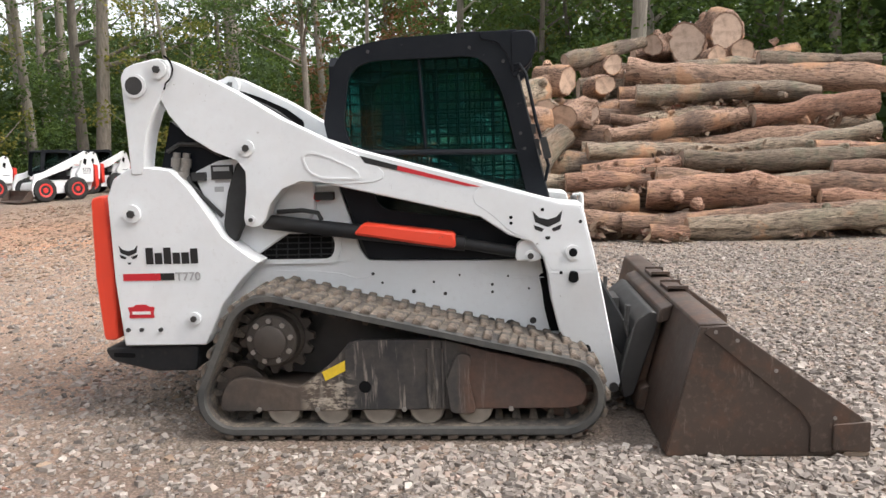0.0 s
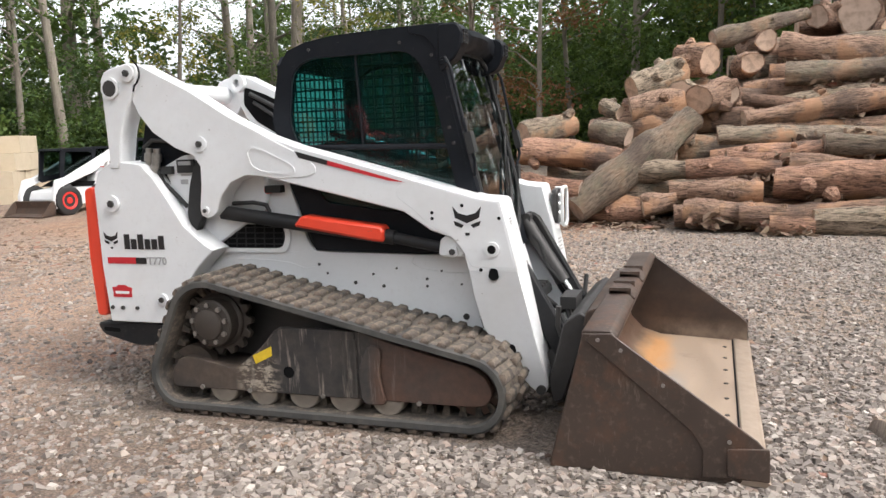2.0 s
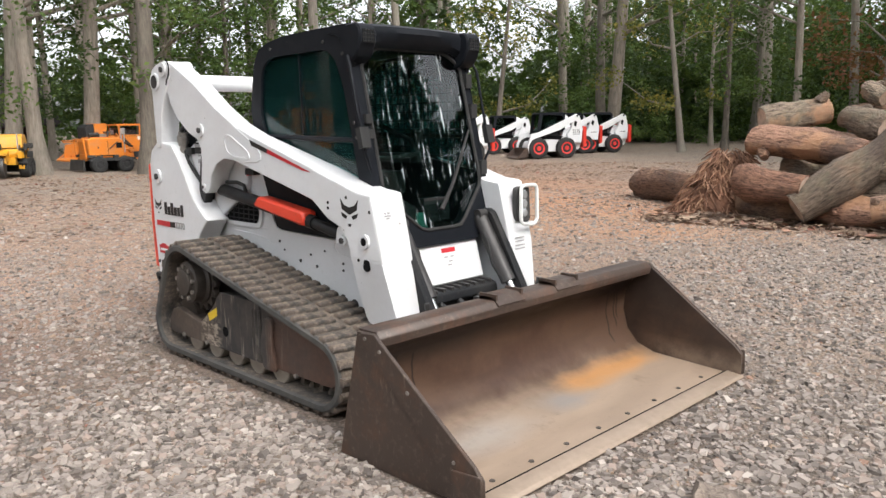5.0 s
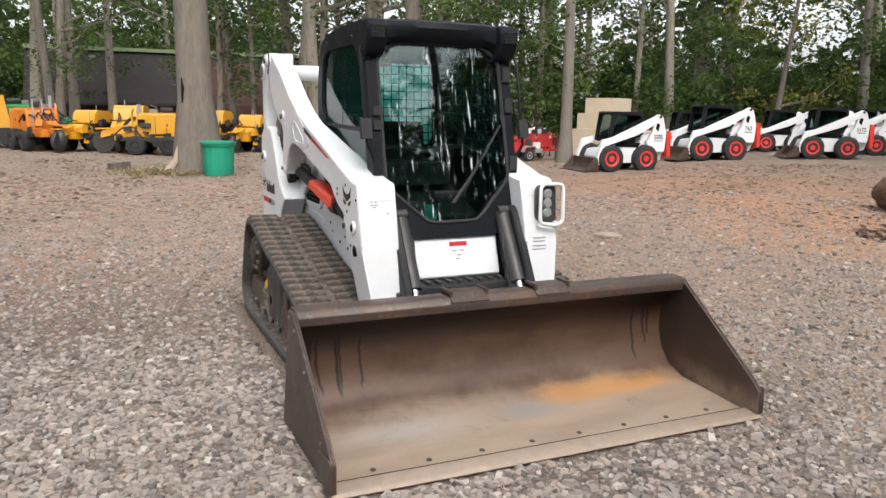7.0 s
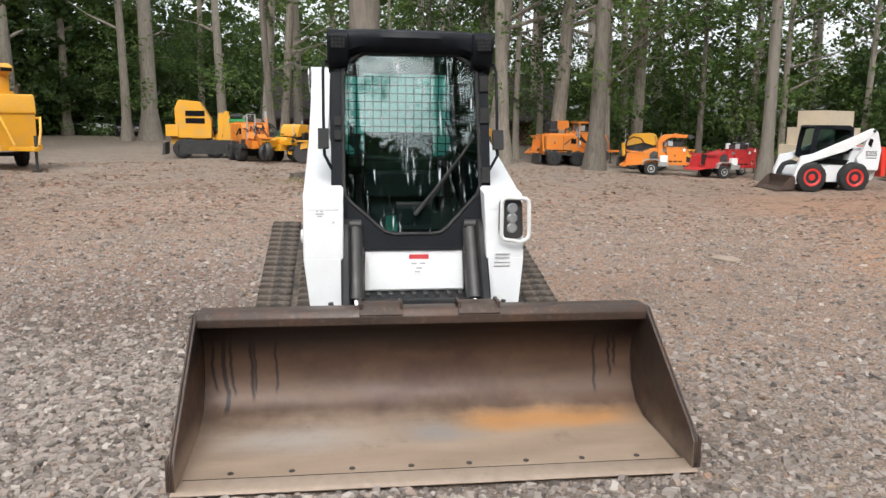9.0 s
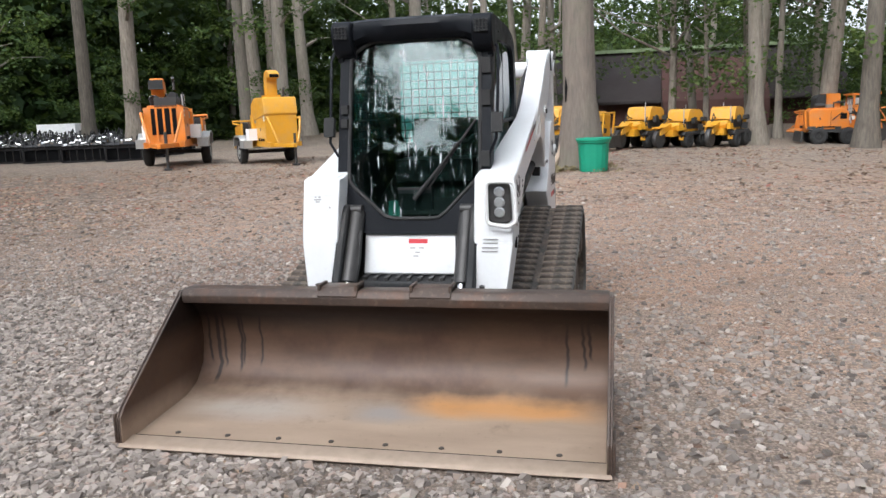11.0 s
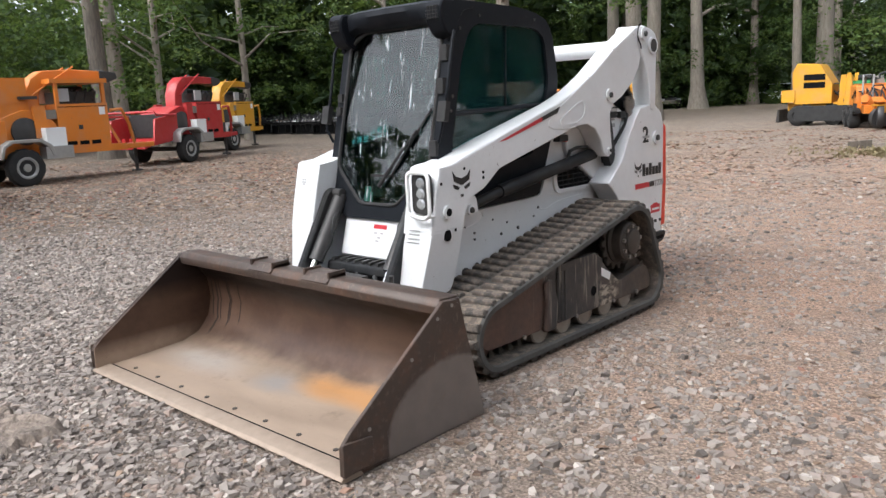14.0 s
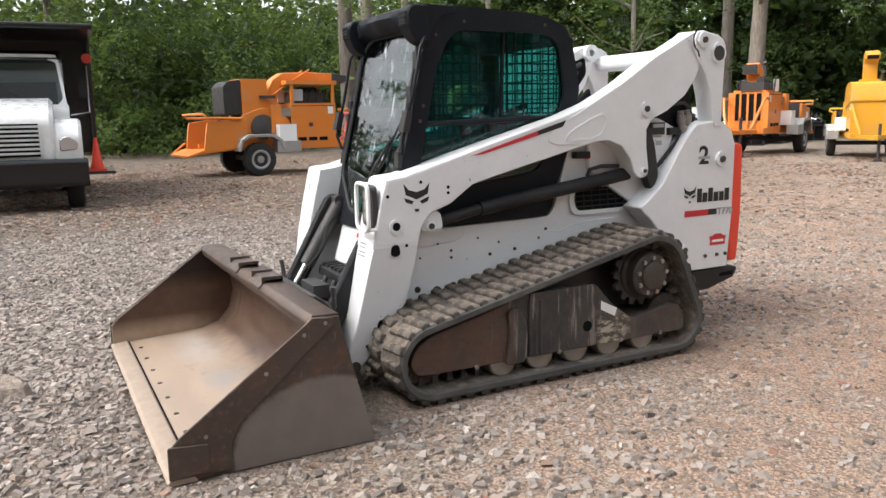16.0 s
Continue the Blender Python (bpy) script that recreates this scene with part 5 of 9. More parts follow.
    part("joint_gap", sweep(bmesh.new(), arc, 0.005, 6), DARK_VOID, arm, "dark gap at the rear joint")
    part("inner_hollow", prism(bmesh.new(), rounded([(-1.300, 1.850), (-1.15, 1.795), (-0.98, 1.715), (-0.87, 1.63), (-0.90, 1.52), (-1.05, 1.51), (-1.22, 1.61), (-1.315, 1.73)], 0.03), s * 0.476, s * 0.470), DARK_VOID, arm, "dark sheet for the shaded hollow of the arm")
    part("inner_boss", rod(bmesh.new(), (-1.343, s * 0.492, 1.877), (-1.343, s * 0.440, 1.877), 0.060, seg=20, bev=0.006, hole=0.026), WHITE, arm, "white pin boss on the inner side")
    part("arm_hose", sweep(bmesh.new(), [(-1.25, s * 0.455, 1.80), (-1.05, s * 0.440, 1.70), (-0.85, s * 0.435, 1.55), (-0.72, s * 0.43, 1.36)], 0.016, 8), RUBBER_BLACK, arm, "black hose along the arm")
    part("arm_hose", sweep(bmesh.new(), [(-1.22, s * 0.450, 1.74), (-1.02, s * 0.430, 1.62), (-0.88, s * 0.425, 1.46), (-0.80, s * 0.42, 1.34)], 0.014, 8), RUBBER_BLACK, arm)
    # stripe decal: black fading to red
    stripe = bmesh.new()
    for k, (p, q, r2, t2) in enumerate((((-0.325, 1.410), (-0.13, 1.3545), (-0.135, 1.3301), (-0.300, 1.372)), ((-0.13, 1.3545), (0.30, 1.232), (0.22, 1.240), (-0.135, 1.3301)))):
        vs = [stripe.verts.new((x, s * 0.6105, z)) for x, z in (p, q, r2, t2)]
        stripe.faces.new(vs).material_index = k
    part("arm_stripe", stripe, (INK, DECAL_RED), arm, "black and red stripe decal")
    # steel cap at the elbow
    cap = prism(bmesh.new(), rounded([(0.640, 1.155), (0.800, 1.140), (0.826, 1.03), (0.790, 1.03), (0.66, 1.10)], 0.02), s * 0.595, s * 0.41, 0.008)
    part("elbow_cap", cap, WHITE, arm)
    for dz, y0, y1 in ((0.0, 0.50, 0.515), (0.0, 0.525, 0.535), (-0.014, 0.495, 0.54), (-0.026, 0.505, 0.53)) if s < 0 else ():
        part("elbow_decal", prism(bmesh.new(), [(0.8235 - dz * 0.22, 1.030 + dz), (0.8215 - dz * 0.22, 1.038 + dz), (0.8245 - dz * 0.22, 1.038 + dz), (0.8265 - dz * 0.22, 1.030 + dz)], s * y0, s * y1), DECAL_GREY, arm)
    # lift cylinder
    bm = rod(bmesh.new(), (-0.87, s * 0.505, 1.075), (0.20, s * 0.525, 0.935), 0.040, seg=18, bev=0.004)
    lc = part("lift_cylinder", bm, BLACK, loader, "black hydraulic lift cylinder")
    part("cylinder_rod", rod(bmesh.new(), (0.18, s * 0.525, 0.938), (0.56, s * 0.54, 0.870), 0.030, seg=16), BLACK, lc)
    part("cylinder_line", sweep(bmesh.new(), [(-0.80, s * 0.505, 1.125), (-0.66, s * 0.51, 1.130), (-0.58, s * 0.51, 1.115), (-0.56, s * 0.51, 1.075)], 0.012), RUBBER_BLACK, lc)
    if s < 0:
        g = bmesh.new()
        pts = [(-0.385, 1.000), (-0.330, 1.062), (0.150, 1.000), (0.155, 0.918), (0.10, 0.920)]
        prism(g, pts, s * 0.578, s * 0.475, 0.014)
        part("safety_guard", g, ORANGE_RED, lc, "orange-red cylinder lock guard")
    part("pump_cap", box(bmesh.new(), (-0.55, s * 0.46, 1.20), (0.10, 0.05, 0.04), 0.008), RUBBER_BLACK, loader)
    part("red_plug", rod(bmesh.new(), (-0.585, s * 0.45, 1.195), (-0.585, s * 0.48, 1.195), 0.022, seg=12), RED, loader)

# cab ---------------------------------------------------------------------


def front_x(z):
    """The raked front of the cab."""
    return 0.46 + (1.84 - z) * 0.2335


SIDE_OUT = [(-0.535, 1.58), (-0.515, 1.70), (-0.475, 1.87), (-0.425, 1.945), (-0.318, 1.985), (-0.138, 2.010), (0.244, 2.022), (0.430, 2.020), (0.462, 1.84), (0.655, 1.00), (0.665, 0.84), (-0.30, 0.85), (-0.47, 1.26)]
SIDE_WIN = rounded([(-0.432, 1.56), (-0.395, 1.835), (-0.300, 1.898), (0.270, 1.904), (0.345, 1.850), (0.415, 1.70), (0.535, 1.150), (0.42, 1.03), (-0.25, 1.12), (-0.36, 1.38)], 0.05, 3)
for s in (-1, 1):
    bm = frame_plate(bmesh.new(), SIDE_OUT, SIDE_WIN, (0.05, 1.48), s * 0.455, s * 0.405, 72)
    side = part("cab_side", bm, CAB_BLACK, loader, "black cab side with tinted window")
    part("side_window", prism(bmesh.new(), star(SIDE_WIN, (0.05, 1.48), 48), s * 0.438, s * 0.433), GLASS_TEAL, side, "dark teal tinted side window").visible_shadow = False
    mesh = bmesh.new()
    poly = [Vector(p) for p in star(SIDE_WIN, (0.05, 1.48), 72)]

    def span(axis, value):
        hits = []
        for p, q in zip(poly, poly[1:] + poly[:1]):
            a, b = p[axis], q[axis]
            if (a - value) * (b - value) < 0:
                hits.append(p[1 - axis] + (q[1 - axis] - p[1 - axis]) * (value - a) / (b - a))
        return (min(hits), max(hits)) if len(hits) > 1 else None
    for i in range(17):
        x = -0.40 + i * 0.058
        got = span(0, x)
        if got:
            rod(mesh, (x, s * 0.412, got[0]), (x, s * 0.412, got[1]), 0.0052, seg=5)
    for i in range(16):
        z = 1.06 + i * 0.056
        got = span(1, z)
        if got:
            rod(mesh, (got[0], s * 0.409, z), (got[1], s * 0.409, z), 0.0052, seg=5)
    part("window_guard", mesh, MESH_BLACK, side, "black wire mesh guard")
    part("window_bar", rod(bmesh.new(), (-0.38, s * 0.442, 1.425), (0.49, s * 0.442, 1.405), 0.014, seg=8), CAB_BLACK, side)
    part("window_bar", rod(bmesh.new(), (0.00, s * 0.428, 1.41), (-0.02, s * 0.428, 1.90), 0.012, seg=8), CAB_BLACK, side)
    for x, z in ((-0.285, 1.945), (0.245, 1.945), (0.52, 1.87), (0.52, 1.42), (-0.465, 1.46), (0.50, 1.50)):
        part("cab_bolt", rod(bmesh.new(), (x if x < 0.5 else min(x, front_x(z) - 0.035), s * 0.452, z), (x if x < 0.5 else min(x, front_x(z) - 0.035), s * 0.461, z), 0.009, seg=8), DARK_STEEL, side)
    # grab loop with mirror mount beside the door
    pts = [(0.445, s * 0.44, 1.845), (0.50, s * 0.485, 1.850), (0.530, s * 0.495, 1.80), (0.580, s * 0.495, 1.56), (0.640, s * 0.490, 1.33), (0.625, s * 0.45, 1.25)]
    part("grab_rail", sweep(bmesh.new(), pts, 0.009, 8), CAB_BLACK, side, "bent black grab rail")
    part("side_mirror", box(bmesh.new(), (0.625, s * 0.495, 1.42), (0.035, 0.06, 0.11), 0.012, pose(0, 0, 0, 0, -13, 0)), RUBBER_BLACK, side, "small black door catch")

roof = bmesh.new()
rp = [(-0.475, 1.86), (-0.425, 1.945), (-0.318, 1.986), (-0.138, 2.012), (0.244, 2.026), (0.440, 2.028), (0.450, 1.95), (0.30, 1.925), (-0.30, 1.915), (-0.42, 1.83)]
prism(roof, rp, -0.450, 0.450, 0.018)
part("cab_roof", roof, CAB_BLACK, loader, "black cab roof")
# arched visor: shallow over the glass, deeper towards the corner lights
vis = bmesh.new()
cols = []
for k in range(25):
    y = -0.445 + 0.89 * k / 24
    u = abs(y) / 0.445
    dip = 0.085 * max(0.0, (u - 0.62) / 0.38) ** 1.6
    edge_ = 0.022 * u ** 6
    cols.append([vis.verts.new(p) for p in ((0.40, y, 1.930 - dip), (0.40, y, 2.030 - edge_), (0.500 - 0.02 * u, y, 2.034 - edge_), (0.548 - 0.03 * u, y, 2.018 - edge_), (0.560 - 0.03 * u, y, 1.985), (0.535 - 0.01 * u, y, 1.935 - dip), (0.490, y, 1.905 - dip))])
for u, w in zip(cols, cols[1:]):
    for k in range(7):
        vis.faces.new((u[k], w[k], w[(k + 1) % 7], u[(k + 1) % 7]))
vis.faces.new(cols[0])
vis.faces.new(cols[-1][::-1])
bmesh.ops.recalc_face_normals(vis, faces=vis.faces)
visor = part("roof_visor", vis, CAB_BLACK, loader, "arched black visor over the door")
for s in (-1, 1):
    pod = part("work_light", prism(bmesh.new(), rounded([(0.455, 1.800), (0.455, 2.022), (0.560, 2.022), (0.590, 1.985), (0.585, 1.915), (0.545, 1.840)], 0.03, 4), s * 0.352, s * 0.470, 0.014), CAB_BLACK, visor, "corner work light with wire grille")
    part("light_lens", box(bmesh.new(), (0.584, s * 0.411, 1.952), (0.012, 0.080, 0.070), 0.010), SMOKED_LENS, pod, "smoked lamp lens")
    for i in range(4):
        z = 1.925 + i * 0.019
        part("light_grille", rod(bmesh.new(), (0.593, s * 0.372, z), (0.593, s * 0.450, z), 0.0025, seg=5), MESH_BLACK, pod)
        y = 0.381 + i * 0.02
        part("light_grille", rod(bmesh.new(), (0.594, s * y, 1.918), (0.594, s * y, 1.988), 0.0025, seg=5), MESH_BLACK, pod)
    # down-swept corner of the roof behind the light
    part("roof_corner", prism(bmesh.new(), rounded([(0.30, 1.985), (0.30, 2.022), (0.50, 2.026), (0.50, 1.80), (0.47, 1.78), (0.44, 1.90), (0.39, 1.965)], 0.02, 3), s * 0.43, s * 0.464, 0.008), CAB_BLACK, visor)

# door frame and glass in the raked plane
D_OUT = rounded([(-0.452, 1.99), (0.452, 1.99), (0.455, 1.09), (0.40, 0.92), (0.285, 0.805), (-0.285, 0.805), (-0.40, 0.92), (-0.455, 1.09)], 0.03, 3)
D_IN = rounded([(-0.385, 1.83), (-0.27, 1.905), (0.27, 1.905), (0.385, 1.83), (0.395, 1.13), (0.165, 0.892), (-0.145, 0.892), (-0.385, 1.10)], 0.035, 3)
tilted = lambda a, b, d: (front_x(b) + d, a, b)
bm = frame_plate(bmesh.new(), D_OUT, D_IN, (0, 1.42), 0.022, -0.05, 88, tilted)
door = part("cab_door", bm, CAB_BLACK, loader, "black cab door with large window")
rim = sweep(bmesh.new(), [(front_x(b) + 0.022, a, b) for a, b in star(D_IN, (0, 1.42), 64)], 0.011, 6, True)
part("glass_seal", rim, RUBBER_BLACK, door, "rubber glass seal")
pane = bmesh.new()
ring = star(D_IN, (0, 1.42), 64)
fs = [pane.faces.new([pane.verts.new(tilted(a, b, d)) for a, b in (ring if d > 0 else ring[::-1])]) for d in (0.012, 0.007)]
part("door_glass", pane, GLASS_DOOR, door, "glossy tinted door glass with dried streaks").visible_shadow = False
wip = bmesh.new()
sweep(wip, [(front_x(1.0) + 0.035, 0.015, 1.00), (front_x(1.15) + 0.045, 0.14, 1.15), (front_x(1.32) + 0.035, 0.275, 1.32)], [0.013, 0.009, 0.006], 8)
sweep(wip, [(front_x(1.08) + 0.024, 0.095, 1.06), (front_x(1.44) + 0.024, 0.365, 1.44)], 0.007, 6)
part("wiper", wip, RUBBER_BLACK, door, "black wiper resting on the glass")
part("wiper_motor", box(bmesh.new(), (front_x(1.0) - 0.03, 0.01, 1.0), (0.06, 0.20, 0.13), 0.015), SEAT_VINYL, door)
for z in (1.74, 1.56, 1.22):
    part("door_hinge", box(bmesh.new(), (front_x(z) + 0.03, 0.425, z), (0.035, 0.05, 0.085), 0.010), RUBBER_BLACK, door)
for z in (1.52, 1.44):
    part("door_latch", box(bmesh.new(), (front_x(z) + 0.03, -0.415, z), (0.03, 0.04, 0.05), 0.008), RUBBER_BLACK, door)
part("door_plate", box(bmesh.new(), (front_x(0.95) - 0.012, -0.115, 0.945), (0.006, 0.07, 0.09), 0.003, pose(0, 0, 0, 0, -13, 0)), plain("green_plate", (0.05, 0.22, 0.17), 0.4), door, "small green plate behind the glass")

# rear window and inside
bm = frame_plate(bmesh.new(), [(-0.43, 1.15), (0.43, 1.15), (0.43, 1.93), (-0.43, 1.93)], rounded([(-0.375, 1.28), (0.375, 1.28), (0.36, 1.86), (-0.36, 1.86)], 0.05), (0, 1.55), -0.50, -0.46, 48, lambda a, b, d: (d, a, b))
rear = part("cab_rear", bm, CAB_BLACK, loader, "cab rear wall with window")
part("rear_window", box(bmesh.new(), (-0.485, 0, 1.57), (0.005, 0.76, 0.60)), GLASS_REAR, rear, "dusty green rear window").visible_shadow = False
grid = bmesh.new()
for i in range(13):
    y = -0.342 + i * 0.057
    rod(grid, (-0.472, y, 1.27), (-0.472, y, 1.87), 0.0042, seg=5)
for i in range(10):
    z = 1.31 + i * 0.057
    rod(grid, (-0.469, -0.375, z), (-0.469, 0.375, z), 0.0042, seg=5)
part("rear_guard", grid, MESH_BLACK, rear, "wire mesh rear guard")
part("cab_floor", box(bmesh.new(), (0.10, 0, 0.84), (1.05, 0.80, 0.04), 0.01), DARK_VOID, loader)
seat = part("operator_seat", box(bmesh.new(), (-0.12, 0, 1.12), (0.48, 0.50, 0.14), 0.04), SEAT_VINYL, loader, "black suspension seat behind the glass")
part("seat_base", box(bmesh.new(), (-0.14, 0, 0.96), (0.42, 0.42, 0.20), 0.02), DARK_STEEL, seat)
part("seat_back", box(bmesh.new(), (-0.345, 0, 1.27), (0.13, 0.46, 0.34), 0.05, pose(0, 0, 0, 0, -10, 0)), SEAT_VINYL, seat)
for s in (-1, 1):
    part("arm_rest", box(bmesh.new(), (0.0, s * 0.30, 1.27), (0.34, 0.09, 0.06), 0.02), SEAT_VINYL, seat)
    part("joystick", sweep(bmesh.new(), [(0.17, s * 0.30, 1.27), (0.19, s * 0.30, 1.36), (0.20, s * 0.30, 1.44)], [0.018, 0.016, 0.026], 8), RUBBER_BLACK, seat)
part("lap_bar", sweep(bmesh.new(), [(-0.25, -0.32, 1.50), (0.10, -0.33, 1.38), (0.24, -0.25, 1.30), (0.26, 0.0, 1.28), (0.24, 0.25, 1.30), (0.10, 0.33, 1.38), (-0.25, 0.32, 1.50)], 0.016, 8), RUBBER_BLACK, seat)
part("corner_panel", box(bmesh.new(), (0.36, 0.34, 1.84), (0.10, 0.14, 0.12), 0.02), DARK_VOID, loader)
part("corner_panel", box(bmesh.new(), (0.36, -0.34, 1.84), (0.10, 0.14, 0.12), 0.02), DARK_VOID, loader)

# nose between the arms
nose = bmesh.new()
prism(nose, rounded([(0.55, 0.82), (0.700, 0.815), (0.770, 0.575), (0.55, 0.56)], 0.02), -0.285, 0.290, 0.010)
np_ = part("nose_panel", nose, WHITE, loader, "white front panel with warning sticker")
stick = lambda y, z, w, h, d: prism(bmesh.new(), [(y - w, z - h), (y + w, z - h), (y + w, z + h), (y - w, z + h)], 0, d, axis="x")
for nm, z, h, mt in (("sticker_head", 0.762, 0.013, DECAL_RED), ("sticker_body", 0.705, 0.041, DECAL_WHITE)):
    ob = part(nm, stick(0, 0, 0.056, h, 0.0015), mt, np_, m=Matrix.Translation((0.7005 + (0.815 - z) * 0.2917, 0.035, z)) @ pose(0, 0, 0, 0, -16.3, 0))
for k, (yy, zz) in enumerate(((-0.03, 0.725), (0.02, 0.725), (0.0, 0.70), (-0.01, 0.68))):
    part("sticker_bar", stick(0, 0, 0.016, 0.005, 0.001), DECAL_GREY, np_, m=Matrix.Translation((0.703 + (0.815 - zz) * 0.2917, 0.035 + yy, zz)) @ pose(0, 0, 0, 0, -16.3, 0))
bar = prism(bmesh.new(), rounded([(0.72, 0.49), (0.73, 0.57), (0.86, 0.555), (0.87, 0.50)], 0.015), -0.30, 0.30, 0.006)
stp = part("front_step", bar, BLACK, loader, "black tread step below the panel")
for i in range(9):
    y = -0.26 + i * 0.065
    part("step_cleat", box(bmesh.new(), (0.80, y, 0.565), (0.10, 0.02, 0.02), 0.003), DARK_STEEL, stp)

for s in (-1, 1):
    # tilt cylinders and their dark guards
    gd = prism(bmesh.new(), rounded([(0.700, 0.985), (0.665, 0.90), (1.03, 0.27), (1.13, 0.33), (0.775, 0.965)], 0.035, 4), s * 0.405, s * 0.355, 0.010)
    tc = part("tilt_cylinder", rod(bmesh.new(), (0.70, s * 0.325, 0.93), (0.93, s * 0.325, 0.56), 0.045, seg=16, bev=0.004), DARK_STEEL, loader, "dark tilt cylinder")
    part("tilt_guard", gd, BLACK, tc, "black plate beside the tilt cylinder")
    part("tilt_rod", rod(bmesh.new(), (0.92, s * 0.325, 0.58), (1.06, s * 0.325, 0.36), 0.025, seg=14), CHROME, tc, "bright piston rod")
    part("tilt_pin", rod(bmesh.new(), (0.715, s * 0.29, 0.945), (0.715, s * 0.42, 0.945), 0.030, seg=14), DARK_STEEL, tc)
    part("tilt_hose", sweep(bmesh.new(), [(0.72, s * 0.30, 0.88), (0.80, s * 0.285, 0.80), (0.84, s * 0.29, 0.66), (0.93, s * 0.29, 0.56)], 0.014, 8), RUBBER_BLACK, tc)

# headlight with guard on the left arm
hl = part("headlight", prism(bmesh.new(), rounded([(0.465, 0.895), (0.465, 1.105), (0.590, 1.105), (0.600, 0.90), (0.575, 0.885)], 0.03, 3), 0.838, 0.875, 0.006, axis="x"), DARK_STEEL, loader, "headlight cluster in a white guard")
for z in (0.945, 1.0, 1.055):
    part("lamp_bulb", lathe(bmesh.new(), (0.872, 0.535, z), (1, 0, 0), ((0, 0.030), (0.004, 0.030), (0.014, 0.022), (0.018, 0.0)), 16), LAMP_GLASS, hl, "clear lamp lens")
loop = rounded([(0.470, 0.885), (0.470, 1.115), (0.620, 1.112), (0.625, 0.895), (0.585, 0.870)], 0.035, 4)
part("lamp_guard", sweep(bmesh.new(), [(0.905, y, z) for y, z in loop], 0.011, 8, True), DECAL_WHITE, hl, "white tube guard")
for y, z in ((0.53, 1.11), (0.60, 0.88)):
    part("guard_stay", rod(bmesh.new(), (0.85, y, z), (0.905, y, z), 0.009, seg=8), DECAL_WHITE, hl)
for z, w in ((0.80, 0.050), (0.78, 0.050), (0.755, 0.055), (0.735, 0.055)):
    part("lamp_sticker", box(bmesh.new(), (0.882 + (0.80 - z) * 0.17, 0.485 - (0.8 - z) * 0.1, z), (0.003, w * 1.6, 0.007)), DECAL_GREY, hl, m=None)

# quick coupler behind the bucket
qc = prism(bmesh.new(), rounded([(1.02, 0.08), (1.07, 0.10), (1.215, 0.53), (1.16, 0.56), (1.08, 0.50), (1.00, 0.20)], 0.02), -0.50, 0.50, 0.006)
coup = part("quick_coupler", qc, DARK_STEEL, loader, "dark quick coupler frame with hoses")
for s in (-1, 1):
    part("coupler_arm", prism(bmesh.new(), rounded([(0.90, 0.10), (0.93, 0.24), (1.06, 0.46), (1.15, 0.46), (1.06, 0.09)], 0.03), s * 0.40, s * 0.30, 0.008), DARK_STEEL, coup)
    part("lock_wedge", box(bmesh.new(), (1.09, s * 0.36, 0.06), (0.07, 0.05, 0.10), 0.01), DARK_STEEL, coup)
    part("lock_lever", sweep(bmesh.new(), [(1.08, s * 0.42, 0.35), (1.04, s * 0.44, 0.47), (1.05, s * 0.46, 0.58)], 0.014, 8), DARK_STEEL, coup)
for k in range(3):
    y = -0.18 + 0.15 * k
    part("coupler_hose", sweep(bmesh.new(), [(0.86, y, 0.50), (0.93, y + 0.06, 0.42), (1.01, y + 0.03, 0.46), (1.06, y - 0.05, 0.36)], 0.016, 8), RUBBER_BLACK, coup)
part("coupler_valve", box(bmesh.new(), (1.02, 0.08, 0.50), (0.09, 0.22, 0.07), 0.012), DARK_STEEL, coup)

# bucket ------------------------------------------------------------------
BW, BY = 1.112, 0.020
SHELL = [(1.395, 0.560), (1.300, 0.520), (1.235, 0.420), (1.222, 0.300), (1.255, 0.180), (1.330, 0.095), (1.450, 0.055), (1.95, 0.028)]
BACK = [(1.95, 0.004), (1.13, 0.004), (1.118, 0.020), (1.270, 0.605), (1.380, 0.612), (1.405, 0.575)]
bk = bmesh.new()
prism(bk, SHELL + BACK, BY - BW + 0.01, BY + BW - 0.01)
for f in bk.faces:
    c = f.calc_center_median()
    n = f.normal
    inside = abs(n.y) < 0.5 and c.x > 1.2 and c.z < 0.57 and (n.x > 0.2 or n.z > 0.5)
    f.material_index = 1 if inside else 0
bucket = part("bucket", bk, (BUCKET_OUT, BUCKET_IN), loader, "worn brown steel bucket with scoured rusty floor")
lip = prism(bmesh.new(), [(1.262, 0.596), (1.268, 0.618), (1.385, 0.622), (1.412, 0.590), (1.402, 0.548), (1.388, 0.548), (1.388, 0.585), (1.37, 0.598)], BY - BW + 0.012, BY + BW - 0.012, 0.004)
part("top_lip", lip, BUCKET_OUT, bucket, "folded top lip")
edge = prism(bmesh.new(), [(1.915, 0.030), (1.925, 0.040), (2.005, 0.030), (2.022, 0.016), (2.005, 0.004), (1.90, 0.004)], BY - BW - 0.008, BY + BW + 0.008, 0.002)
part("cutting_edge", edge, plain("edge_steel", (0.33, 0.255, 0.195), 0.55, 0.15, 0.25, 20), bucket, "pale worn cutting edge")
part("edge_groove", prism(bmesh.new(), [(1.9085, 0.030), (1.9085, 0.0345), (1.9165, 0.0345), (1.9165, 0.030)], BY - BW + 0.02, BY + BW - 0.02), DARK_VOID, bucket, "dark seam behind the cutting edge")
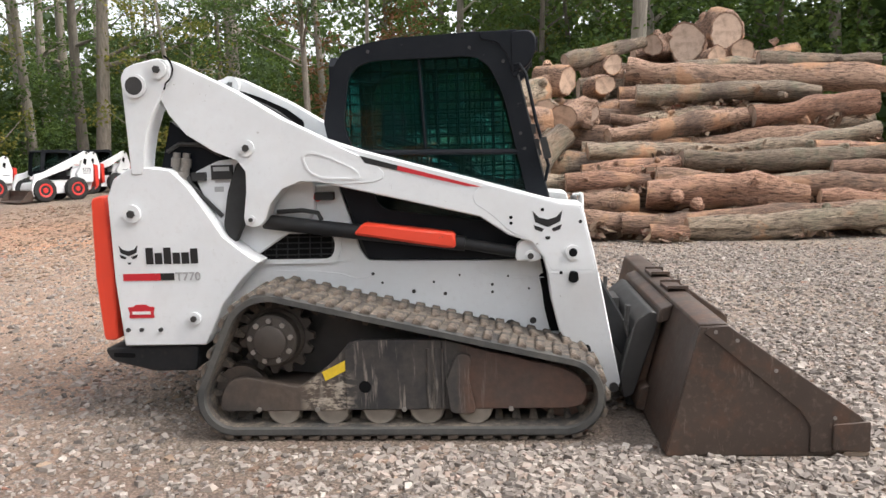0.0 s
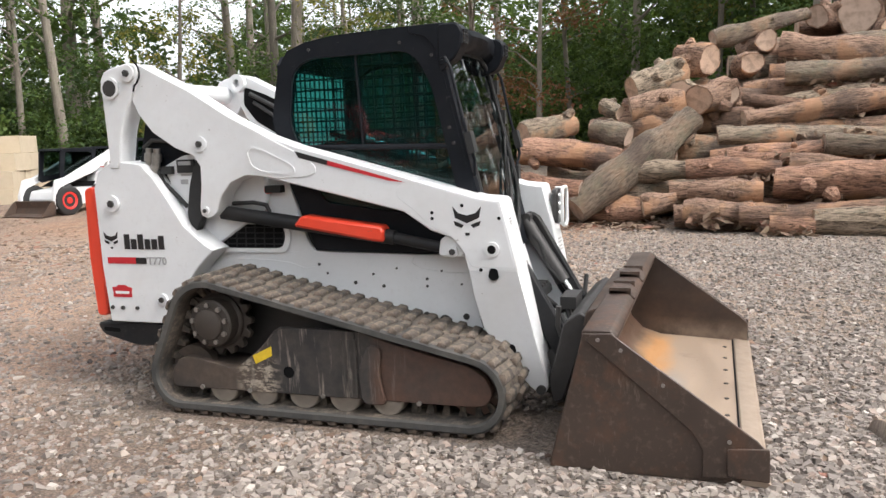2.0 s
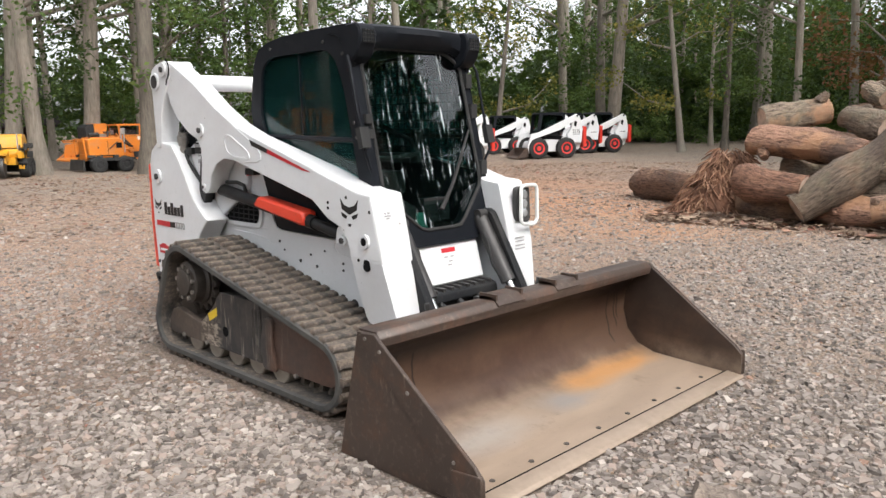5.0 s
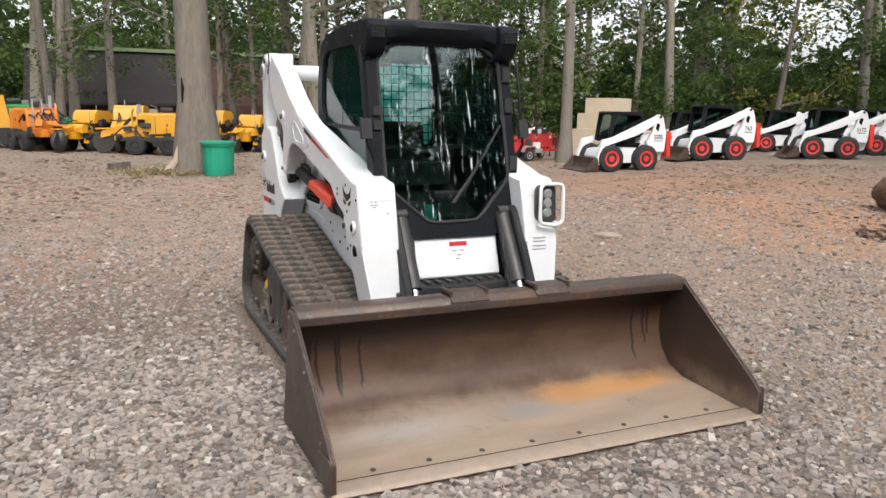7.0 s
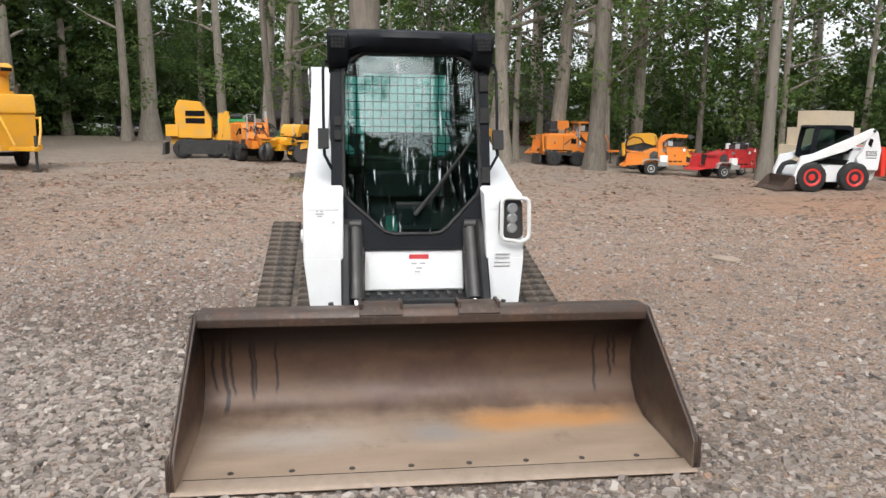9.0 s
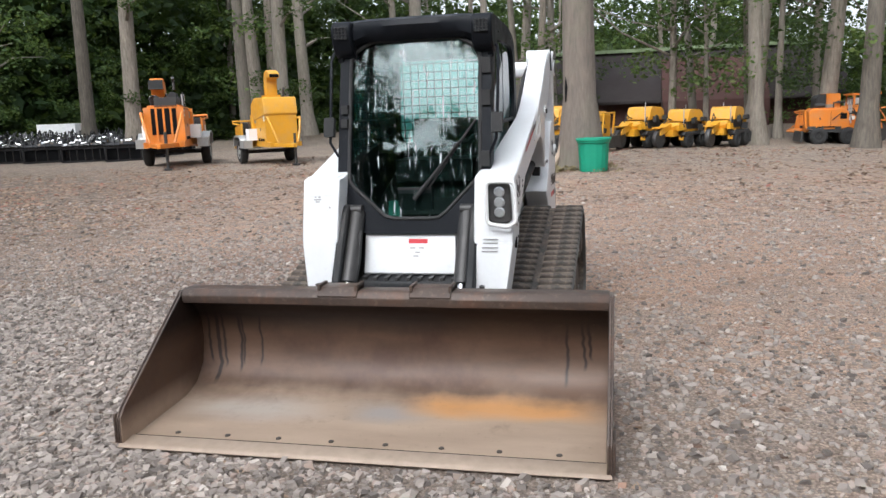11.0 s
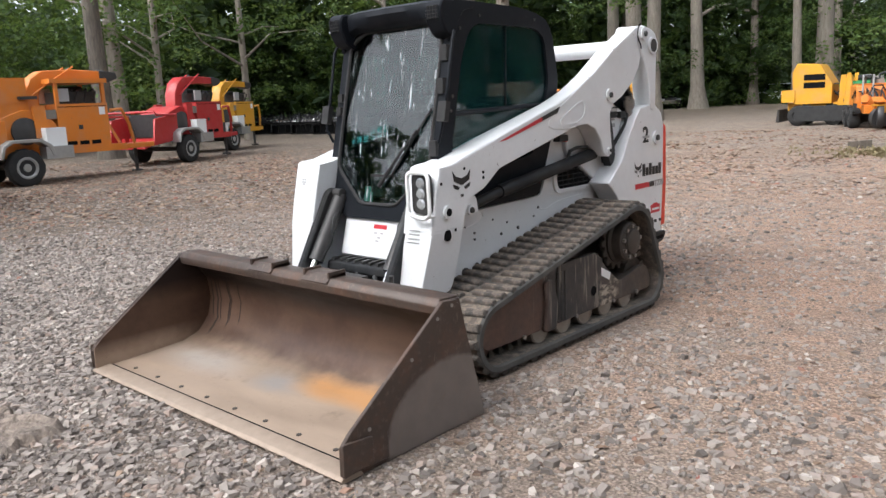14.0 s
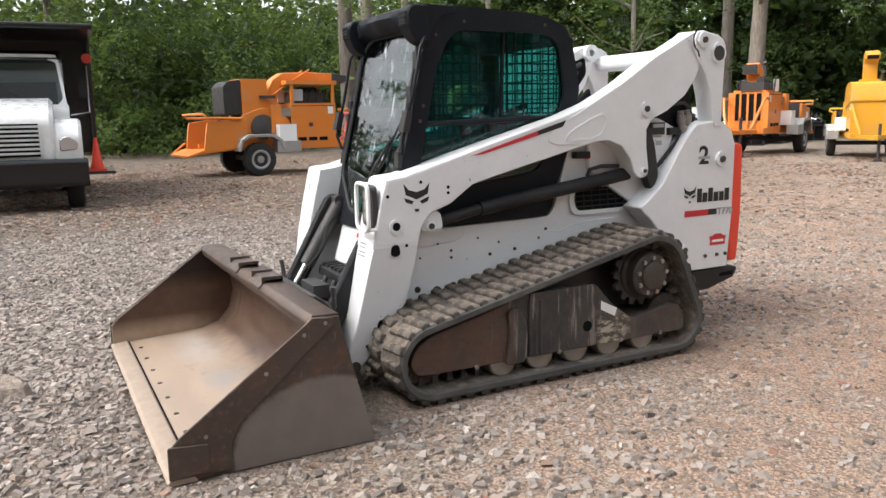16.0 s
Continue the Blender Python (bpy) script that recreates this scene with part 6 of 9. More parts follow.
for s in (-1, 1):
    y = BY + s * BW
    plate = [(1.120, 0.004), (1.270, 0.606), (1.392, 0.612), (1.420, 0.585), (1.960, 0.195), (2.005, 0.150), (2.008, 0.030), (1.95, 0.004)]
    sp = prism(bmesh.new(), plate, y, y - s * 0.014, 0.003)
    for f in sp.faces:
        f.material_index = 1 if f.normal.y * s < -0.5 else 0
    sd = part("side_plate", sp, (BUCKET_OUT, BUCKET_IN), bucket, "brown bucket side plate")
    dbl = [(1.285, 0.580), (1.305, 0.606), (1.392, 0.614), (1.425, 0.588), (1.965, 0.198), (2.008, 0.150), (2.010, 0.028), (1.755, 0.024), (1.757, 0.140), (1.715, 0.215), (1.34, 0.535)]
    part("side_doubler", prism(bmesh.new(), dbl, y + s * 0.010, y + s * 0.0005, 0.003), BUCKET_OUT, bucket, "welded side doubler plate")
    part("corner_plate", prism(bmesh.new(), rounded([(1.852, 0.040), (1.852, 0.158), (2.012, 0.172), (2.014, 0.030)], 0.008, 2), y + s * 0.022, y + s * 0.0105, 0.003), BUCKET_OUT, bucket)
    for x, z in ((1.335, 0.585), (1.43, 0.545), (1.60, 0.405), (1.86, 0.185), (1.92, 0.10)):
        part("plate_bolt", rod(bmesh.new(), (x, y + s * 0.010, z), (x, y + s * 0.014, z), 0.009, seg=8), BOLT, bucket)
for i in range(8):
    y = BY - 0.90 + i * 0.257
    part("edge_bolt", rod(bmesh.new(), (1.862, y, 0.030), (1.862, y, 0.037), 0.015, 0.012, seg=8), GREASY_STEEL, bucket)
# step plates on the lip
for y in (-0.215, 0.265):
    st = bmesh.new()
    prism(st, [(1.285, 0.618), (1.282, 0.642), (1.375, 0.640), (1.418, 0.600), (1.405, 0.590), (1.368, 0.622)], y - 0.105, y + 0.105, 0.004)
    for s in (-1, 1):
        box(st, (1.34, y + s * 0.098, 0.628), (0.11, 0.014, 0.05), 0.003)
    part("lip_step", st, BUCKET_OUT, bucket, "small welded step on the lip")
for y in (-0.42, 0.46):
    part("back_rib", prism(bmesh.new(), [(1.118, 0.04), (1.085, 0.06), (1.215, 0.55), (1.258, 0.57)], y - 0.012, y + 0.012, 0.003), BUCKET_OUT, bucket)
part("back_channel", prism(bmesh.new(), rounded([(1.245, 0.515), (1.185, 0.50), (1.20, 0.575), (1.268, 0.60)], 0.01, 2), -0.55, 0.59, 0.004), BUCKET_OUT, bucket)
part("back_plate", prism(bmesh.new(), rounded([(1.12, 0.03), (1.075, 0.045), (1.10, 0.15), (1.15, 0.17)], 0.01, 2), -0.55, 0.59, 0.004), BUCKET_OUT, bucket)

# decals --------------------------------------------------------------------


def on_side(x, z, y, s):
    """A frame on a side face: local x runs along the writing, y up, z outward."""
    return Matrix.Translation((x, s * y, z)) @ (pose(0, 0, 0, 90, 0, 0) if s < 0 else pose(0, 0, 0, 90, 0, 180))


def flat_shape(pts_list, d=0.0015):
    bm = bmesh.new()
    for pts in pts_list:
        prism(bm, pts, 0, d, axis="z")
    return bm


EMBLEM = [[(-0.5, 0.5), (-0.30, 0.28), (0.0, 0.20), (0.30, 0.28), (0.5, 0.5), (0.42, 0.12), (0.15, 0.0), (0.0, -0.06), (-0.15, 0.0), (-0.42, 0.12)],
       [(-0.48, 0.02), (-0.30, -0.04), (-0.12, -0.12), (-0.20, -0.22), (-0.42, -0.14)], [(0.48, 0.02), (0.30, -0.04), (0.12, -0.12), (0.20, -0.22), (0.42, -0.14)],
       [(-0.09, -0.38), (0.09, -0.38), (0.06, -0.48), (-0.06, -0.48)]]


def emblem(parent, x, z, y, s, size):
    part("emblem", flat_shape([[(a * size, b * size) for a, b in poly] for poly in EMBLEM]), INK, parent, "black emblem of plain pointed shapes", m=on_side(x, z, y, s))


uprights = [o for o in loader.children if o.name.startswith("rear_upright")]
arms = [o for o in loader.children if o.name.startswith("lift_arm")]
for s, up, arm in zip((-1, 1), uprights, arms):
    emblem(arm, 0.625, 1.030, 0.6068, s, 0.150)
    if s < 0:
        cx, wx, mx, bx = -1.580, -1.345, -1.415, -1.535
    else:
        cx, wx, mx, bx = -1.285, -1.490, -1.450, -1.545
    emblem(up, cx, 0.925, 0.6235, s, 0.105)
    # wordmark as plain bars
    w = 0.040
    word = [[(-0.142 + i * 0.0485, 0), (-0.142 + i * 0.0485 + w, 0), (-0.142 + i * 0.0485 + w, h), (-0.142 + i * 0.0485, h)] for i, h in enumerate((0.088, 0.060, 0.088, 0.060, 0.060, 0.080))]
    for bar in word:
        part("wordmark_bar", flat_shape([bar]), INK, up, m=on_side(wx, 0.873, 0.6235, s))
    for k, mt in ((0, DECAL_RED), (1, INK)):
        x0, x1 = (-0.205, 0.0) if k == 0 else (0.0, 0.075)
        part("model_bar", flat_shape([[(x0, -0.019), (x1, -0.019), (x1, 0.019), (x0, 0.019)]]), mt, up, m=on_side(mx, 0.805, 0.6235, s))
    letters("T770", 0.062, on_side(mx - s * 0.150, 0.803, 0.6245, s), DECAL_GREY, up, "model_number", 1.05)
    part("badge", flat_shape([rounded([(-0.075, 0.030), (-0.04, 0.034), (-0.03, 0.045), (0.03, 0.045), (0.04, 0.034), (0.075, 0.030), (0.065, 0.0), (0.07, -0.028), (-0.07, -0.028), (-0.065, 0.0)], 0.006, 2)]), DECAL_RED, up, "red badge decal", m=on_side(bx, 0.612, 0.6235, s))
    part("badge_bar", flat_shape([[(-0.05, -0.008), (0.05, -0.008), (0.05, 0.008), (-0.05, 0.008)]]), DECAL_WHITE, up, m=on_side(bx, 0.612, 0.6252, s))
letters("2", 0.16, on_side(-1.395, 1.165, 0.6235, 1), INK, uprights[1], "speed_numeral", 1.1)
part("numeral_bar", flat_shape([[(-0.05, -0.012), (0.05, -0.012), (0.05, 0.004), (-0.05, 0.004)]]), DECAL_GREY, uprights[1], m=on_side(-1.395, 1.160, 0.6255, 1))


# ---------------------------------------------------------------- woods


def leaf_cloud(centres, count, spread, size, seed, droop=0.0):
    """Small rhombic leaves in clumps round the centres."""
    g = np.random.default_rng(seed)
    c = np.repeat(np.asarray(centres, float), count, 0)
    n = len(c)
    d = g.normal(0, 1, (n, 3))
    d *= (g.random(n) ** 0.5 / np.linalg.norm(d, axis=1))[:, None]
    sp = np.repeat(np.asarray(spread, float), count) if np.ndim(spread) else np.full(n, spread)
    p = c + d * sp[:, None] * np.array([1.0, 1.0, 0.62])
    s = g.uniform(size[0], size[1], n)[:, None]
    u = g.normal(0, 1, (n, 3))
    u[:, 2] *= 0.55
    u /= np.linalg.norm(u, axis=1)[:, None]
    w = np.cross(u, g.normal(0, 1, (n, 3)) * np.array([1, 1, 0.6]) + np.array([0, 0, 0.7]))
    w /= np.linalg.norm(w, axis=1)[:, None] + 1e-9
    v = np.stack([p - u * s, p + w * s * 0.55, p + u * s, p - w * s * 0.55], 1)
    v[:, 2, 2] -= s[:, 0] * 0.25
    return v.reshape(-1, 3), (np.arange(n)[:, None] * 4 + np.arange(4)[None, :])


def make_tree(seed, r, h, lean, bare, leaf, trunk_mat_):
    """A tapered trunk with root flare and limbs, and a crown of many small leaves above the bare height."""
    g = random.Random(seed)
    bm = bmesh.new()
    pts, rs = [], []
    bx, by = g.uniform(-lean, lean), g.uniform(-lean, lean)
    for i in range(11):
        t = i / 10
        flare = 1 + 0.55 * math.exp(-t * 40)
        pts.append((bx * t + 0.12 * math.sin(3 * t + seed), by * t + 0.12 * math.sin(4 * t + 2 * seed), -0.15 + h * t ** 1.15))
        rs.append(r * flare * (1 - 0.72 * t))
    sweep(bm, pts, rs, 10)
    tips = []
    for k in range(11):
        t = g.uniform(bare / h, 0.95)
        i = int(t * 10)
        f = t * 10 - i
        a = Vector(pts[i]).lerp(Vector(pts[i + 1]), f)
        ang, out = g.uniform(0, 6.283), g.uniform(1.6, 4.2) * (1.15 - t * 0.5)
        q = a + Vector((math.cos(ang) * out * 0.5, math.sin(ang) * out * 0.5, out * g.uniform(0.1, 0.4)))
        e = a + Vector((math.cos(ang + 0.2) * out, math.sin(ang + 0.2) * out, out * g.uniform(0.15, 0.6)))
        sweep(bm, [a, q, e], [rs[i] * 0.42, rs[i] * 0.25, 0.012], 6)
        tips += [q, e, e + Vector((g.uniform(-1, 1), g.uniform(-1, 1), g.uniform(-0.4, 0.9)))]
    for k in range(12):
        t = g.uniform(0.55, 1.0)
        i = min(9, int(t * 10))
        tips.append(Vector(pts[i]) + Vector((g.uniform(-2.2, 2.2), g.uniform(-2.2, 2.2), g.uniform(-0.5, 2))))
    # a few sprays low on the stem
    for k in range(5 if bare < 12 else 0):
        z = g.uniform(2.0, bare)
        tips.append(Vector((bx * z / h + g.uniform(-1.5, 1.5), by * z / h + g.uniform(-1.5, 1.5), z)))
    tree = thing("tree", pose(0, 0, -80))
    part("trunk", bm, trunk_mat_, tree)
    lv, lf = leaf_cloud([tuple(p) for p in tips], 64, [g.uniform(0.55, 1.25) for _ in tips], (0.055, 0.125), seed)
    crown = new("crown", mesh_from("crown", lv, lf, [leaf]))
    crown.parent = tree
    return tree


KINDS = {}
for i, (nm, r, h, lean, bare, leaf, tm) in enumerate((("thin", 0.16, 15, 1.3, 4.0, LEAF, TRUNK), ("thin", 0.15, 13, 1.8, 3.0, LEAF, TRUNK_DARK), ("thin", 0.17, 16, 0.9, 5.0, LEAF_DARK, TRUNK),
                                                   ("mid", 0.28, 20, 0.9, 6.5, LEAF, TRUNK), ("mid", 0.27, 21, 1.3, 5.5, LEAF_DARK, TRUNK), ("mid", 0.29, 19, 0.5, 7.0, LEAF, TRUNK_DARK),
                                                   ("thick", 0.43, 24, 0.8, 8.0, LEAF, TRUNK), ("thick", 0.42, 23, 1.0, 7.0, LEAF_DARK, TRUNK),
                                                   ("bare", 0.40, 26, 0.9, 17.0, LEAF_DARK, TRUNK_DARK), ("bare", 0.38, 25, 1.2, 16.0, LEAF_DARK, TRUNK_DARK),
                                                   ("autumn", 0.17, 11, 1.0, 2.6, LEAF_AUTUMN, TRUNK_DARK), ("russet", 0.15, 11, 1.0, 3.2, LEAF_RED, TRUNK))):
    KINDS.setdefault(nm, []).append((make_tree(11 + i, r, h, lean, bare, leaf, tm), r))

WORDS = {"thin": "slender woodland tree with thin grey stem", "mid": "tall straight woodland tree with green crown", "thick": "large old tree with thick grey trunk", "bare": "tall old tree with a long bare stem", "autumn": "young tree with yellowing leaves", "russet": "small tree with russet leaves"}
PLANTED = []


def plant(kind, x, y, r, seed):
    g = random.Random(seed)
    src, base = KINDS[kind][seed % len(KINDS[kind])]
    k = max(0.6, min(1.6, r / base))
    t = copy_thing(src, pose(x, y, float(ground_height(x, y)), 0, 0, g.uniform(0, 360)) @ Matrix.Diagonal((k, k, 0.55 + 0.45 * k, 1)))
    tagged(t, WORDS[kind], "tree", "trees round the yard")
    PLANTED.append((x, y))


def stand(rows, seed):
    for i, (x, y, r) in enumerate(rows):
        plant("thin" if r < 0.22 else "mid" if r < 0.36 else "thick", x, y, r, seed + i * 7)


# north wood behind the logs and the parked skid steers
stand(((-18.4, 30.7, 0.35), (-19.7, 32.3, 0.30), (-23.3, 33.7, 0.29), (-12.4, 31.2, 0.16), (-6.9, 24.5, 0.15), (-1.4, 29.4, 0.22), (1.8, 25.4, 0.15), (2.4, 28.3, 0.24), (4.3, 19.1, 0.28), (7.7, 30.7, 0.23),
       (9.9, 23.9, 0.15), (13.1, 24.8, 0.14), (-15.6, 42.6, 0.55), (-15.2, 40.6, 0.17), (-8.8, 36.5, 0.24), (-4.7, 33.4, 0.16), (-15.9, 37.0, 0.13), (-32.2, 30.9, 0.50), (-31.0, 32.0, 0.35), (-27.0, 22.5, 0.17)), 100)
# west wood with the yellow machines
stand(((-30.0, 3.1, 0.18), (-33.7, 4.3, 0.21), (-29.7, 4.5, 0.12), (-31.3, 6.5, 0.30), (-44.0, -0.7, 0.27), (-34.5, 9.7, 0.18), (-23.4, 5.5, 0.27), (-25.9, 8.0, 0.32), (-21.7, 8.5, 0.31), (-28.0, 11.0, 0.16),
       (-29.3, 12.9, 0.28), (-34.7, 17.7, 0.19), (-33.7, 19.7, 0.21), (-30.7, 19.1, 0.22), (-18.6, 13.1, 0.22), (-28.2, 19.5, 0.17), (-27.7, 5.9, 0.31), (-27.6, 7.1, 0.15), (-34.8, 14.4, 0.24), (-29.7, 16.2, 0.17)), 300)
# south-west and south
stand(((-48.1, -12.6, 0.57), (-46.2, -13.4, 0.31), (-37.1, -3.4, 0.25), (-38.9, -2.6, 0.28), (-40.5, -4.3, 0.33), (-23.95, -18.25, 0.36), (-30.4, -16.4, 0.34), (-24.1, -25.9, 0.17), (-29.9, -3.3, 0.20), (-38.8, -20.1, 0.55), (-39.8, -19.4, 0.35),
       (-52.4, -22.4, 0.53), (-8.8, -23.9, 0.34), (-12.8, -27.6, 0.19),  (-11.5, -28.5, 0.35), (-31.7, -15.1, 0.40), (-18.8, -30.7, 0.21)), 500)

plant("bare", -27.6, -23.3, 0.34, 640)

# tall old trees to the east, out of view, added for the door reflection
for i, (x, y, r) in enumerate(((29.5, -3.0, 0.42), (31.0, 10.5, 0.5), (26.0, 16.0, 0.5), (35.0, -7.0, 0.45), (28.0, 4.0, 0.36), (30.0, -12.0, 0.40), (27.0, -15.5, 0.34), (24.5, -19.0, 0.42), (33.0, -16.5, 0.40), (31.0, 1.0, 0.30),
                               (33.5, 5.8, 0.34), (29.0, 13.2, 0.42), (26.5, -9.6, 0.30), (20.0, -25.0, 0.42), (17.5, -27.5, 0.34), (24.0, 21.0, 0.42), (19.0, 26.0, 0.42), (28.0, 18.5, 0.34), (25.0, -13.2, 0.44), (28.5, -17.6, 0.46), (22.0, -16.2, 0.36), (26.0, -21.5, 0.40))):
    plant("bare", x, y, r, 700 + i * 7)

# the great tree beside the green barrel
big = make_tree(77, 0.40, 25, 0.5, 10.0, LEAF, trunk_mat("furrowed_old_bark", (0.040, 0.031, 0.025), (0.175, 0.130, 0.105)))
big.matrix_basis = pose(-13.4, 0.19, 0.08, 0, 0, 40)
big.name = "large_tree"
tagged(big, "very thick old tree trunk standing beside a green barrel", "tree")
SPLIT_WOOD = plain("pale_split_wood", (0.33, 0.26, 0.20), 0.85, 0, 0.3, 8, 0.4)
for pts, rad in ((((-13.10, -0.15, 0.78), (-13.06, -0.24, 0.40), (-12.98, -0.40, 0.16), (-12.92, -0.56, 0.04)), (0.03, 0.07, 0.10, 0.07)), (((-12.99, 0.02, 1.25), (-12.98, 0.01, 0.75), (-12.94, 0.0, 0.22), (-12.88, -0.04, 0.05)), (0.012, 0.03, 0.045, 0.06))):
    part("root_flare", sweep(bmesh.new(), pts, list(rad), 9), SPLIT_WOOD, big, "pale root with split bark", m=big.matrix_basis.inverted())
crack = sweep(bmesh.new(), ((-13.03, -0.06, 2.15), (-13.01, -0.05, 1.9), (-13.02, -0.07, 1.6)), [0.012, 0.04, 0.015], 7)
part("bark_split", crack, DARK_VOID, big, "dark split in the bark", m=big.matrix_basis.inverted())

# edge of the wood by bearing: degrees and distance from the loader
EDGE = ((0, 40), (40, 42), (52, 36), (62, 22), (78, 21), (90, 25), (98, 32), (110, 44), (118, 42), (125, 37), (135, 33), (147, 33), (158, 35), (166, 42), (174, 60), (186, 62), (194, 60), (204, 60), (212, 50), (218, 44), (228, 42), (236, 46), (243, 38), (249, 32), (258, 27), (270, 26), (278, 44), (288, 62), (308, 62), (320, 44), (360, 40))


def edge(deg):
    for (a, r), (b, q) in zip(EDGE, EDGE[1:]):
        if a <= deg <= b:
            return r + (q - r) * (deg - a) / (b - a)
    return EDGE[0][1]


g = random.Random(5)
made = 0
while made < 64:
    deg = g.uniform(54, 278)
    if 229 < deg < 270:
        continue
    R = edge(deg) + 1.0 + 24 * g.random() ** 1.4
    x, y = R * math.cos(radians(deg)), R * math.sin(radians(deg))
    if all(math.hypot(x - a, y - b) > 1.6 for a, b in PLANTED):
        kind = g.choice(("thin", "thin", "mid", "mid", "mid", "thick"))
        size = {"thin": 0.16, "mid": 0.27, "thick": 0.4}[kind] * g.uniform(0.85, 1.2)
        if not 125 < deg < 132:
            plant(kind, x, y, size, made * 13 + 3)
        made += 1
for x, y, kind in ((-13.5, 29.0, "autumn"), (-5.2, 28.5, "russet"), (3.5, 27.0, "autumn"), (-21.5, 26.0, "autumn")):
    plant(kind, x, y, 0.16, int(x * 10) % 17)
for rows in KINDS.values():
    for src, _ in rows:
        for o in (*src.children, src):
            bpy.data.objects.remove(o)


def belt_of_leaves(name, count, per, depth, top, spread, size, mat, seed, label, low=0.0, skip=()):
    """Undergrowth and lower canopy along the edge of the wood."""
    g = np.random.default_rng(seed)
    cs = []
    while len(cs) < count:
        deg = g.uniform(0, 360)
        if any(a < deg < b and g.random() < p for a, b, p in skip):
            continue
        R = edge(deg) + depth[0] + (depth[1] - depth[0]) * g.random() ** 1.5
        patch = 0.5 + 0.5 * math.sin(deg * 0.31 + R * 0.4) * math.cos(deg * 0.12 - R * 0.21)
        z = low + top * max(1.0, R / 44) * (0.5 + 0.5 * patch) * g.random() ** 1.25
        if g.random() < 0.35 + 0.65 * patch:
            cs.append((R * math.cos(radians(deg)), R * math.sin(radians(deg)), z + 0.25))
    v, f = leaf_cloud(cs, per, g.uniform(spread[0], spread[1], len(cs)), size, seed)
    v[:, 2] = np.maximum(v[:, 2], 0.02)
    tagged(new(name, mesh_from(name, v, f, [mat])), label, "undergrowth", kind="stuff")


belt_of_leaves("undergrowth", 3500, 56, (0.5, 9), 6.0, (0.5, 1.15), (0.055, 0.125), LEAF, 21, "green bushes along the edge of the wood", skip=((172, 186, 0.5),))
# Inner and far belts: the wood's shade is put into the leaf colour.
belt_of_leaves("undergrowth", 2300, 46, (2, 14), 8.0, (0.7, 1.5), (0.085, 0.185), LEAF_DARK, 22, "bushes inside the wood in shade-darkened leaf colour", skip=((0, 50, 0.3), (310, 360, 0.3), (142, 166, 0.5)))
belt_of_leaves("canopy_leaves", 3000, 52, (1, 16), 11.0, (0.7, 1.5), (0.065, 0.15), LEAF, 23, "lower canopy of the wood", 4.0, ((125.5, 131.5, 0.95), (112, 140, 0.60), (140, 168, 0.92), (235, 300, 0.35), (0, 42, 0.25), (325, 360, 0.25)))
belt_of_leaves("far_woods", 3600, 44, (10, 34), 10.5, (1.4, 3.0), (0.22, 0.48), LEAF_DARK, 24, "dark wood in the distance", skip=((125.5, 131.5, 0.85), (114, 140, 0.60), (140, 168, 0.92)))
belt_of_leaves("far_woods", 1500, 36, (6, 26), 4.5, (1.2, 2.6), (0.30, 0.60), LEAF_DARK, 25, "low far leaves coloured dark for shade under the trees", skip=((142, 166, 0.5),))
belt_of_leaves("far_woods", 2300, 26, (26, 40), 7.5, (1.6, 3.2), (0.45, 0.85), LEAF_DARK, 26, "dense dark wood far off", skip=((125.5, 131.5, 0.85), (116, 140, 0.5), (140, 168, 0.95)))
# out of view: dark eastern crowns added for the door glass to reflect
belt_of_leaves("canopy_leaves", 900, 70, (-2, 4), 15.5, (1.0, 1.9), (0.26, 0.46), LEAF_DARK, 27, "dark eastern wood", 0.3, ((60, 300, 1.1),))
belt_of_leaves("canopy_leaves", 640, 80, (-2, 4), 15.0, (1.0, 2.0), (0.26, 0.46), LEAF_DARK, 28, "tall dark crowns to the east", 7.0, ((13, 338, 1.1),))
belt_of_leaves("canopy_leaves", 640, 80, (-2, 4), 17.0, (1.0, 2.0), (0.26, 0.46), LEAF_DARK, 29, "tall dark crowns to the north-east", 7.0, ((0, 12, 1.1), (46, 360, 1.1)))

belt_of_leaves("far_woods", 620, 60, (3, 13), 17.0, (1.2, 2.4), (0.28, 0.55), LEAF_DARK, 30, "dense south-west wood, shade put into its leaf colour", 0.3, ((0, 194, 1.1), (244, 360, 1.1)))

# grass at the foot of the great tree
DRY_GRASS = plain("dry_grass", (0.20, 0.165, 0.085), 0.8, 0, 0.3, 9)
g = np.random.default_rng(8)
cs = np.stack([-13.1 + g.normal(0, 0.5, 150), -0.35 + g.normal(0, 0.62, 150), np.full(150, 0.12)], -1)
v, f = leaf_cloud(cs, 18, 0.17, (0.015, 0.05), 9)
v[:, 2] = np.maximum(v[:, 2], 0.06)
tagged(new("grass", mesh_from("grass", v, f, [DRY_GRASS])), "sparse dry grass at the foot of the great tree", "grass", kind="stuff")

# ---------------------------------------------------------------- log pile


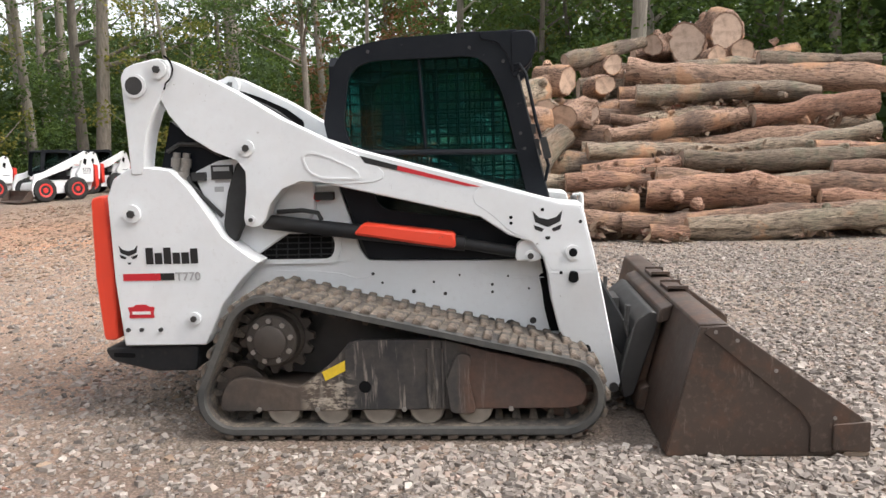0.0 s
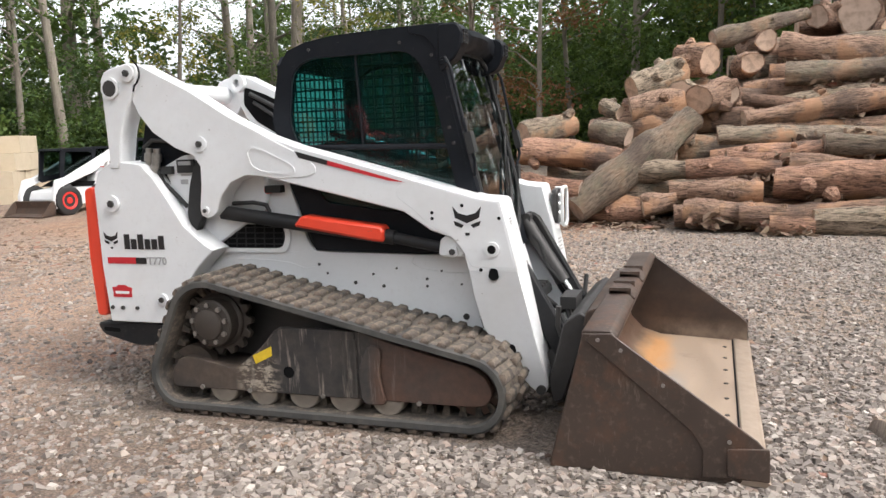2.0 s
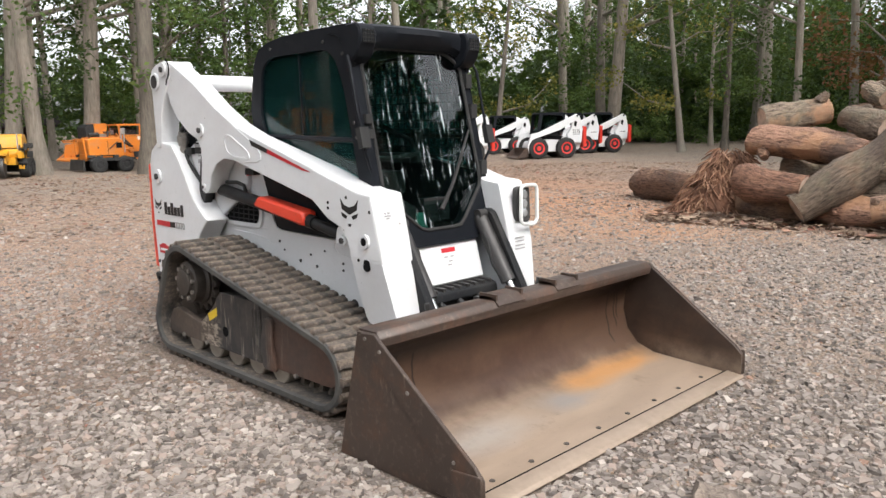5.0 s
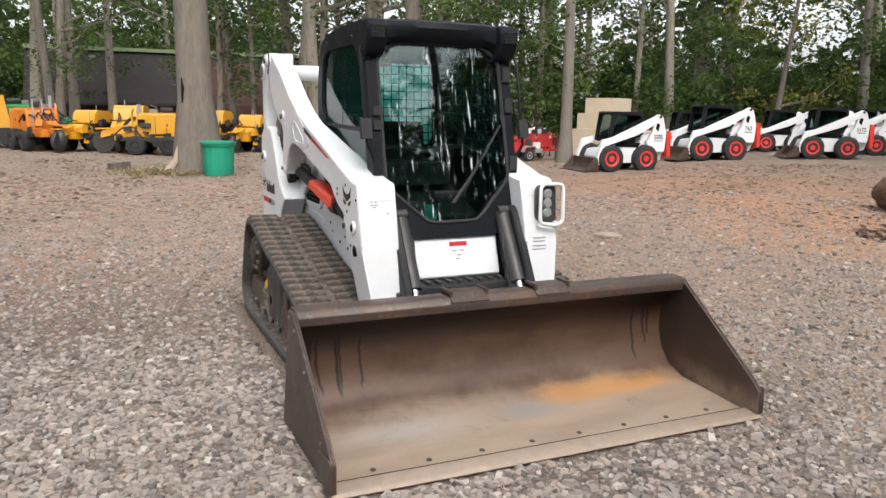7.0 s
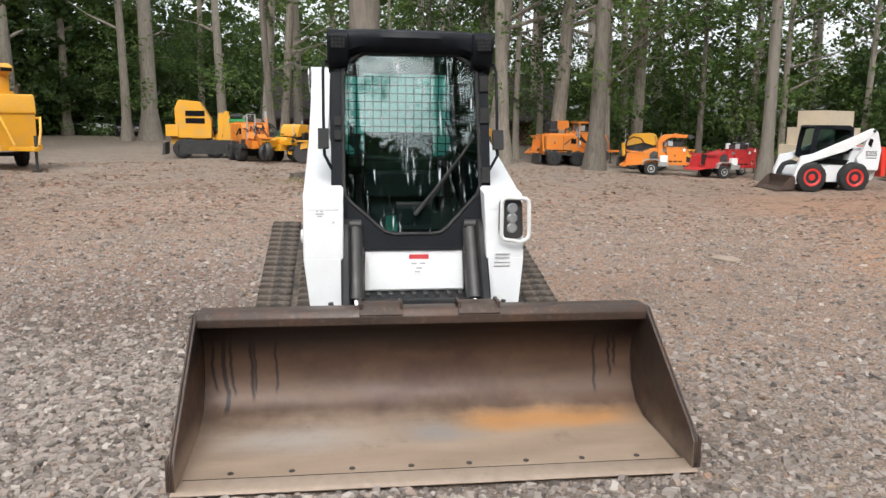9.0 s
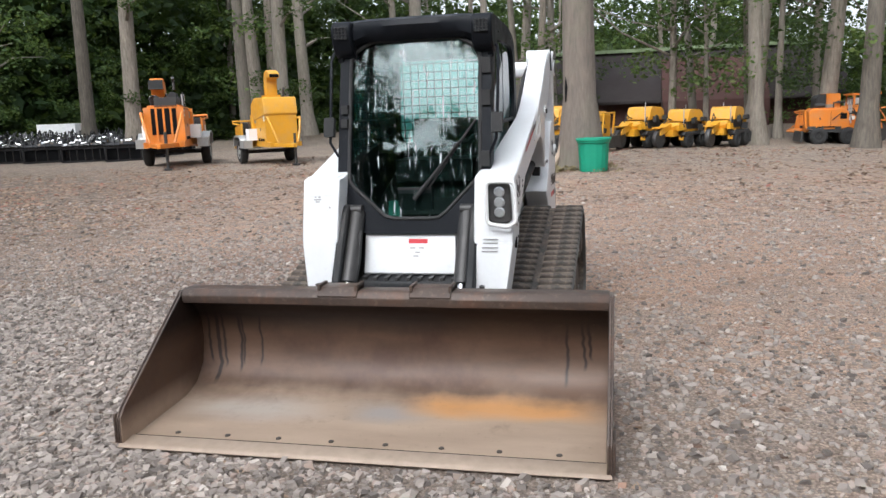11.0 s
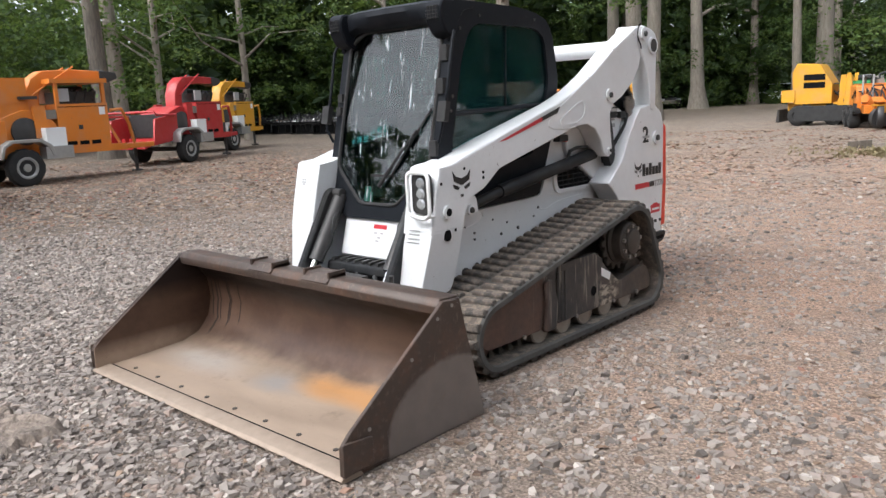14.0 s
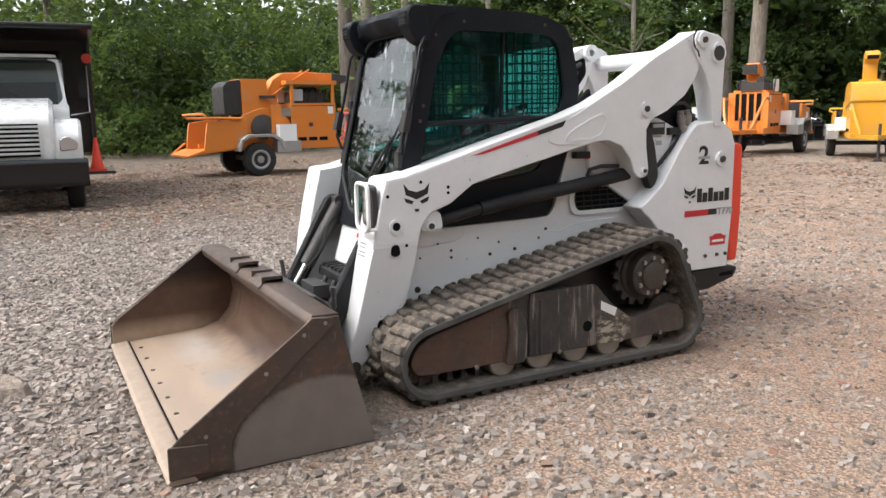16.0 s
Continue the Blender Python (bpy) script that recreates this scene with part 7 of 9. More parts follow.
def log(p0, p1, r, seed, bark, taper=0.9, knots=True, label="", seg=22):
    """A felled log from p0 to p1: uneven barked stem, sawn ends, stubs of branches."""
    g = random.Random(seed)
    p0, p1 = Vector(p0), Vector(p1)
    d = p1 - p0
    L = d.length
    n = max(5, int(L / 0.15))
    ridge = [g.uniform(-0.055, 0.055) for _ in range(seg)]
    bend, wig, ph = g.uniform(-0.06, 0.06) * L * (1.0 if r > 0.15 else 1.5), g.uniform(-0.022, 0.022) * L, g.uniform(0, 6)
    bm = bmesh.new()
    rings = []
    for i in range(n + 1):
        t = i / n
        rr = r * (1 - (1 - taper) * t) * (1 + 0.10 * math.sin(2.6 * t * L + ph) + 0.07 * math.sin(6.1 * t * L + 2 * ph) + 0.22 * math.exp(-((t - 0.15 - 0.1 * ph) * L / 0.16) ** 2))
        if i in (0, n):
            rr *= 0.97
        ring = []
        for k in range(seg):
            a = 2 * math.pi * k / seg
            w = 1 + 0.06 * math.sin(2 * a + ph + t) + 0.045 * math.sin(3 * a + 2 * ph + 4 * t) + ridge[k] + g.uniform(-0.042, 0.042)
            x = t * L + (g.uniform(-0.02, 0.02) if 0 < i < n else 0.05 * r * math.sin(a + ph))
            ring.append(bm.verts.new((x, rr * w * math.cos(a) + bend * math.sin(math.pi * t), rr * w * math.sin(a) + wig * math.sin(2 * math.pi * t))))
        rings.append(ring)
    for u, w in zip(rings, rings[1:]):
        for k in range(seg):
            bm.faces.new((u[k], w[k], w[(k + 1) % seg], u[(k + 1) % seg]))
    # sawn ends, set in a little from the bark
    for ring, sgn in ((rings[0], -1), (rings[-1], 1)):
        c = sum((v.co for v in ring), Vector()) / seg
        inner = [bm.verts.new(c + (v.co - c) * 0.90 + Vector((-sgn * 0.006, 0, 0))) for v in ring]
        for k in range(seg):
            j = (k + 1) % seg
            bm.faces.new((ring[k], ring[j], inner[j], inner[k]) if sgn < 0 else (ring[j], ring[k], inner[k], inner[j]))
        f = bm.faces.new(inner if sgn < 0 else inner[::-1])
        f.material_index = 1
    stubs = []
    if knots:
        for k in range(g.randint(1, 4)):
            t, a = g.uniform(0.12, 0.9), g.uniform(0, 6.28)
            b = Vector((t * L, r * 0.8 * math.cos(a), r * 0.8 * math.sin(a)))
            e = b + Vector((g.uniform(-0.05, 0.12), r * 0.55 * math.cos(a), r * 0.55 * math.sin(a)))
            stubs.append((b, e))
    bmesh.ops.recalc_face_normals(bm, faces=bm.faces)
    x = d.normalized()
    y = Vector((0, 0, 1)).cross(x)
    y = y.normalized() if y.length > 1e-3 else Vector((0, 1, 0))
    rot = Matrix((x, y, x.cross(y))).transposed().to_4x4()
    ob = part("log", bm, (BARKS[bark], CUT), None, sharp=50, m=Matrix.Translation(p0) @ rot @ pose(0, 0, 0, g.uniform(0, 360)))
    for b, e in stubs:
        part("branch_stub", sweep(bmesh.new(), [b, b.lerp(e, 0.6), e], [r * 0.46, r * 0.34, r * 0.24], 8), (BARKS[bark],), ob)
    words = label or ("brown felled log with sawn ends in the pile", "grey-green barked log with sawn ends in the pile", "reddish log with torn bark in the pile")[bark]
    return tagged(ob, words, "log", "log pile")


# sloping front of the stack: one end, other end, radius, bark
FRONT = (((3.0, 6.75, 0.19), (6.6, 6.95, 0.29), 0.18, 1), ((2.58, 7.55, 0.63), (4.89, 7.35, 0.52), 0.25, 2), ((2.79, 7.97, 0.86), (6.5, 7.46, 0.58), 0.18, 0), ((3.29, 8.45, 1.13), (7.2, 8.57, 1.19), 0.17, 1), ((1.94, 8.21, 0.99), (3.23, 8.38, 1.09), 0.11, 2),
         ((1.82, 8.76, 1.30), (6.68, 9.16, 1.52), 0.17, 1), ((2.21, 9.17, 1.53), (4.68, 9.71, 1.83), 0.18, 0), ((4.76, 9.66, 1.80), (7.01, 10.03, 2.01), 0.21, 2), ((2.91, 10.53, 2.28), (6.18, 10.39, 2.21), 0.20, 1), ((2.91, 11.54, 2.84), (7.9, 10.65, 2.35), 0.27, 0))
for i, (p, q, r, b) in enumerate(FRONT):
    log(p, q, r, 40 + i, b, 0.90)
SHORT = (((5.47, 11.68, 2.92), (7.69, 11.49, 2.82), 0.18, 1), ((2.33, 9.77, 1.86), (4.58, 9.71, 1.83), 0.12, 0), ((1.38, 7.89, 0.82), (2.69, 7.87, 0.81), 0.14, 2), ((1.42, 7.39, 0.54), (2.42, 7.35, 0.52), 0.15, 0), ((1.38, 6.97, 0.30), (2.27, 6.94, 0.29), 0.14, 0),
         ((2.1, 6.87, 0.25), (2.89, 6.81, 0.22), 0.13, 0), ((2.47, 6.68, 0.14), (3.02, 6.66, 0.13), 0.10, 2), ((5.43, 8.61, 1.22), (7.0, 8.46, 1.13), 0.14, 2), ((5.49, 8.06, 0.91), (6.9, 7.84, 0.79), 0.14, 0), ((5.06, 7.37, 0.53), (6.6, 7.19, 0.43), 0.12, 2))
for i, (p, q, r, b) in enumerate(SHORT):
    log(p, q, r, 70 + i, b, 0.93)
# body of the stack behind its sloping front
g = random.Random(9)
for layer in range(8):
    for row in range(3):
        z = 0.20 + layer * 0.355 + g.uniform(-0.04, 0.04)
        y = 7.05 + 1.8 * z + row * 0.44 + g.uniform(-0.07, 0.07)
        x0 = 1.75 + 0.15 * layer + g.uniform(-0.35, 0.45)
        log((x0, y, z), (6.9 + g.uniform(-0.8, 0.5), y + g.uniform(-0.15, 0.15), z + g.uniform(-0.08, 0.08)), g.uniform(0.17, 0.23), 100 + layer * 9 + row, g.choice((0, 0, 1, 2)), 0.92, seg=16)
# top of the heap, butt ends towards the yard: end, radius, yaw and length of the stem
for i, (x, y, z, r, yaw, L) in enumerate(((4.32, 12.68, 3.48, 0.37, 80, 1.7), (5.26, 13.15, 3.74, 0.38, 95, 1.7), (5.34, 12.19, 3.21, 0.24, 84, 1.4), (4.79, 12.04, 3.12, 0.18, 92, 1.4), (3.6, 12.61, 3.44, 0.27, 60, 1.8), (2.67, 11.8, 2.99, 0.24, 100, 1.8), (2.4, 11.0, 2.54, 0.23, 95, 1.9), (1.96, 9.98, 1.98, 0.26, 98, 1.9), (1.2, 10.03, 2.01, 0.23, 84, 1.9), (1.28, 9.01, 1.44, 0.25, 92, 2.0))):
    a = radians(yaw)
    log((x, y, z), (x + L * math.cos(a), y + L * math.sin(a), z + 0.06), r, 200 + i, g.choice((0, 1, 0)), 0.95)
log((1.72, 12.0, 3.10), (3.45, 12.76, 3.52), 0.16, 231, 1)
for i, (p, q, r) in enumerate((((2.4, 12.9, 2.75), (7.2, 12.8, 2.75), 0.26), ((2.8, 13.4, 2.95), (7.0, 13.4, 2.95), 0.24), ((3.3, 13.3, 3.30), (6.9, 13.6, 3.30), 0.22), ((2.0, 12.2, 2.55), (6.5, 12.3, 2.60), 0.24), ((1.2, 10.9, 1.85), (3.4, 10.9, 1.85), 0.25), ((0.9, 11.5, 2.0), (3.4, 11.6, 2.1), 0.25), ((0.6, 10.4, 1.45), (2.4, 10.2, 1.5), 0.25), ((0.4, 10.8, 1.2), (2.4, 11.0, 1.2), 0.3), ((0.2, 10.2, 0.7), (2.6, 10.4, 0.7), 0.32), ((0.4, 9.6, 1.0), (2.4, 9.5, 1.0), 0.28), ((0.5, 9.2, 0.4), (2.4, 9.2, 0.4), 0.32), ((0.6, 11.2, 0.5), (2.6, 11.3, 0.5), 0.32))):
    log(p, q, r, 330 + i, i % 2, seg=16)
# tumbled western end of the heap
log((-0.24, 7.7, 0.25), (1.45, 8.8, 1.60), 0.26, 240, 1, 0.92, False, "grey barked log leaning up against the pile")
for i, (p, q, r, k) in enumerate((((-1.27, 8.72, 1.15), (0.42, 8.39, 0.93), 0.24, 2), ((-1.36, 9.12, 1.41), (-0.6, 9.75, 1.58), 0.22, 1), ((0.63, 8.17, 0.78), (2.28, 8.12, 0.75), 0.14, 1), ((1.15, 7.79, 0.53), (2.3, 7.87, 0.58), 0.15, 0), ((0.78, 7.47, 0.32), (1.26, 7.59, 0.40), 0.15, 0), ((1.24, 7.30, 0.20), (1.65, 7.31, 0.21), 0.13, 0), ((-1.15, 7.97, 0.60), (-0.16, 7.82, 0.50), 0.22, 2),
                                  ((-0.19, 9.21, 1.48), (0.45, 9.0, 1.33), 0.17, 1), ((0.4, 9.65, 1.77), (1.28, 9.8, 1.86), 0.24, 0), ((0.37, 10.21, 2.14), (1.22, 10.71, 2.48), 0.26, 1), ((-0.08, 9.82, 1.88), (0.24, 9.59, 1.73), 0.14, 1), ((1.51, 9.85, 1.90), (1.95, 10.4, 2.01), 0.30, 0), ((1.69, 10.96, 2.64), (1.16, 11.5, 2.79), 0.27, 0))):
    log(p, q, r, 250 + i, k)
for i, (p, q, r, k) in enumerate((((-0.9, 8.9, 0.55), (0.8, 9.0, 0.50), 0.32, 1), ((-0.7, 9.4, 1.05), (1.2, 9.3, 0.95), 0.28, 0), ((-1.5, 9.2, 0.24), (0.1, 9.5, 0.24), 0.24, 0), ((-0.3, 9.9, 1.45), (1.3, 9.7, 1.35), 0.26, 0), ((0.2, 8.4, 0.35), (1.5, 8.5, 0.40), 0.30, 1), ((-0.35, 8.2, 0.20), (0.9, 8.0, 0.22), 0.20, 2), ((-0.4, 10.2, 0.5), (1.0, 10.3, 0.5), 0.34, 0), ((-0.2, 10.4, 1.1), (1.2, 10.3, 1.1), 0.30, 1), ((0.2, 10.6, 1.75), (1.3, 10.5, 1.7), 0.28, 0), ((-1.3, 8.4, 0.25), (-0.3, 8.3, 0.25), 0.25, 0))):
    log(p, q, r, 280 + i, k)

# dark log with its sawn butt to the yard and a shaggy red-brown mound of torn bark over its other end
log((-4.15, 10.35, 0.22), (-2.1, 9.0, 0.30), 0.27, 300, 0, 0.95, False, "dark brown log lying by the bark mound")
gg = random.Random(4)
rb = bmesh.new()
for k in range(1500):
    # thin strips of bark lying every way over a low leaning heap
    a, t = gg.uniform(0, 6.283), gg.random() ** 1.3
    w = (0.62 - 0.42 * t) * (1 + 0.22 * math.sin(2 * a + 0.5) + 0.10 * math.sin(5 * a)) * gg.uniform(0.80, 1.03)
    p = Vector((w * math.cos(a) + 0.26 * t, w * 1.2 * math.sin(a) + 0.14 * t, 0.98 * t + gg.uniform(-0.04, 0.05)))
    tang = Vector((-math.sin(a) * gg.uniform(-0.8, 0.8) + math.cos(a) * 0.45, math.cos(a) * gg.uniform(-0.8, 0.8) + math.sin(a) * 0.45, -gg.uniform(0.3, 1.0))).normalized() * gg.uniform(0.06, 0.17)
    q = p + tang + Vector((gg.uniform(-0.02, 0.02), gg.uniform(-0.02, 0.02), 0.02))
    e = q + tang * 0.9 + Vector((gg.uniform(-0.03, 0.03), gg.uniform(-0.03, 0.03), -0.01))
    p.z, q.z, e.z = max(p.z, 0.02), max(q.z, 0.015), max(e.z, 0.01)
    r0 = gg.uniform(0.007, 0.020)
    sweep(rb, [p, q, e], [r0 * 0.8, r0, r0 * 0.4], 4)
core_ = []
for i in range(10):
    t = i / 9
    core_.append([rb.verts.new(((0.56 - 0.40 * t) * (1 + 0.22 * math.sin(12.566 * k / 20 + 0.5)) * math.cos(6.283 * k / 20) + 0.26 * t, (0.66 - 0.46 * t) * math.sin(6.283 * k / 20) + 0.14 * t, 0.95 * t - 0.03)) for k in range(20)])
for u, w in zip(core_, core_[1:]):
    for k in range(20):
        rb.faces.new((u[k], u[(k + 1) % 20], w[(k + 1) % 20], w[k]))
rb.faces.new(core_[-1])
tagged(part("bark_mound", rb, ROOT_RED, m=pose(-1.95, 8.75, 0, 0, 0, 20)), "shaggy red-brown mound of torn bark by the logs", "bark mound")

# bark litter under the tumbled end
cs = [(-0.9 + gg.uniform(-1.4, 1.8), 7.6 + gg.uniform(-0.5, 0.6), 0.03) for _ in range(60)]
v, f = leaf_cloud(cs, 26, 0.30, (0.03, 0.11), 31)
v[:, 2] = np.abs(v[:, 2]) * 0.4 + 0.01
tagged(new("bark_litter", mesh_from("bark_litter", v, f, [CHIPS])), "torn bark strips and chips on the ground", "bark litter", kind="stuff")

# torn bark and rootlets between the front logs
cs = []
for p, q, r, b in FRONT + SHORT:
    for _ in range(9):
        t = gg.random()
        cs.append([p[k] + (q[k] - p[k]) * t for k in range(3)])
        cs[-1][1] -= r * 0.3
        cs[-1][2] -= r * 0.85
v, f = leaf_cloud(cs, 12, 0.16, (0.03, 0.12), 33)
v[:, 2] = np.maximum(v[:, 2], 0.02)
tagged(new("torn_bark", mesh_from("torn_bark", v, f, [CHIPS])), "torn bark strips caught between the logs", "bark litter", kind="stuff")

# ---------------------------------------------------------------- parked machines


def wheel(parent, x, y, z, r, w, side, rim, name="wheel", seg=36):
    """A tyre with a rim as its sub-part; side: the outward y direction."""
    bm = bmesh.new()
    lathe(bm, (x, y - side * w / 2, z), (0, side, 0), ((0, r * 0.55), (0, r * 0.82), (w * 0.08, r * 0.95), (w * 0.25, r), (w * 0.75, r), (w * 0.92, r * 0.95), (w, r * 0.82), (w, r * 0.60), (w * 0.9, r * 0.56)), seg)
    for v in bm.verts:
        dx, dz = v.co.x - x, v.co.z - z
        q = math.hypot(dx, dz)
        if q > r * 0.9:
            k = 1 + 0.035 * (round(math.atan2(dz, dx) / (2 * math.pi) * seg) % 2)
            v.co.x, v.co.z = x + dx * k, z + dz * k
    t = part(name, bm, TYRE, parent, "black ribbed tyre")
    rb = bmesh.new()
    lathe(rb, (x, y + side * w * 0.30, z), (0, side, 0), ((0, r * 0.2), (0, r * 0.56), (w * 0.17, r * 0.60), (w * 0.19, r * 0.52), (w * 0.08, r * 0.42), (w * 0.06, r * 0.24), (w * 0.16, r * 0.20), (w * 0.17, 0.0)), 18)
    part("rim", rb, rim, t, "painted steel rim")
    return t


def skid_steer(number=""):
    """A wheeled skid steer: x forward, origin on the ground."""
    ob = thing("skid_steer_loader")
    body = prism(bmesh.new(), rounded([(-1.20, 0.34), (-1.28, 0.60), (-1.25, 1.12), (-1.05, 1.22), (-0.55, 1.10), (-0.45, 0.78), (0.75, 0.66), (0.85, 0.42), (0.70, 0.26), (-0.9, 0.26)], 0.05), -0.52, 0.52, 0.012)
    part("body", body, WHITE, ob)
    part("tailgate", prism(bmesh.new(), rounded([(-1.29, 0.42), (-1.41, 0.46), (-1.42, 1.20), (-1.27, 1.24)], 0.03), -0.73, 0.73, 0.01), RED, ob, "red tailgate")
    for s in (-1, 1):
        up = part("rear_upright", prism(bmesh.new(), [(-1.22, 0.60), (-1.27, 1.15), (-1.14, 1.62), (-1.04, 1.70), (-0.92, 1.68), (-0.86, 1.45), (-0.78, 1.15), (-0.62, 0.92), (-0.7, 0.6)], s * 0.70, s * 0.56, 0.012), WHITE, ob)
        part("upright_hole", prism(bmesh.new(), rounded([(-0.98, 1.20), (-1.03, 1.42), (-0.93, 1.46), (-0.88, 1.30)], 0.03), s * 0.702, s * 0.704), DARK_VOID, up)
        arm = part("lift_arm", prism(bmesh.new(), [(-1.10, 1.66), (-0.98, 1.72), (-0.80, 1.62), (0.55, 1.02), (0.86, 0.96), (1.02, 0.55), (1.05, 0.25), (0.92, 0.20), (0.82, 0.62), (0.66, 0.80), (-0.30, 1.10), (-0.86, 1.42)], s * 0.72, s * 0.58, 0.012), WHITE, ob, "white lift arm")
        part("arm_pin", rod(bmesh.new(), (-1.02, s * 0.715, 1.645), (-1.02, s * 0.735, 1.645), 0.045, seg=12), DARK_STEEL, arm)
        part("side_opening", prism(bmesh.new(), [(-0.50, 0.86), (0.10, 0.90), (0.42, 0.76), (-0.40, 0.72)], s * 0.522, s * 0.535), DARK_VOID, ob)
        for x in (-0.58, 0.58):
            wheel(ob, x, s * 0.66, 0.40, 0.40, 0.27, s, RIM_RED)
        side = frame_plate(bmesh.new(), rounded([(-0.62, 1.05), (-0.62, 1.71), (-0.50, 1.78), (0.38, 1.78), (0.45, 1.71), (0.56, 0.86)], 0.03), rounded([(-0.54, 1.16), (-0.54, 1.67), (0.30, 1.70), (0.42, 1.05)], 0.04), (-0.08, 1.40), s * 0.44, s * 0.40, 40)
        cs = part("cab_side", side, CAB_BLACK, ob)
        part("side_window", prism(bmesh.new(), rounded([(-0.56, 1.14), (-0.56, 1.69), (0.32, 1.72), (0.44, 1.03)], 0.04), s * 0.425, s * 0.42), GLASS_DARK, cs, "dark cab window").visible_shadow = False
        part("model_label", flat_shape([[(-0.14, -0.012), (0.14, -0.012), (0.14, 0.012), (-0.14, 0.012)]]), INK, up, "dark line under the model number", m=on_side(-1.0, 0.93, 0.7015, s))
        if number:
            letters(number, 0.19, on_side(-1.0, 1.04, 0.7015, s), INK, up, "model_number", 0.85)
    part("cab_roof", prism(bmesh.new(), rounded([(-0.62, 1.70), (-0.50, 1.79), (0.40, 1.79), (0.47, 1.73), (-0.4, 1.71)], 0.02), -0.45, 0.45, 0.01), CAB_BLACK, ob)
    part("cab_rear", box(bmesh.new(), (-0.60, 0, 1.38), (0.05, 0.84, 0.66), 0.01), CAB_BLACK, ob)
    part("seat", box(bmesh.new(), (-0.25, 0, 1.05), (0.45, 0.5, 0.5), 0.08), SEAT_VINYL, ob)
    part("coupler", box(bmesh.new(), (0.98, 0, 0.26), (0.08, 0.9, 0.26), 0.02), DARK_STEEL, ob)
    bk = prism(bmesh.new(), [(1.04, 0.04), (1.00, 0.26), (1.04, 0.42), (1.09, 0.42), (1.06, 0.24), (1.12, 0.09), (1.50, 0.045), (1.50, 0.02)], -0.76, 0.76, 0.005)
    for s in (-1, 1):
        prism(bk, [(1.05, 0.05), (1.02, 0.26), (1.07, 0.41), (1.16, 0.38), (1.46, 0.05)], s * 0.76, s * 0.735)
    part("bucket", bk, BUCKET_OUT, ob, "worn brown bucket resting on the ground")
    return ob


def placed(ob, x, y, yaw, label, category, group="", k=1.0):
    ob.matrix_basis = pose(x, y, float(ground_height(x, y)), 0, 0, yaw) @ Matrix.Scale(k, 4)
    return tagged(ob, label, category, group)


SS = ("white skid steer loader with red rims parked in a row", "skid steer", "parked skid steers")
placed(skid_steer("S205"), -15.22, 12.87, -97, *SS)
placed(skid_steer("763"), -17.41, 18.48, -106, *SS, 1.09)
placed(skid_steer("S175"), -15.65, 22.2, -122, *SS)
spare = skid_steer()
placed(spare, -20.9, 20.4, -116, *SS)
for x, y, yaw in ((-17.3, 25.8, -122), (-16.7, 27.2, -120), (-20.8, 25.4, -124)):
    tagged(copy_thing(spare, pose(x, y, float(ground_height(x, y)), 0, 0, yaw)), *SS)


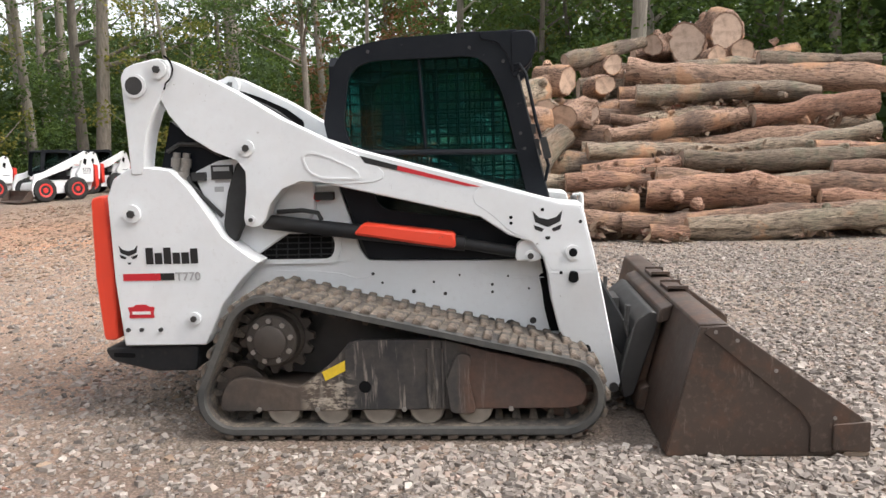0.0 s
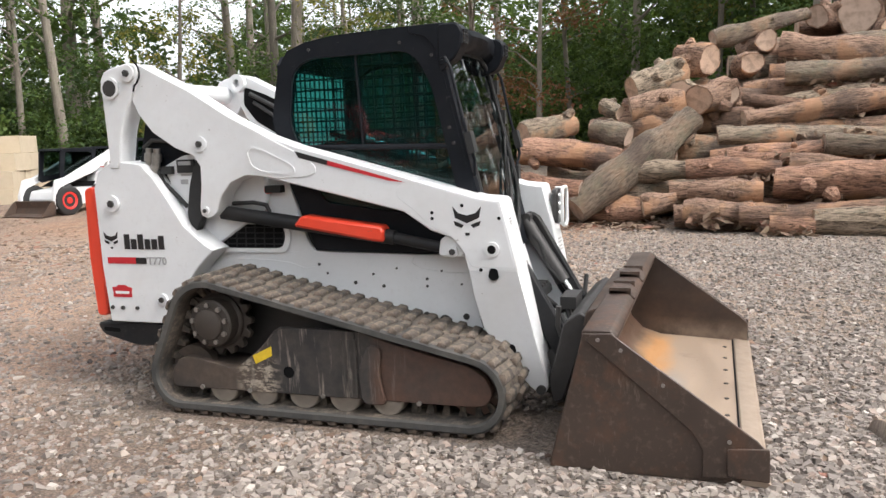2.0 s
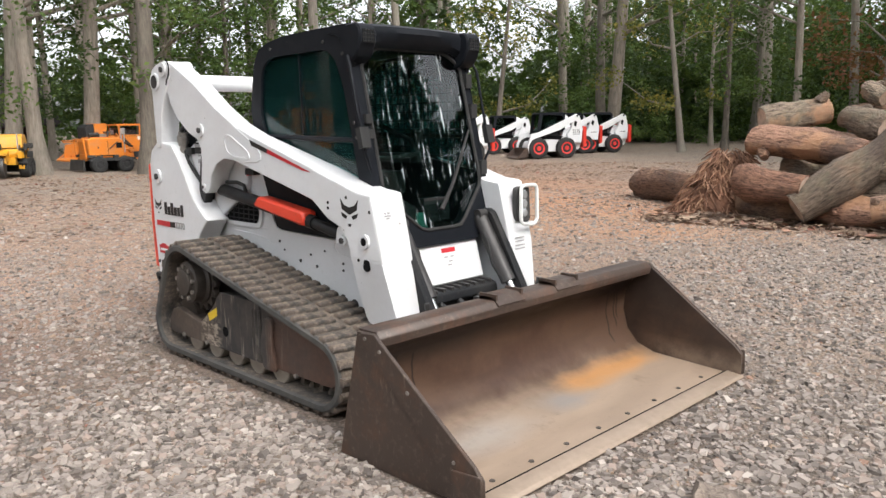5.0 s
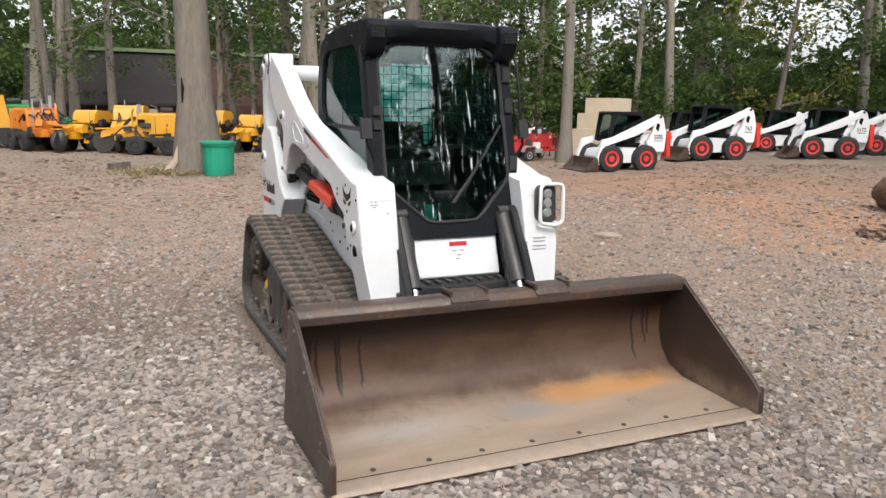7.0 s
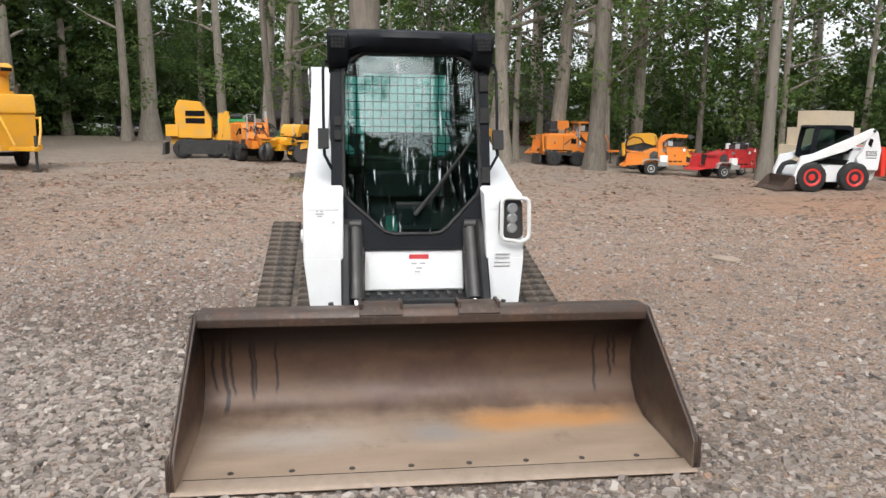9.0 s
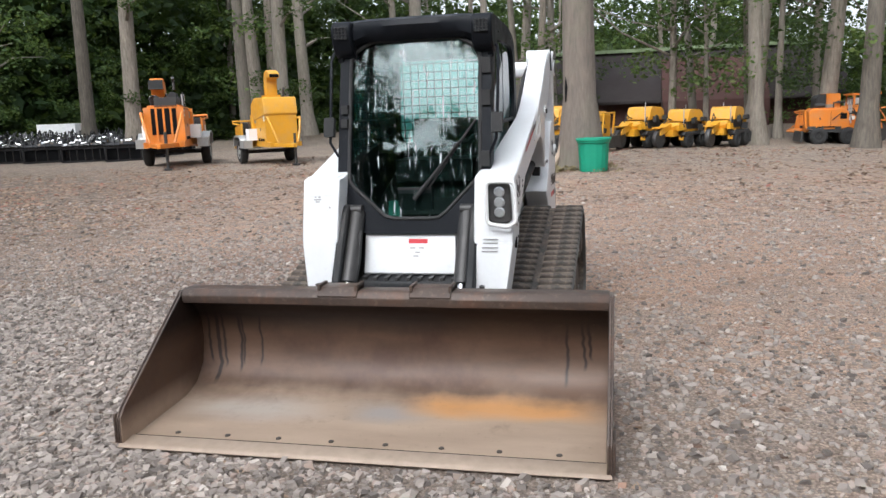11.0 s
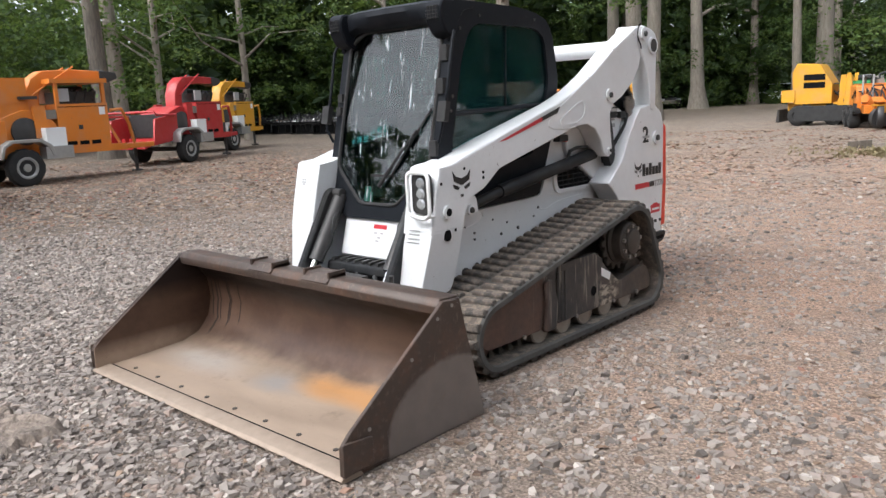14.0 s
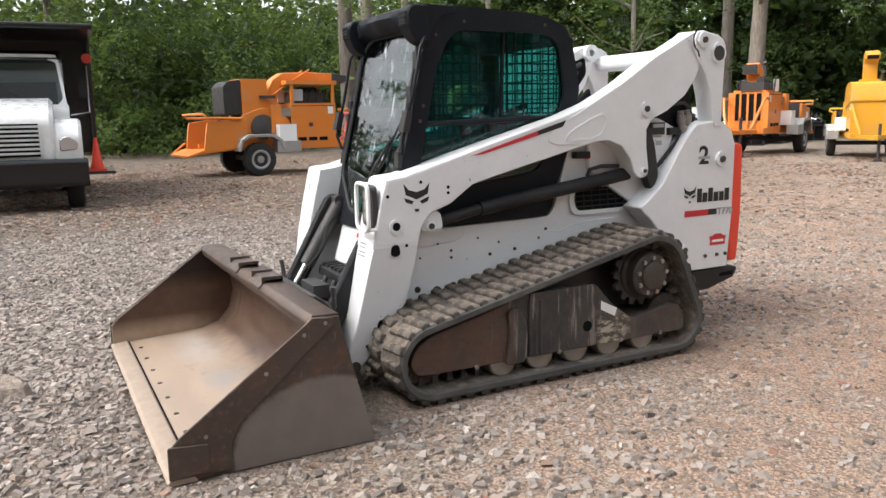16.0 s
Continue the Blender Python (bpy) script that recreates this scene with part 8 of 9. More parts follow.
def chipper(colour, stripe=None, chute=1, boxy=True):
    """A towed wood chipper: x towards the tow bar, feed table at the back."""
    ob = thing("wood_chipper")
    fr = bmesh.new()
    for s in (-1, 1):
        box(fr, (0.15, s * 0.45, 0.62), (3.3, 0.10, 0.14), 0.01)
    for x in (-1.3, -0.2, 0.9, 1.75):
        box(fr, (x, 0, 0.62), (0.10, 0.90, 0.12), 0.01)
    frame_ = part("chassis_frame", fr, colour, ob)
    part("tow_bar", prism(bmesh.new(), [(1.6, -0.42), (2.65, -0.06), (2.75, -0.05), (2.75, 0.05), (2.65, 0.06), (1.6, 0.42), (1.6, 0.28), (2.3, 0.0), (1.6, -0.28)], 0.55, 0.66, 0.008, axis="z"), colour, ob, "tow bar with jack")
    part("jack", rod(bmesh.new(), (2.35, 0.12, 0.05), (2.35, 0.12, 0.95), 0.04, seg=10), DARK_STEEL, ob)
    part("jack_foot", box(bmesh.new(), (2.35, 0.12, 0.03), (0.18, 0.18, 0.05), 0.01), DARK_STEEL, ob)
    for s in (-1, 1):
        wheel(ob, -0.55, s * 0.78, 0.36, 0.36, 0.24, s, RIM_GREY)
        fn = prism(bmesh.new(), [(-1.05, 0.55), (-0.98, 0.80), (-0.80, 0.90), (-0.25, 0.90), (-0.05, 0.78), (0.02, 0.55), (-0.04, 0.55), (-0.12, 0.74), (-0.28, 0.84), (-0.78, 0.84), (-0.93, 0.76), (-0.99, 0.55)], s * 0.60, s * 0.95, 0.006)
        part("mudguard", fn, RIM_GREY, ob, "grey steel mudguard")
    part("axle", rod(bmesh.new(), (-0.55, -0.7, 0.36), (-0.55, 0.7, 0.36), 0.06, seg=10), DARK_STEEL, ob)
    # engine housing with an open bay under its roof
    eng = part("engine_housing", box(bmesh.new(), (0.90, 0, 1.12), (1.10, 0.98, 0.88), 0.03), colour, ob)
    if boxy:
        part("engine_roof", box(bmesh.new(), (0.88, 0, 2.02), (1.22, 1.02, 0.09), 0.03), colour, eng)
    for s in (-1, 1):
        for x in (0.40, 1.40) if boxy else ():
            part("roof_post", box(bmesh.new(), (x, s * 0.45, 1.77), (0.07, 0.06, 0.46), 0.006), colour, eng)
        part("panel_sticker", box(bmesh.new(), (1.32, s * 0.4925, 1.40), (0.13, 0.008, 0.16)), DECAL_WHITE, eng)
        part("panel_lock", box(bmesh.new(), (0.82, s * 0.4935, 1.08), (0.09, 0.01, 0.09), 0.004), DARK_STEEL, eng)
        part("panel_seam", box(bmesh.new(), (0.90, s * 0.4915, 1.50), (1.04, 0.006, 0.012)), DARK_VOID, eng)
        for i in range(3):
            part("vent_slot", box(bmesh.new(), (0.60 + i * 0.26, s * 0.4925, 0.76), (0.20, 0.008, 0.08)), DARK_VOID, eng)
    part("engine_block", box(bmesh.new(), (0.95, 0.05, 1.68), (0.80, 0.55, 0.26), 0.05), DARK_STEEL, eng, "dark oily engine")
    part("gauge_panel", box(bmesh.new(), (0.55, -0.40, 1.74), (0.26, 0.05, 0.26), 0.01), DECAL_GREY, eng)
    part("gauge_panel", box(bmesh.new(), (0.55, 0.40, 1.74), (0.30, 0.05, 0.30), 0.01), DECAL_WHITE, eng)
    part("air_filter", rod(bmesh.new(), (0.80, 0.22, 1.84), (1.28, 0.22, 1.84), 0.10, seg=14, bev=0.02), RUBBER_BLACK, eng)
    for i in range(4):
        part("engine_hose", sweep(bmesh.new(), [(0.65 + 0.2 * i, -0.3, 1.60), (0.70 + 0.2 * i, -0.34, 1.80), (0.86 + 0.15 * i, -0.25, 1.86), (0.95 + 0.1 * i, 0.0, 1.74)], 0.022, 6), RUBBER_BLACK, eng)
    for y in (-0.18, 0.0, 0.18) if chute != 2 else ():
        part("radiator_rib", box(bmesh.new(), (1.475, y, 1.12), (0.03, 0.05, 0.86), 0.005), colour, eng)
    if chute != 2:
        part("radiator", box(bmesh.new(), (1.455, 0, 1.20), (0.03, 0.62, 0.66), 0.01), DARK_VOID, eng, "dark radiator screen")
    part("exhaust", sweep(bmesh.new(), [(1.0, 0.25, 2.0), (1.0, 0.25, 2.22), (1.1, 0.25, 2.30)], 0.04, 10), DARK_STEEL, eng)
    # drum housing, belt guard and tanks
    part("drum_housing", prism(bmesh.new(), rounded([(-0.80, 0.68), (-0.80, 1.30), (-0.30, 1.48), (0.10, 1.40), (0.34, 1.16), (0.34, 0.68)], 0.08), -0.46, 0.46, 0.015), colour, ob)
    for s in (-1, 1):
        part("hydraulic_tank", box(bmesh.new(), (0.16, s * 0.62, 0.92), (0.40, 0.26, 0.36), 0.02), DECAL_WHITE, ob, "white tank")
        part("drum_pulley", lathe(bmesh.new(), (-0.32, s * 0.47, 1.05), (0, s, 0), ((0, 0.05), (0, 0.27), (0.05, 0.27), (0.06, 0.18), (0.09, 0.08), (0.09, 0.0)), 24), DARK_STEEL, ob)
        part("tool_box", box(bmesh.new(), (0.10, s * 0.80, 0.62), (0.55, 0.28, 0.24), 0.02), RIM_GREY, ob, "grey steel step box")
        part("belt_guard", box(bmesh.new(), (-0.02, s * 0.50, 1.22), (0.24, 0.10, 0.62), 0.02), colour, ob)
    part("valve_block", box(bmesh.new(), (0.22, -0.42, 1.36), (0.24, 0.14, 0.18), 0.02), BOLT, ob)
    part("valve_block", box(bmesh.new(), (0.22, 0.42, 1.36), (0.24, 0.14, 0.18), 0.02), BOLT, ob)
    # feed hopper and folded table
    hop = bmesh.new()
    for s in (-1, 1):
        prism(hop, [(-0.78, 0.62), (-1.72, 0.52), (-1.62, 1.16), (-0.78, 1.28)], s * 0.66, s * 0.72, 0.006)
    prism(hop, [(-0.78, 0.60), (-1.72, 0.50), (-1.72, 0.56), (-0.78, 0.66)], -0.66, 0.66, 0.006)
    hopper = part("feed_hopper", hop, colour, ob, "feed hopper with side wings")
    part("feed_curtain", box(bmesh.new(), (-0.98, 0, 0.98), (0.03, 1.28, 0.60)), RUBBER_BLACK, hopper)
    part("feed_table", prism(bmesh.new(), [(-1.70, 0.54), (-2.05, 0.44), (-2.06, 0.49), (-1.72, 0.60)], -0.70, 0.70, 0.006), colour, hopper, "lowered feed table")
    part("wing_brace", sweep(bmesh.new(), [(-2.03, 0.73, 0.47), (-1.70, 0.75, 0.72)], 0.025, 6), colour, hopper)
    part("wing_sticker", box(bmesh.new(), (-1.35, 0.724, 0.98), (0.22, 0.006, 0.16)), DECAL_WHITE, hopper)
    part("control_bar", sweep(bmesh.new(), [(-0.9, -0.75, 1.24), (-1.62, -0.78, 1.26), (-1.70, -0.78, 1.34), (-1.70, 0.78, 1.34), (-1.62, 0.78, 1.26), (-0.9, 0.75, 1.24)], 0.03, 8), colour, hopper)
    if boxy:
        tw = part("feed_tower", box(bmesh.new(), (-0.45, 0, 1.62), (0.58, 0.84, 0.94), 0.03), colour, ob)
        for s in (-1, 1):
            part("tower_rib", box(bmesh.new(), (-0.45, s * 0.426, 1.62), (0.50, 0.014, 0.05), 0.004), colour, tw)
            part("winch_bracket", box(bmesh.new(), (-0.18, s * 0.47, 1.70), (0.34, 0.10, 0.06), 0.01), DARK_STEEL, tw)
        part("rubber_shroud", prism(bmesh.new(), rounded([(-0.75, 1.32), (-0.75, 2.08), (-1.02, 2.04), (-1.14, 1.92), (-1.14, 1.32)], 0.04), -0.40, 0.40, 0.02), RUBBER_BLACK, ob, "black shroud on the feed side")
    # discharge chute: swan neck forwards, or an upright stalk with a hooked head
    if chute == 1:
        ch = bmesh.new()
        path = [(-0.12, 1.38), (-0.08, 1.80), (0.06, 2.08), (0.30, 2.24), (0.9, 2.27), (1.55, 2.24)]
        inner_ = [(0.18, 1.38), (0.19, 1.74), (0.26, 1.90), (0.42, 2.02), (0.9, 2.07), (1.55, 2.06)]
        prism(ch, path + inner_[::-1], -0.17, 0.17, 0.015)
        c = part("discharge_chute", ch, colour, ob, "curved discharge chute")
        part("chute_hood", prism(bmesh.new(), [(1.53, 2.26), (1.92, 2.20), (1.94, 2.08), (1.74, 2.00), (1.53, 2.05)], -0.18, 0.18, 0.012), DARK_STEEL, c)
        for s in (-1, 1):
            part("chute_crank", sweep(bmesh.new(), [(0.05, s * 0.2, 1.75), (0.40, s * 0.22, 2.0), (0.95, s * 0.20, 2.32)], 0.02, 6), colour, c)
        part("chute_flange", box(bmesh.new(), (0.03, 0, 1.44), (0.40, 0.44, 0.06), 0.01), colour, c)
    elif chute == 2:
        hood = part("engine_cover", prism(bmesh.new(), rounded([(-0.2, 1.3), (-0.1, 1.86), (0.3, 2.04), (1.40, 2.04), (1.50, 1.5)], 0.08), -0.52, 0.52, 0.03), colour, ob, "closed yellow engine cover")
        part("cover_stripe", box(bmesh.new(), (0.7, 0.526, 1.78), (1.0, 0.008, 0.04)), DARK_STEEL, hood)
        ch = bmesh.new()
        prism(ch, rounded([(0.35, 2.0), (0.36, 2.55), (0.45, 2.80), (0.70, 2.88), (1.00, 2.76), (0.98, 2.62), (0.74, 2.66), (0.66, 2.52), (0.66, 2.0)], 0.04), -0.17, 0.17, 0.02)
        c = part("discharge_chute", ch, colour, hood, "upright hooked discharge chute")
        part("chute_mouth", box(bmesh.new(), (1.0, 0, 2.69), (0.03, 0.28, 0.10), 0.0), DARK_VOID, c)
        part("chute_collar", box(bmesh.new(), (0.50, 0, 2.08), (0.44, 0.48, 0.08), 0.02), colour, hood)
    elif chute == 3:
        part("discharge_chute", prism(bmesh.new(), rounded([(-0.10, 1.30), (-0.08, 1.90), (0.05, 2.22), (0.34, 2.34), (0.62, 2.24), (0.60, 2.02), (0.36, 2.06), (0.26, 1.86), (0.24, 1.30)], 0.04), -0.42, -0.08, 0.02), colour, ob, "upright discharge chute")
        part("chute_mouth", box(bmesh.new(), (0.62, -0.25, 2.16), (0.05, 0.36, 0.24), 0.02), RUBBER_BLACK, ob)
        for y in (-0.1, 0.1, 0.3):
            part("top_hose", sweep(bmesh.new(), [(0.5, y, 1.55), (0.52, y + 0.05, 1.85), (0.7, y + 0.12, 1.92), (0.9, y + 0.16, 1.70), (0.95, y + 0.16, 1.55)], 0.022, 6), RUBBER_BLACK, ob)
        part("lid_latch", box(bmesh.new(), (0.9, 0, 1.585), (0.9, 0.8, 0.05), 0.02), colour, ob)
    # guard rail at the front
    part("front_rail", sweep(bmesh.new(), [(1.50, -0.50, 1.40), (1.75, -0.50, 1.42), (1.95, -0.42, 1.10), (2.10, -0.3, 0.68)], 0.035, 8), colour, ob)
    part("front_rail", sweep(bmesh.new(), [(1.50, 0.50, 1.40), (1.75, 0.50, 1.42), (1.95, 0.42, 1.10), (2.10, 0.3, 0.68)], 0.035, 8), colour, ob)
    return ob


CH = "parked wood chippers"
placed(chipper(ORANGE), -3.45, -16.6, 180 + 5, "orange towed wood chipper with curved chute standing on dirt", "wood chipper", CH, 1.17)
placed(chipper(CHIPPER_RED, boxy=False), -8.8, -19.5, 180 + 22, "red towed wood chipper with curved chute", "wood chipper", CH, 1.15)
placed(chipper(YELLOW, boxy=False), -12.9, -23.6, 180 + 25, "yellow towed wood chipper behind the red one", "wood chipper", CH, 1.15)
placed(chipper(ORANGE, chute=3, boxy=False), -18.78, -13.45, 24, "orange wood chipper seen from its radiator end", "wood chipper", CH, 1.22)
placed(chipper(YELLOW, chute=2, boxy=False), -18.6, -9.9, 40, "yellow towed wood chipper with upright hooked chute", "wood chipper", CH)
placed(chipper(ORANGE, chute=0), -25.6, 8.7, 95, "orange wood chipper between tree trunks", "wood chipper", CH, 0.8)
placed(chipper(ORANGE, boxy=False), -20.5, 10.35, 80, "small orange wood chipper beside the red ones", "wood chipper", CH, 0.6)
for x, y, yaw in ((-19.7, 12.3, 100), (-21.6, 13.7, 120)):
    placed(chipper(CHIPPER_RED, chute=0, boxy=False), x, y, yaw, "small red wood chipper in the row under the trees", "wood chipper", CH, 0.6)


def grinder(colour, tall, seed):
    """A self-propelled stump grinder: x forward."""
    g = random.Random(seed)
    ob = thing("stump_grinder")
    part("chassis", box(bmesh.new(), (0, 0, 0.62), (2.3, 0.75, 0.26), 0.03), colour, ob)
    for s in (-1, 1):
        for x in (-0.75, 0.35):
            wheel(ob, x, s * 0.56, 0.33, 0.33, 0.34, s, RUBBER_BLACK)
    if tall:
        hood = prism(bmesh.new(), rounded([(-0.95, 0.70), (-1.0, 1.75), (-0.85, 2.05), (-0.15, 2.0), (0.25, 1.35), (0.25, 0.70)], 0.06), -0.55, 0.55, 0.015)
        h = part("engine_hood", hood, colour, ob)
        for z in (1.32, 1.58):
            part("hood_grille", box(bmesh.new(), (-0.30, -0.556, z), (0.66, 0.012, 0.19), 0.004), DARK_VOID, h, "dark louvre")
            part("hood_grille", box(bmesh.new(), (-0.30, 0.556, z), (0.66, 0.012, 0.19), 0.004), DARK_VOID, h, "dark louvre")
        part("guard_panel", prism(bmesh.new(), [(0.45, 0.55), (0.50, 1.60), (0.62, 1.62), (0.95, 0.9), (0.95, 0.5)], -0.6, 0.6, 0.01), colour, ob)
        for s in (-1, 1):
            part("mud_flap", box(bmesh.new(), (0.05, s * 0.76, 0.40), (1.75, 0.03, 0.50), 0.01), RUBBER_BLACK, ob, "black apron")
            part("shoulder_box", box(bmesh.new(), (-1.10, s * 0.38, 0.98), (0.42, 0.46, 0.40), 0.04), colour, ob)
            part("side_fin", prism(bmesh.new(), [(0.62, 0.62), (0.70, 1.66), (0.80, 1.68), (0.98, 0.62)], s * 0.66, s * 0.58, 0.01), colour, ob)
    elif seed % 2:
        # flared cowl over an open engine bay
        cowl = prism(bmesh.new(), rounded([(-1.05, 1.02), (-0.98, 1.42), (-0.78, 1.56), (-0.05, 1.60), (0.10, 1.50), (0.22, 1.08), (0.12, 1.06), (-0.30, 1.18), (-0.80, 1.06)], 0.04, 3), -0.50, 0.50, 0.03)
        h = part("engine_cowl", cowl, colour, ob, "flared engine cowl")
        part("cowl_slot", box(bmesh.new(), (-0.40, 0, 1.604), (0.5, 0.5, 0.012)), DARK_VOID, h)
        part("engine_block", box(bmesh.new(), (-0.40, 0, 0.98), (0.98, 0.84, 0.44), 0.04), DARK_STEEL, ob, "oily engine")
        part("radiator_box", box(bmesh.new(), (-1.02, 0, 0.92), (0.16, 0.80, 0.55), 0.02), RUBBER_BLACK, ob)
        part("rear_panel", prism(bmesh.new(), [(-1.22, 0.58), (-1.28, 1.12), (-1.14, 1.18), (-1.06, 0.58)], -0.52, 0.52, 0.012), colour, ob)
        for s in (-1, 1):
            part("track_cover", prism(bmesh.new(), rounded([(-1.15, 0.52), (-1.05, 0.66), (0.70, 0.66), (0.82, 0.52)], 0.03), s * 0.70, s * 0.44, 0.012), RUBBER_BLACK, ob)
        part("front_deck", prism(bmesh.new(), rounded([(0.15, 0.72), (0.22, 0.98), (0.70, 1.06), (0.98, 0.90), (0.92, 0.74)], 0.04), -0.42, 0.42, 0.02), colour, ob)
        part("tool_post", sweep(bmesh.new(), [(0.30, 0.36, 0.95), (0.31, 0.37, 1.62)], 0.022, 6), DECAL_GREY, ob)
        part("tool_post", sweep(bmesh.new(), [(-1.12, -0.40, 1.10), (-1.14, -0.40, 1.78)], 0.018, 6), DECAL_GREY, ob)
    else:
        # upright rounded body with a round-cornered door and a clutter of fittings on top
        body = part("engine_hood", prism(bmesh.new(), rounded([(-1.08, 0.60), (-1.12, 1.30), (-1.00, 1.40), (0.22, 1.40), (0.36, 1.26), (0.40, 0.60)], 0.09, 4), -0.52, 0.52, 0.05), colour, ob, "rounded engine body")
        part("hood_lip", box(bmesh.new(), (-0.36, 0, 1.415), (1.20, 0.92, 0.05), 0.02), colour, body)
        for s in (-1, 1):
            part("door_seam", box(bmesh.new(), (-0.30, s * 0.523, 0.98), (0.014, 0.006, 0.62)), DARK_VOID, body)
            part("side_opening", box(bmesh.new(), (0.16, s * 0.523, 1.10), (0.24, 0.010, 0.22), 0.01), DARK_VOID, body, "dark side opening")
            part("door_latch", box(bmesh.new(), (-0.70, s * 0.525, 1.02), (0.05, 0.014, 0.09), 0.004), DARK_STEEL, body)
            part("lower_slot", box(bmesh.new(), (-0.45, s * 0.523, 0.69), (0.70, 0.010, 0.05)), DARK_VOID, body)
            part("track_cover", prism(bmesh.new(), rounded([(-1.15, 0.48), (-1.05, 0.60), (0.70, 0.60), (0.82, 0.48)], 0.03), s * 0.70, s * 0.44, 0.012), RUBBER_BLACK, ob)
        part("rear_rail", sweep(bmesh.new(), [(-1.20, -0.5, 0.62), (-1.26, -0.5, 1.36), (-1.26, 0.5, 1.36), (-1.20, 0.5, 0.62)], 0.04, 8), colour, ob)
        part("air_cleaner", rod(bmesh.new(), (-0.80, 0.12, 1.52), (-0.40, 0.12, 1.54), 0.10, seg=12, bev=0.02), RUBBER_BLACK, body)
        part("exhaust_pipe", sweep(bmesh.new(), [(-0.15, -0.2, 1.40), (-0.15, -0.2, 1.62), (0.05, -0.2, 1.68)], 0.035, 8), DARK_STEEL, body)
        part("pump_bracket", box(bmesh.new(), (-0.20, 0.25, 1.50), (0.28, 0.20, 0.14), 0.03), BOLT, body)
        part("guard_frame", sweep(bmesh.new(), [(0.46, -0.35, 0.8), (0.46, -0.35, 1.72), (0.46, -0.05, 1.72), (0.46, -0.05, 0.8)], 0.03, 8), DECAL_GREY, ob)
        part("control_post", sweep(bmesh.new(), [(0.50, 0.36, 0.8), (0.52, 0.38, 1.45), (0.44, 0.38, 1.58)], 0.035, 8), colour, ob)
        for i in range(3):
            part("hydraulic_hose", sweep(bmesh.new(), [(0.3, -0.2 + 0.2 * i, 1.1), (0.62, -0.25 + 0.22 * i, 1.28), (0.98, -0.1 + 0.1 * i, 0.95)], 0.022, 6), RUBBER_BLACK, ob)
    for i in range(12 if tall else 26):
        c = (g.uniform(-1.15, 1.0), g.choice((-1, 1)) * g.uniform(0.30, 0.64), g.uniform(0.38, 0.85) if i % 4 else g.uniform(0.85, 1.15))
        part("fitting", box(bmesh.new(), c, (g.uniform(0.08, 0.36), g.uniform(0.08, 0.22), g.uniform(0.06, 0.26)), 0.015, pose(0, 0, 0, g.uniform(-6, 6), g.uniform(-14, 14), g.uniform(-14, 14))), g.choice((DARK_STEEL, RUBBER_BLACK, RUBBER_BLACK, RUBBER_BLACK, DARK_STEEL, colour)), ob)
    for i in range(6):
        a, b = Vector((g.uniform(-1.1, 0.8), g.uniform(-0.6, 0.6), g.uniform(0.6, 1.2))), Vector((g.uniform(-1.1, 1.2), g.uniform(-0.6, 0.6), g.uniform(0.6, 1.3)))
        part("loose_hose", sweep(bmesh.new(), [a, a.lerp(b, 0.3) + Vector((0, 0, 0.28)), a.lerp(b, 0.7) + Vector((0, 0.05, 0.22)), b], 0.024, 6), RUBBER_BLACK, ob)
    boom = part("cutter_boom", prism(bmesh.new(), rounded([(0.3, 0.55), (0.35, 0.85), (1.0, 1.02), (1.65, 0.80), (1.70, 0.55), (1.0, 0.72)], 0.05), -0.16, 0.16, 0.012), colour, ob)
    part("cutter_wheel", lathe(bmesh.new(), (1.62, -0.09, 0.42), (0, 1, 0), ((0, 0.08), (0, 0.36), (0.05, 0.38), (0.13, 0.38), (0.18, 0.36), (0.18, 0.05)), 20), DARK_STEEL, boom, "dark toothed cutter wheel")
    part("push_blade", prism(bmesh.new(), [(-1.45, 0.12), (-1.40, 0.55), (-1.34, 0.55), (-1.34, 0.12)], -0.7, 0.7, 0.006), DARK_STEEL, ob)
    part("wheel_guard", box(bmesh.new(), (1.45, 0, 0.88), (0.75, 0.40, 0.05), 0.015), colour, boom)
    return ob


GR = ("stump grinder", "parked stump grinders")
low_y = grinder(YELLOW, False, 1)
placed(low_y, -22.25, -0.75, -15, "yellow low stump grinder in the row by the barn", *GR, 0.9)
low_o = grinder(ORANGE, False, 2)
placed(low_o, -23.0, -3.35, 22, "orange low stump grinder in the row", *GR, 0.92)
tall_y = grinder(YELLOW, True, 3)
placed(tall_y, -25.2, -5.3, 95, "tall yellow grinder with louvred hood and dark apron", *GR, 1.02)
for src, x, y, yaw, lab in ((low_y, -22.6, -2.0, -38, "yellow low stump grinder in the row by the barn"), (low_y, -22.0, 1.75, -30, "yellow low stump grinder in the row by the barn"), (low_y, -22.0, 3.0, -35, "yellow low stump grinder in the row by the barn"), (low_y, -22.3, 4.4, -25, "yellow low stump grinder in the row by the barn"),
                            (low_y, -23.1, 11.2, 60, "yellow low stump grinder under the trees"), (low_o, -24.1, 8.2, 90, "orange stump grinder between tree trunks")):
    tagged(copy_thing(src, pose(x, y, float(ground_height(x, y)), 0, 0, yaw) @ Matrix.Scale(random.Random(int(x * y)).uniform(0.84, 0.98), 4)), lab, *GR)
placed(grinder(YELLOW, False, 4), -20.4, -0.24, -111, "yellow stump grinder with rounded body and fittings on top", *GR, 0.86)
placed(grinder(GREEN_PAINT, False, 6), -25.4, -3.6, 100, "green machine half hidden behind the yellow ones", *GR)

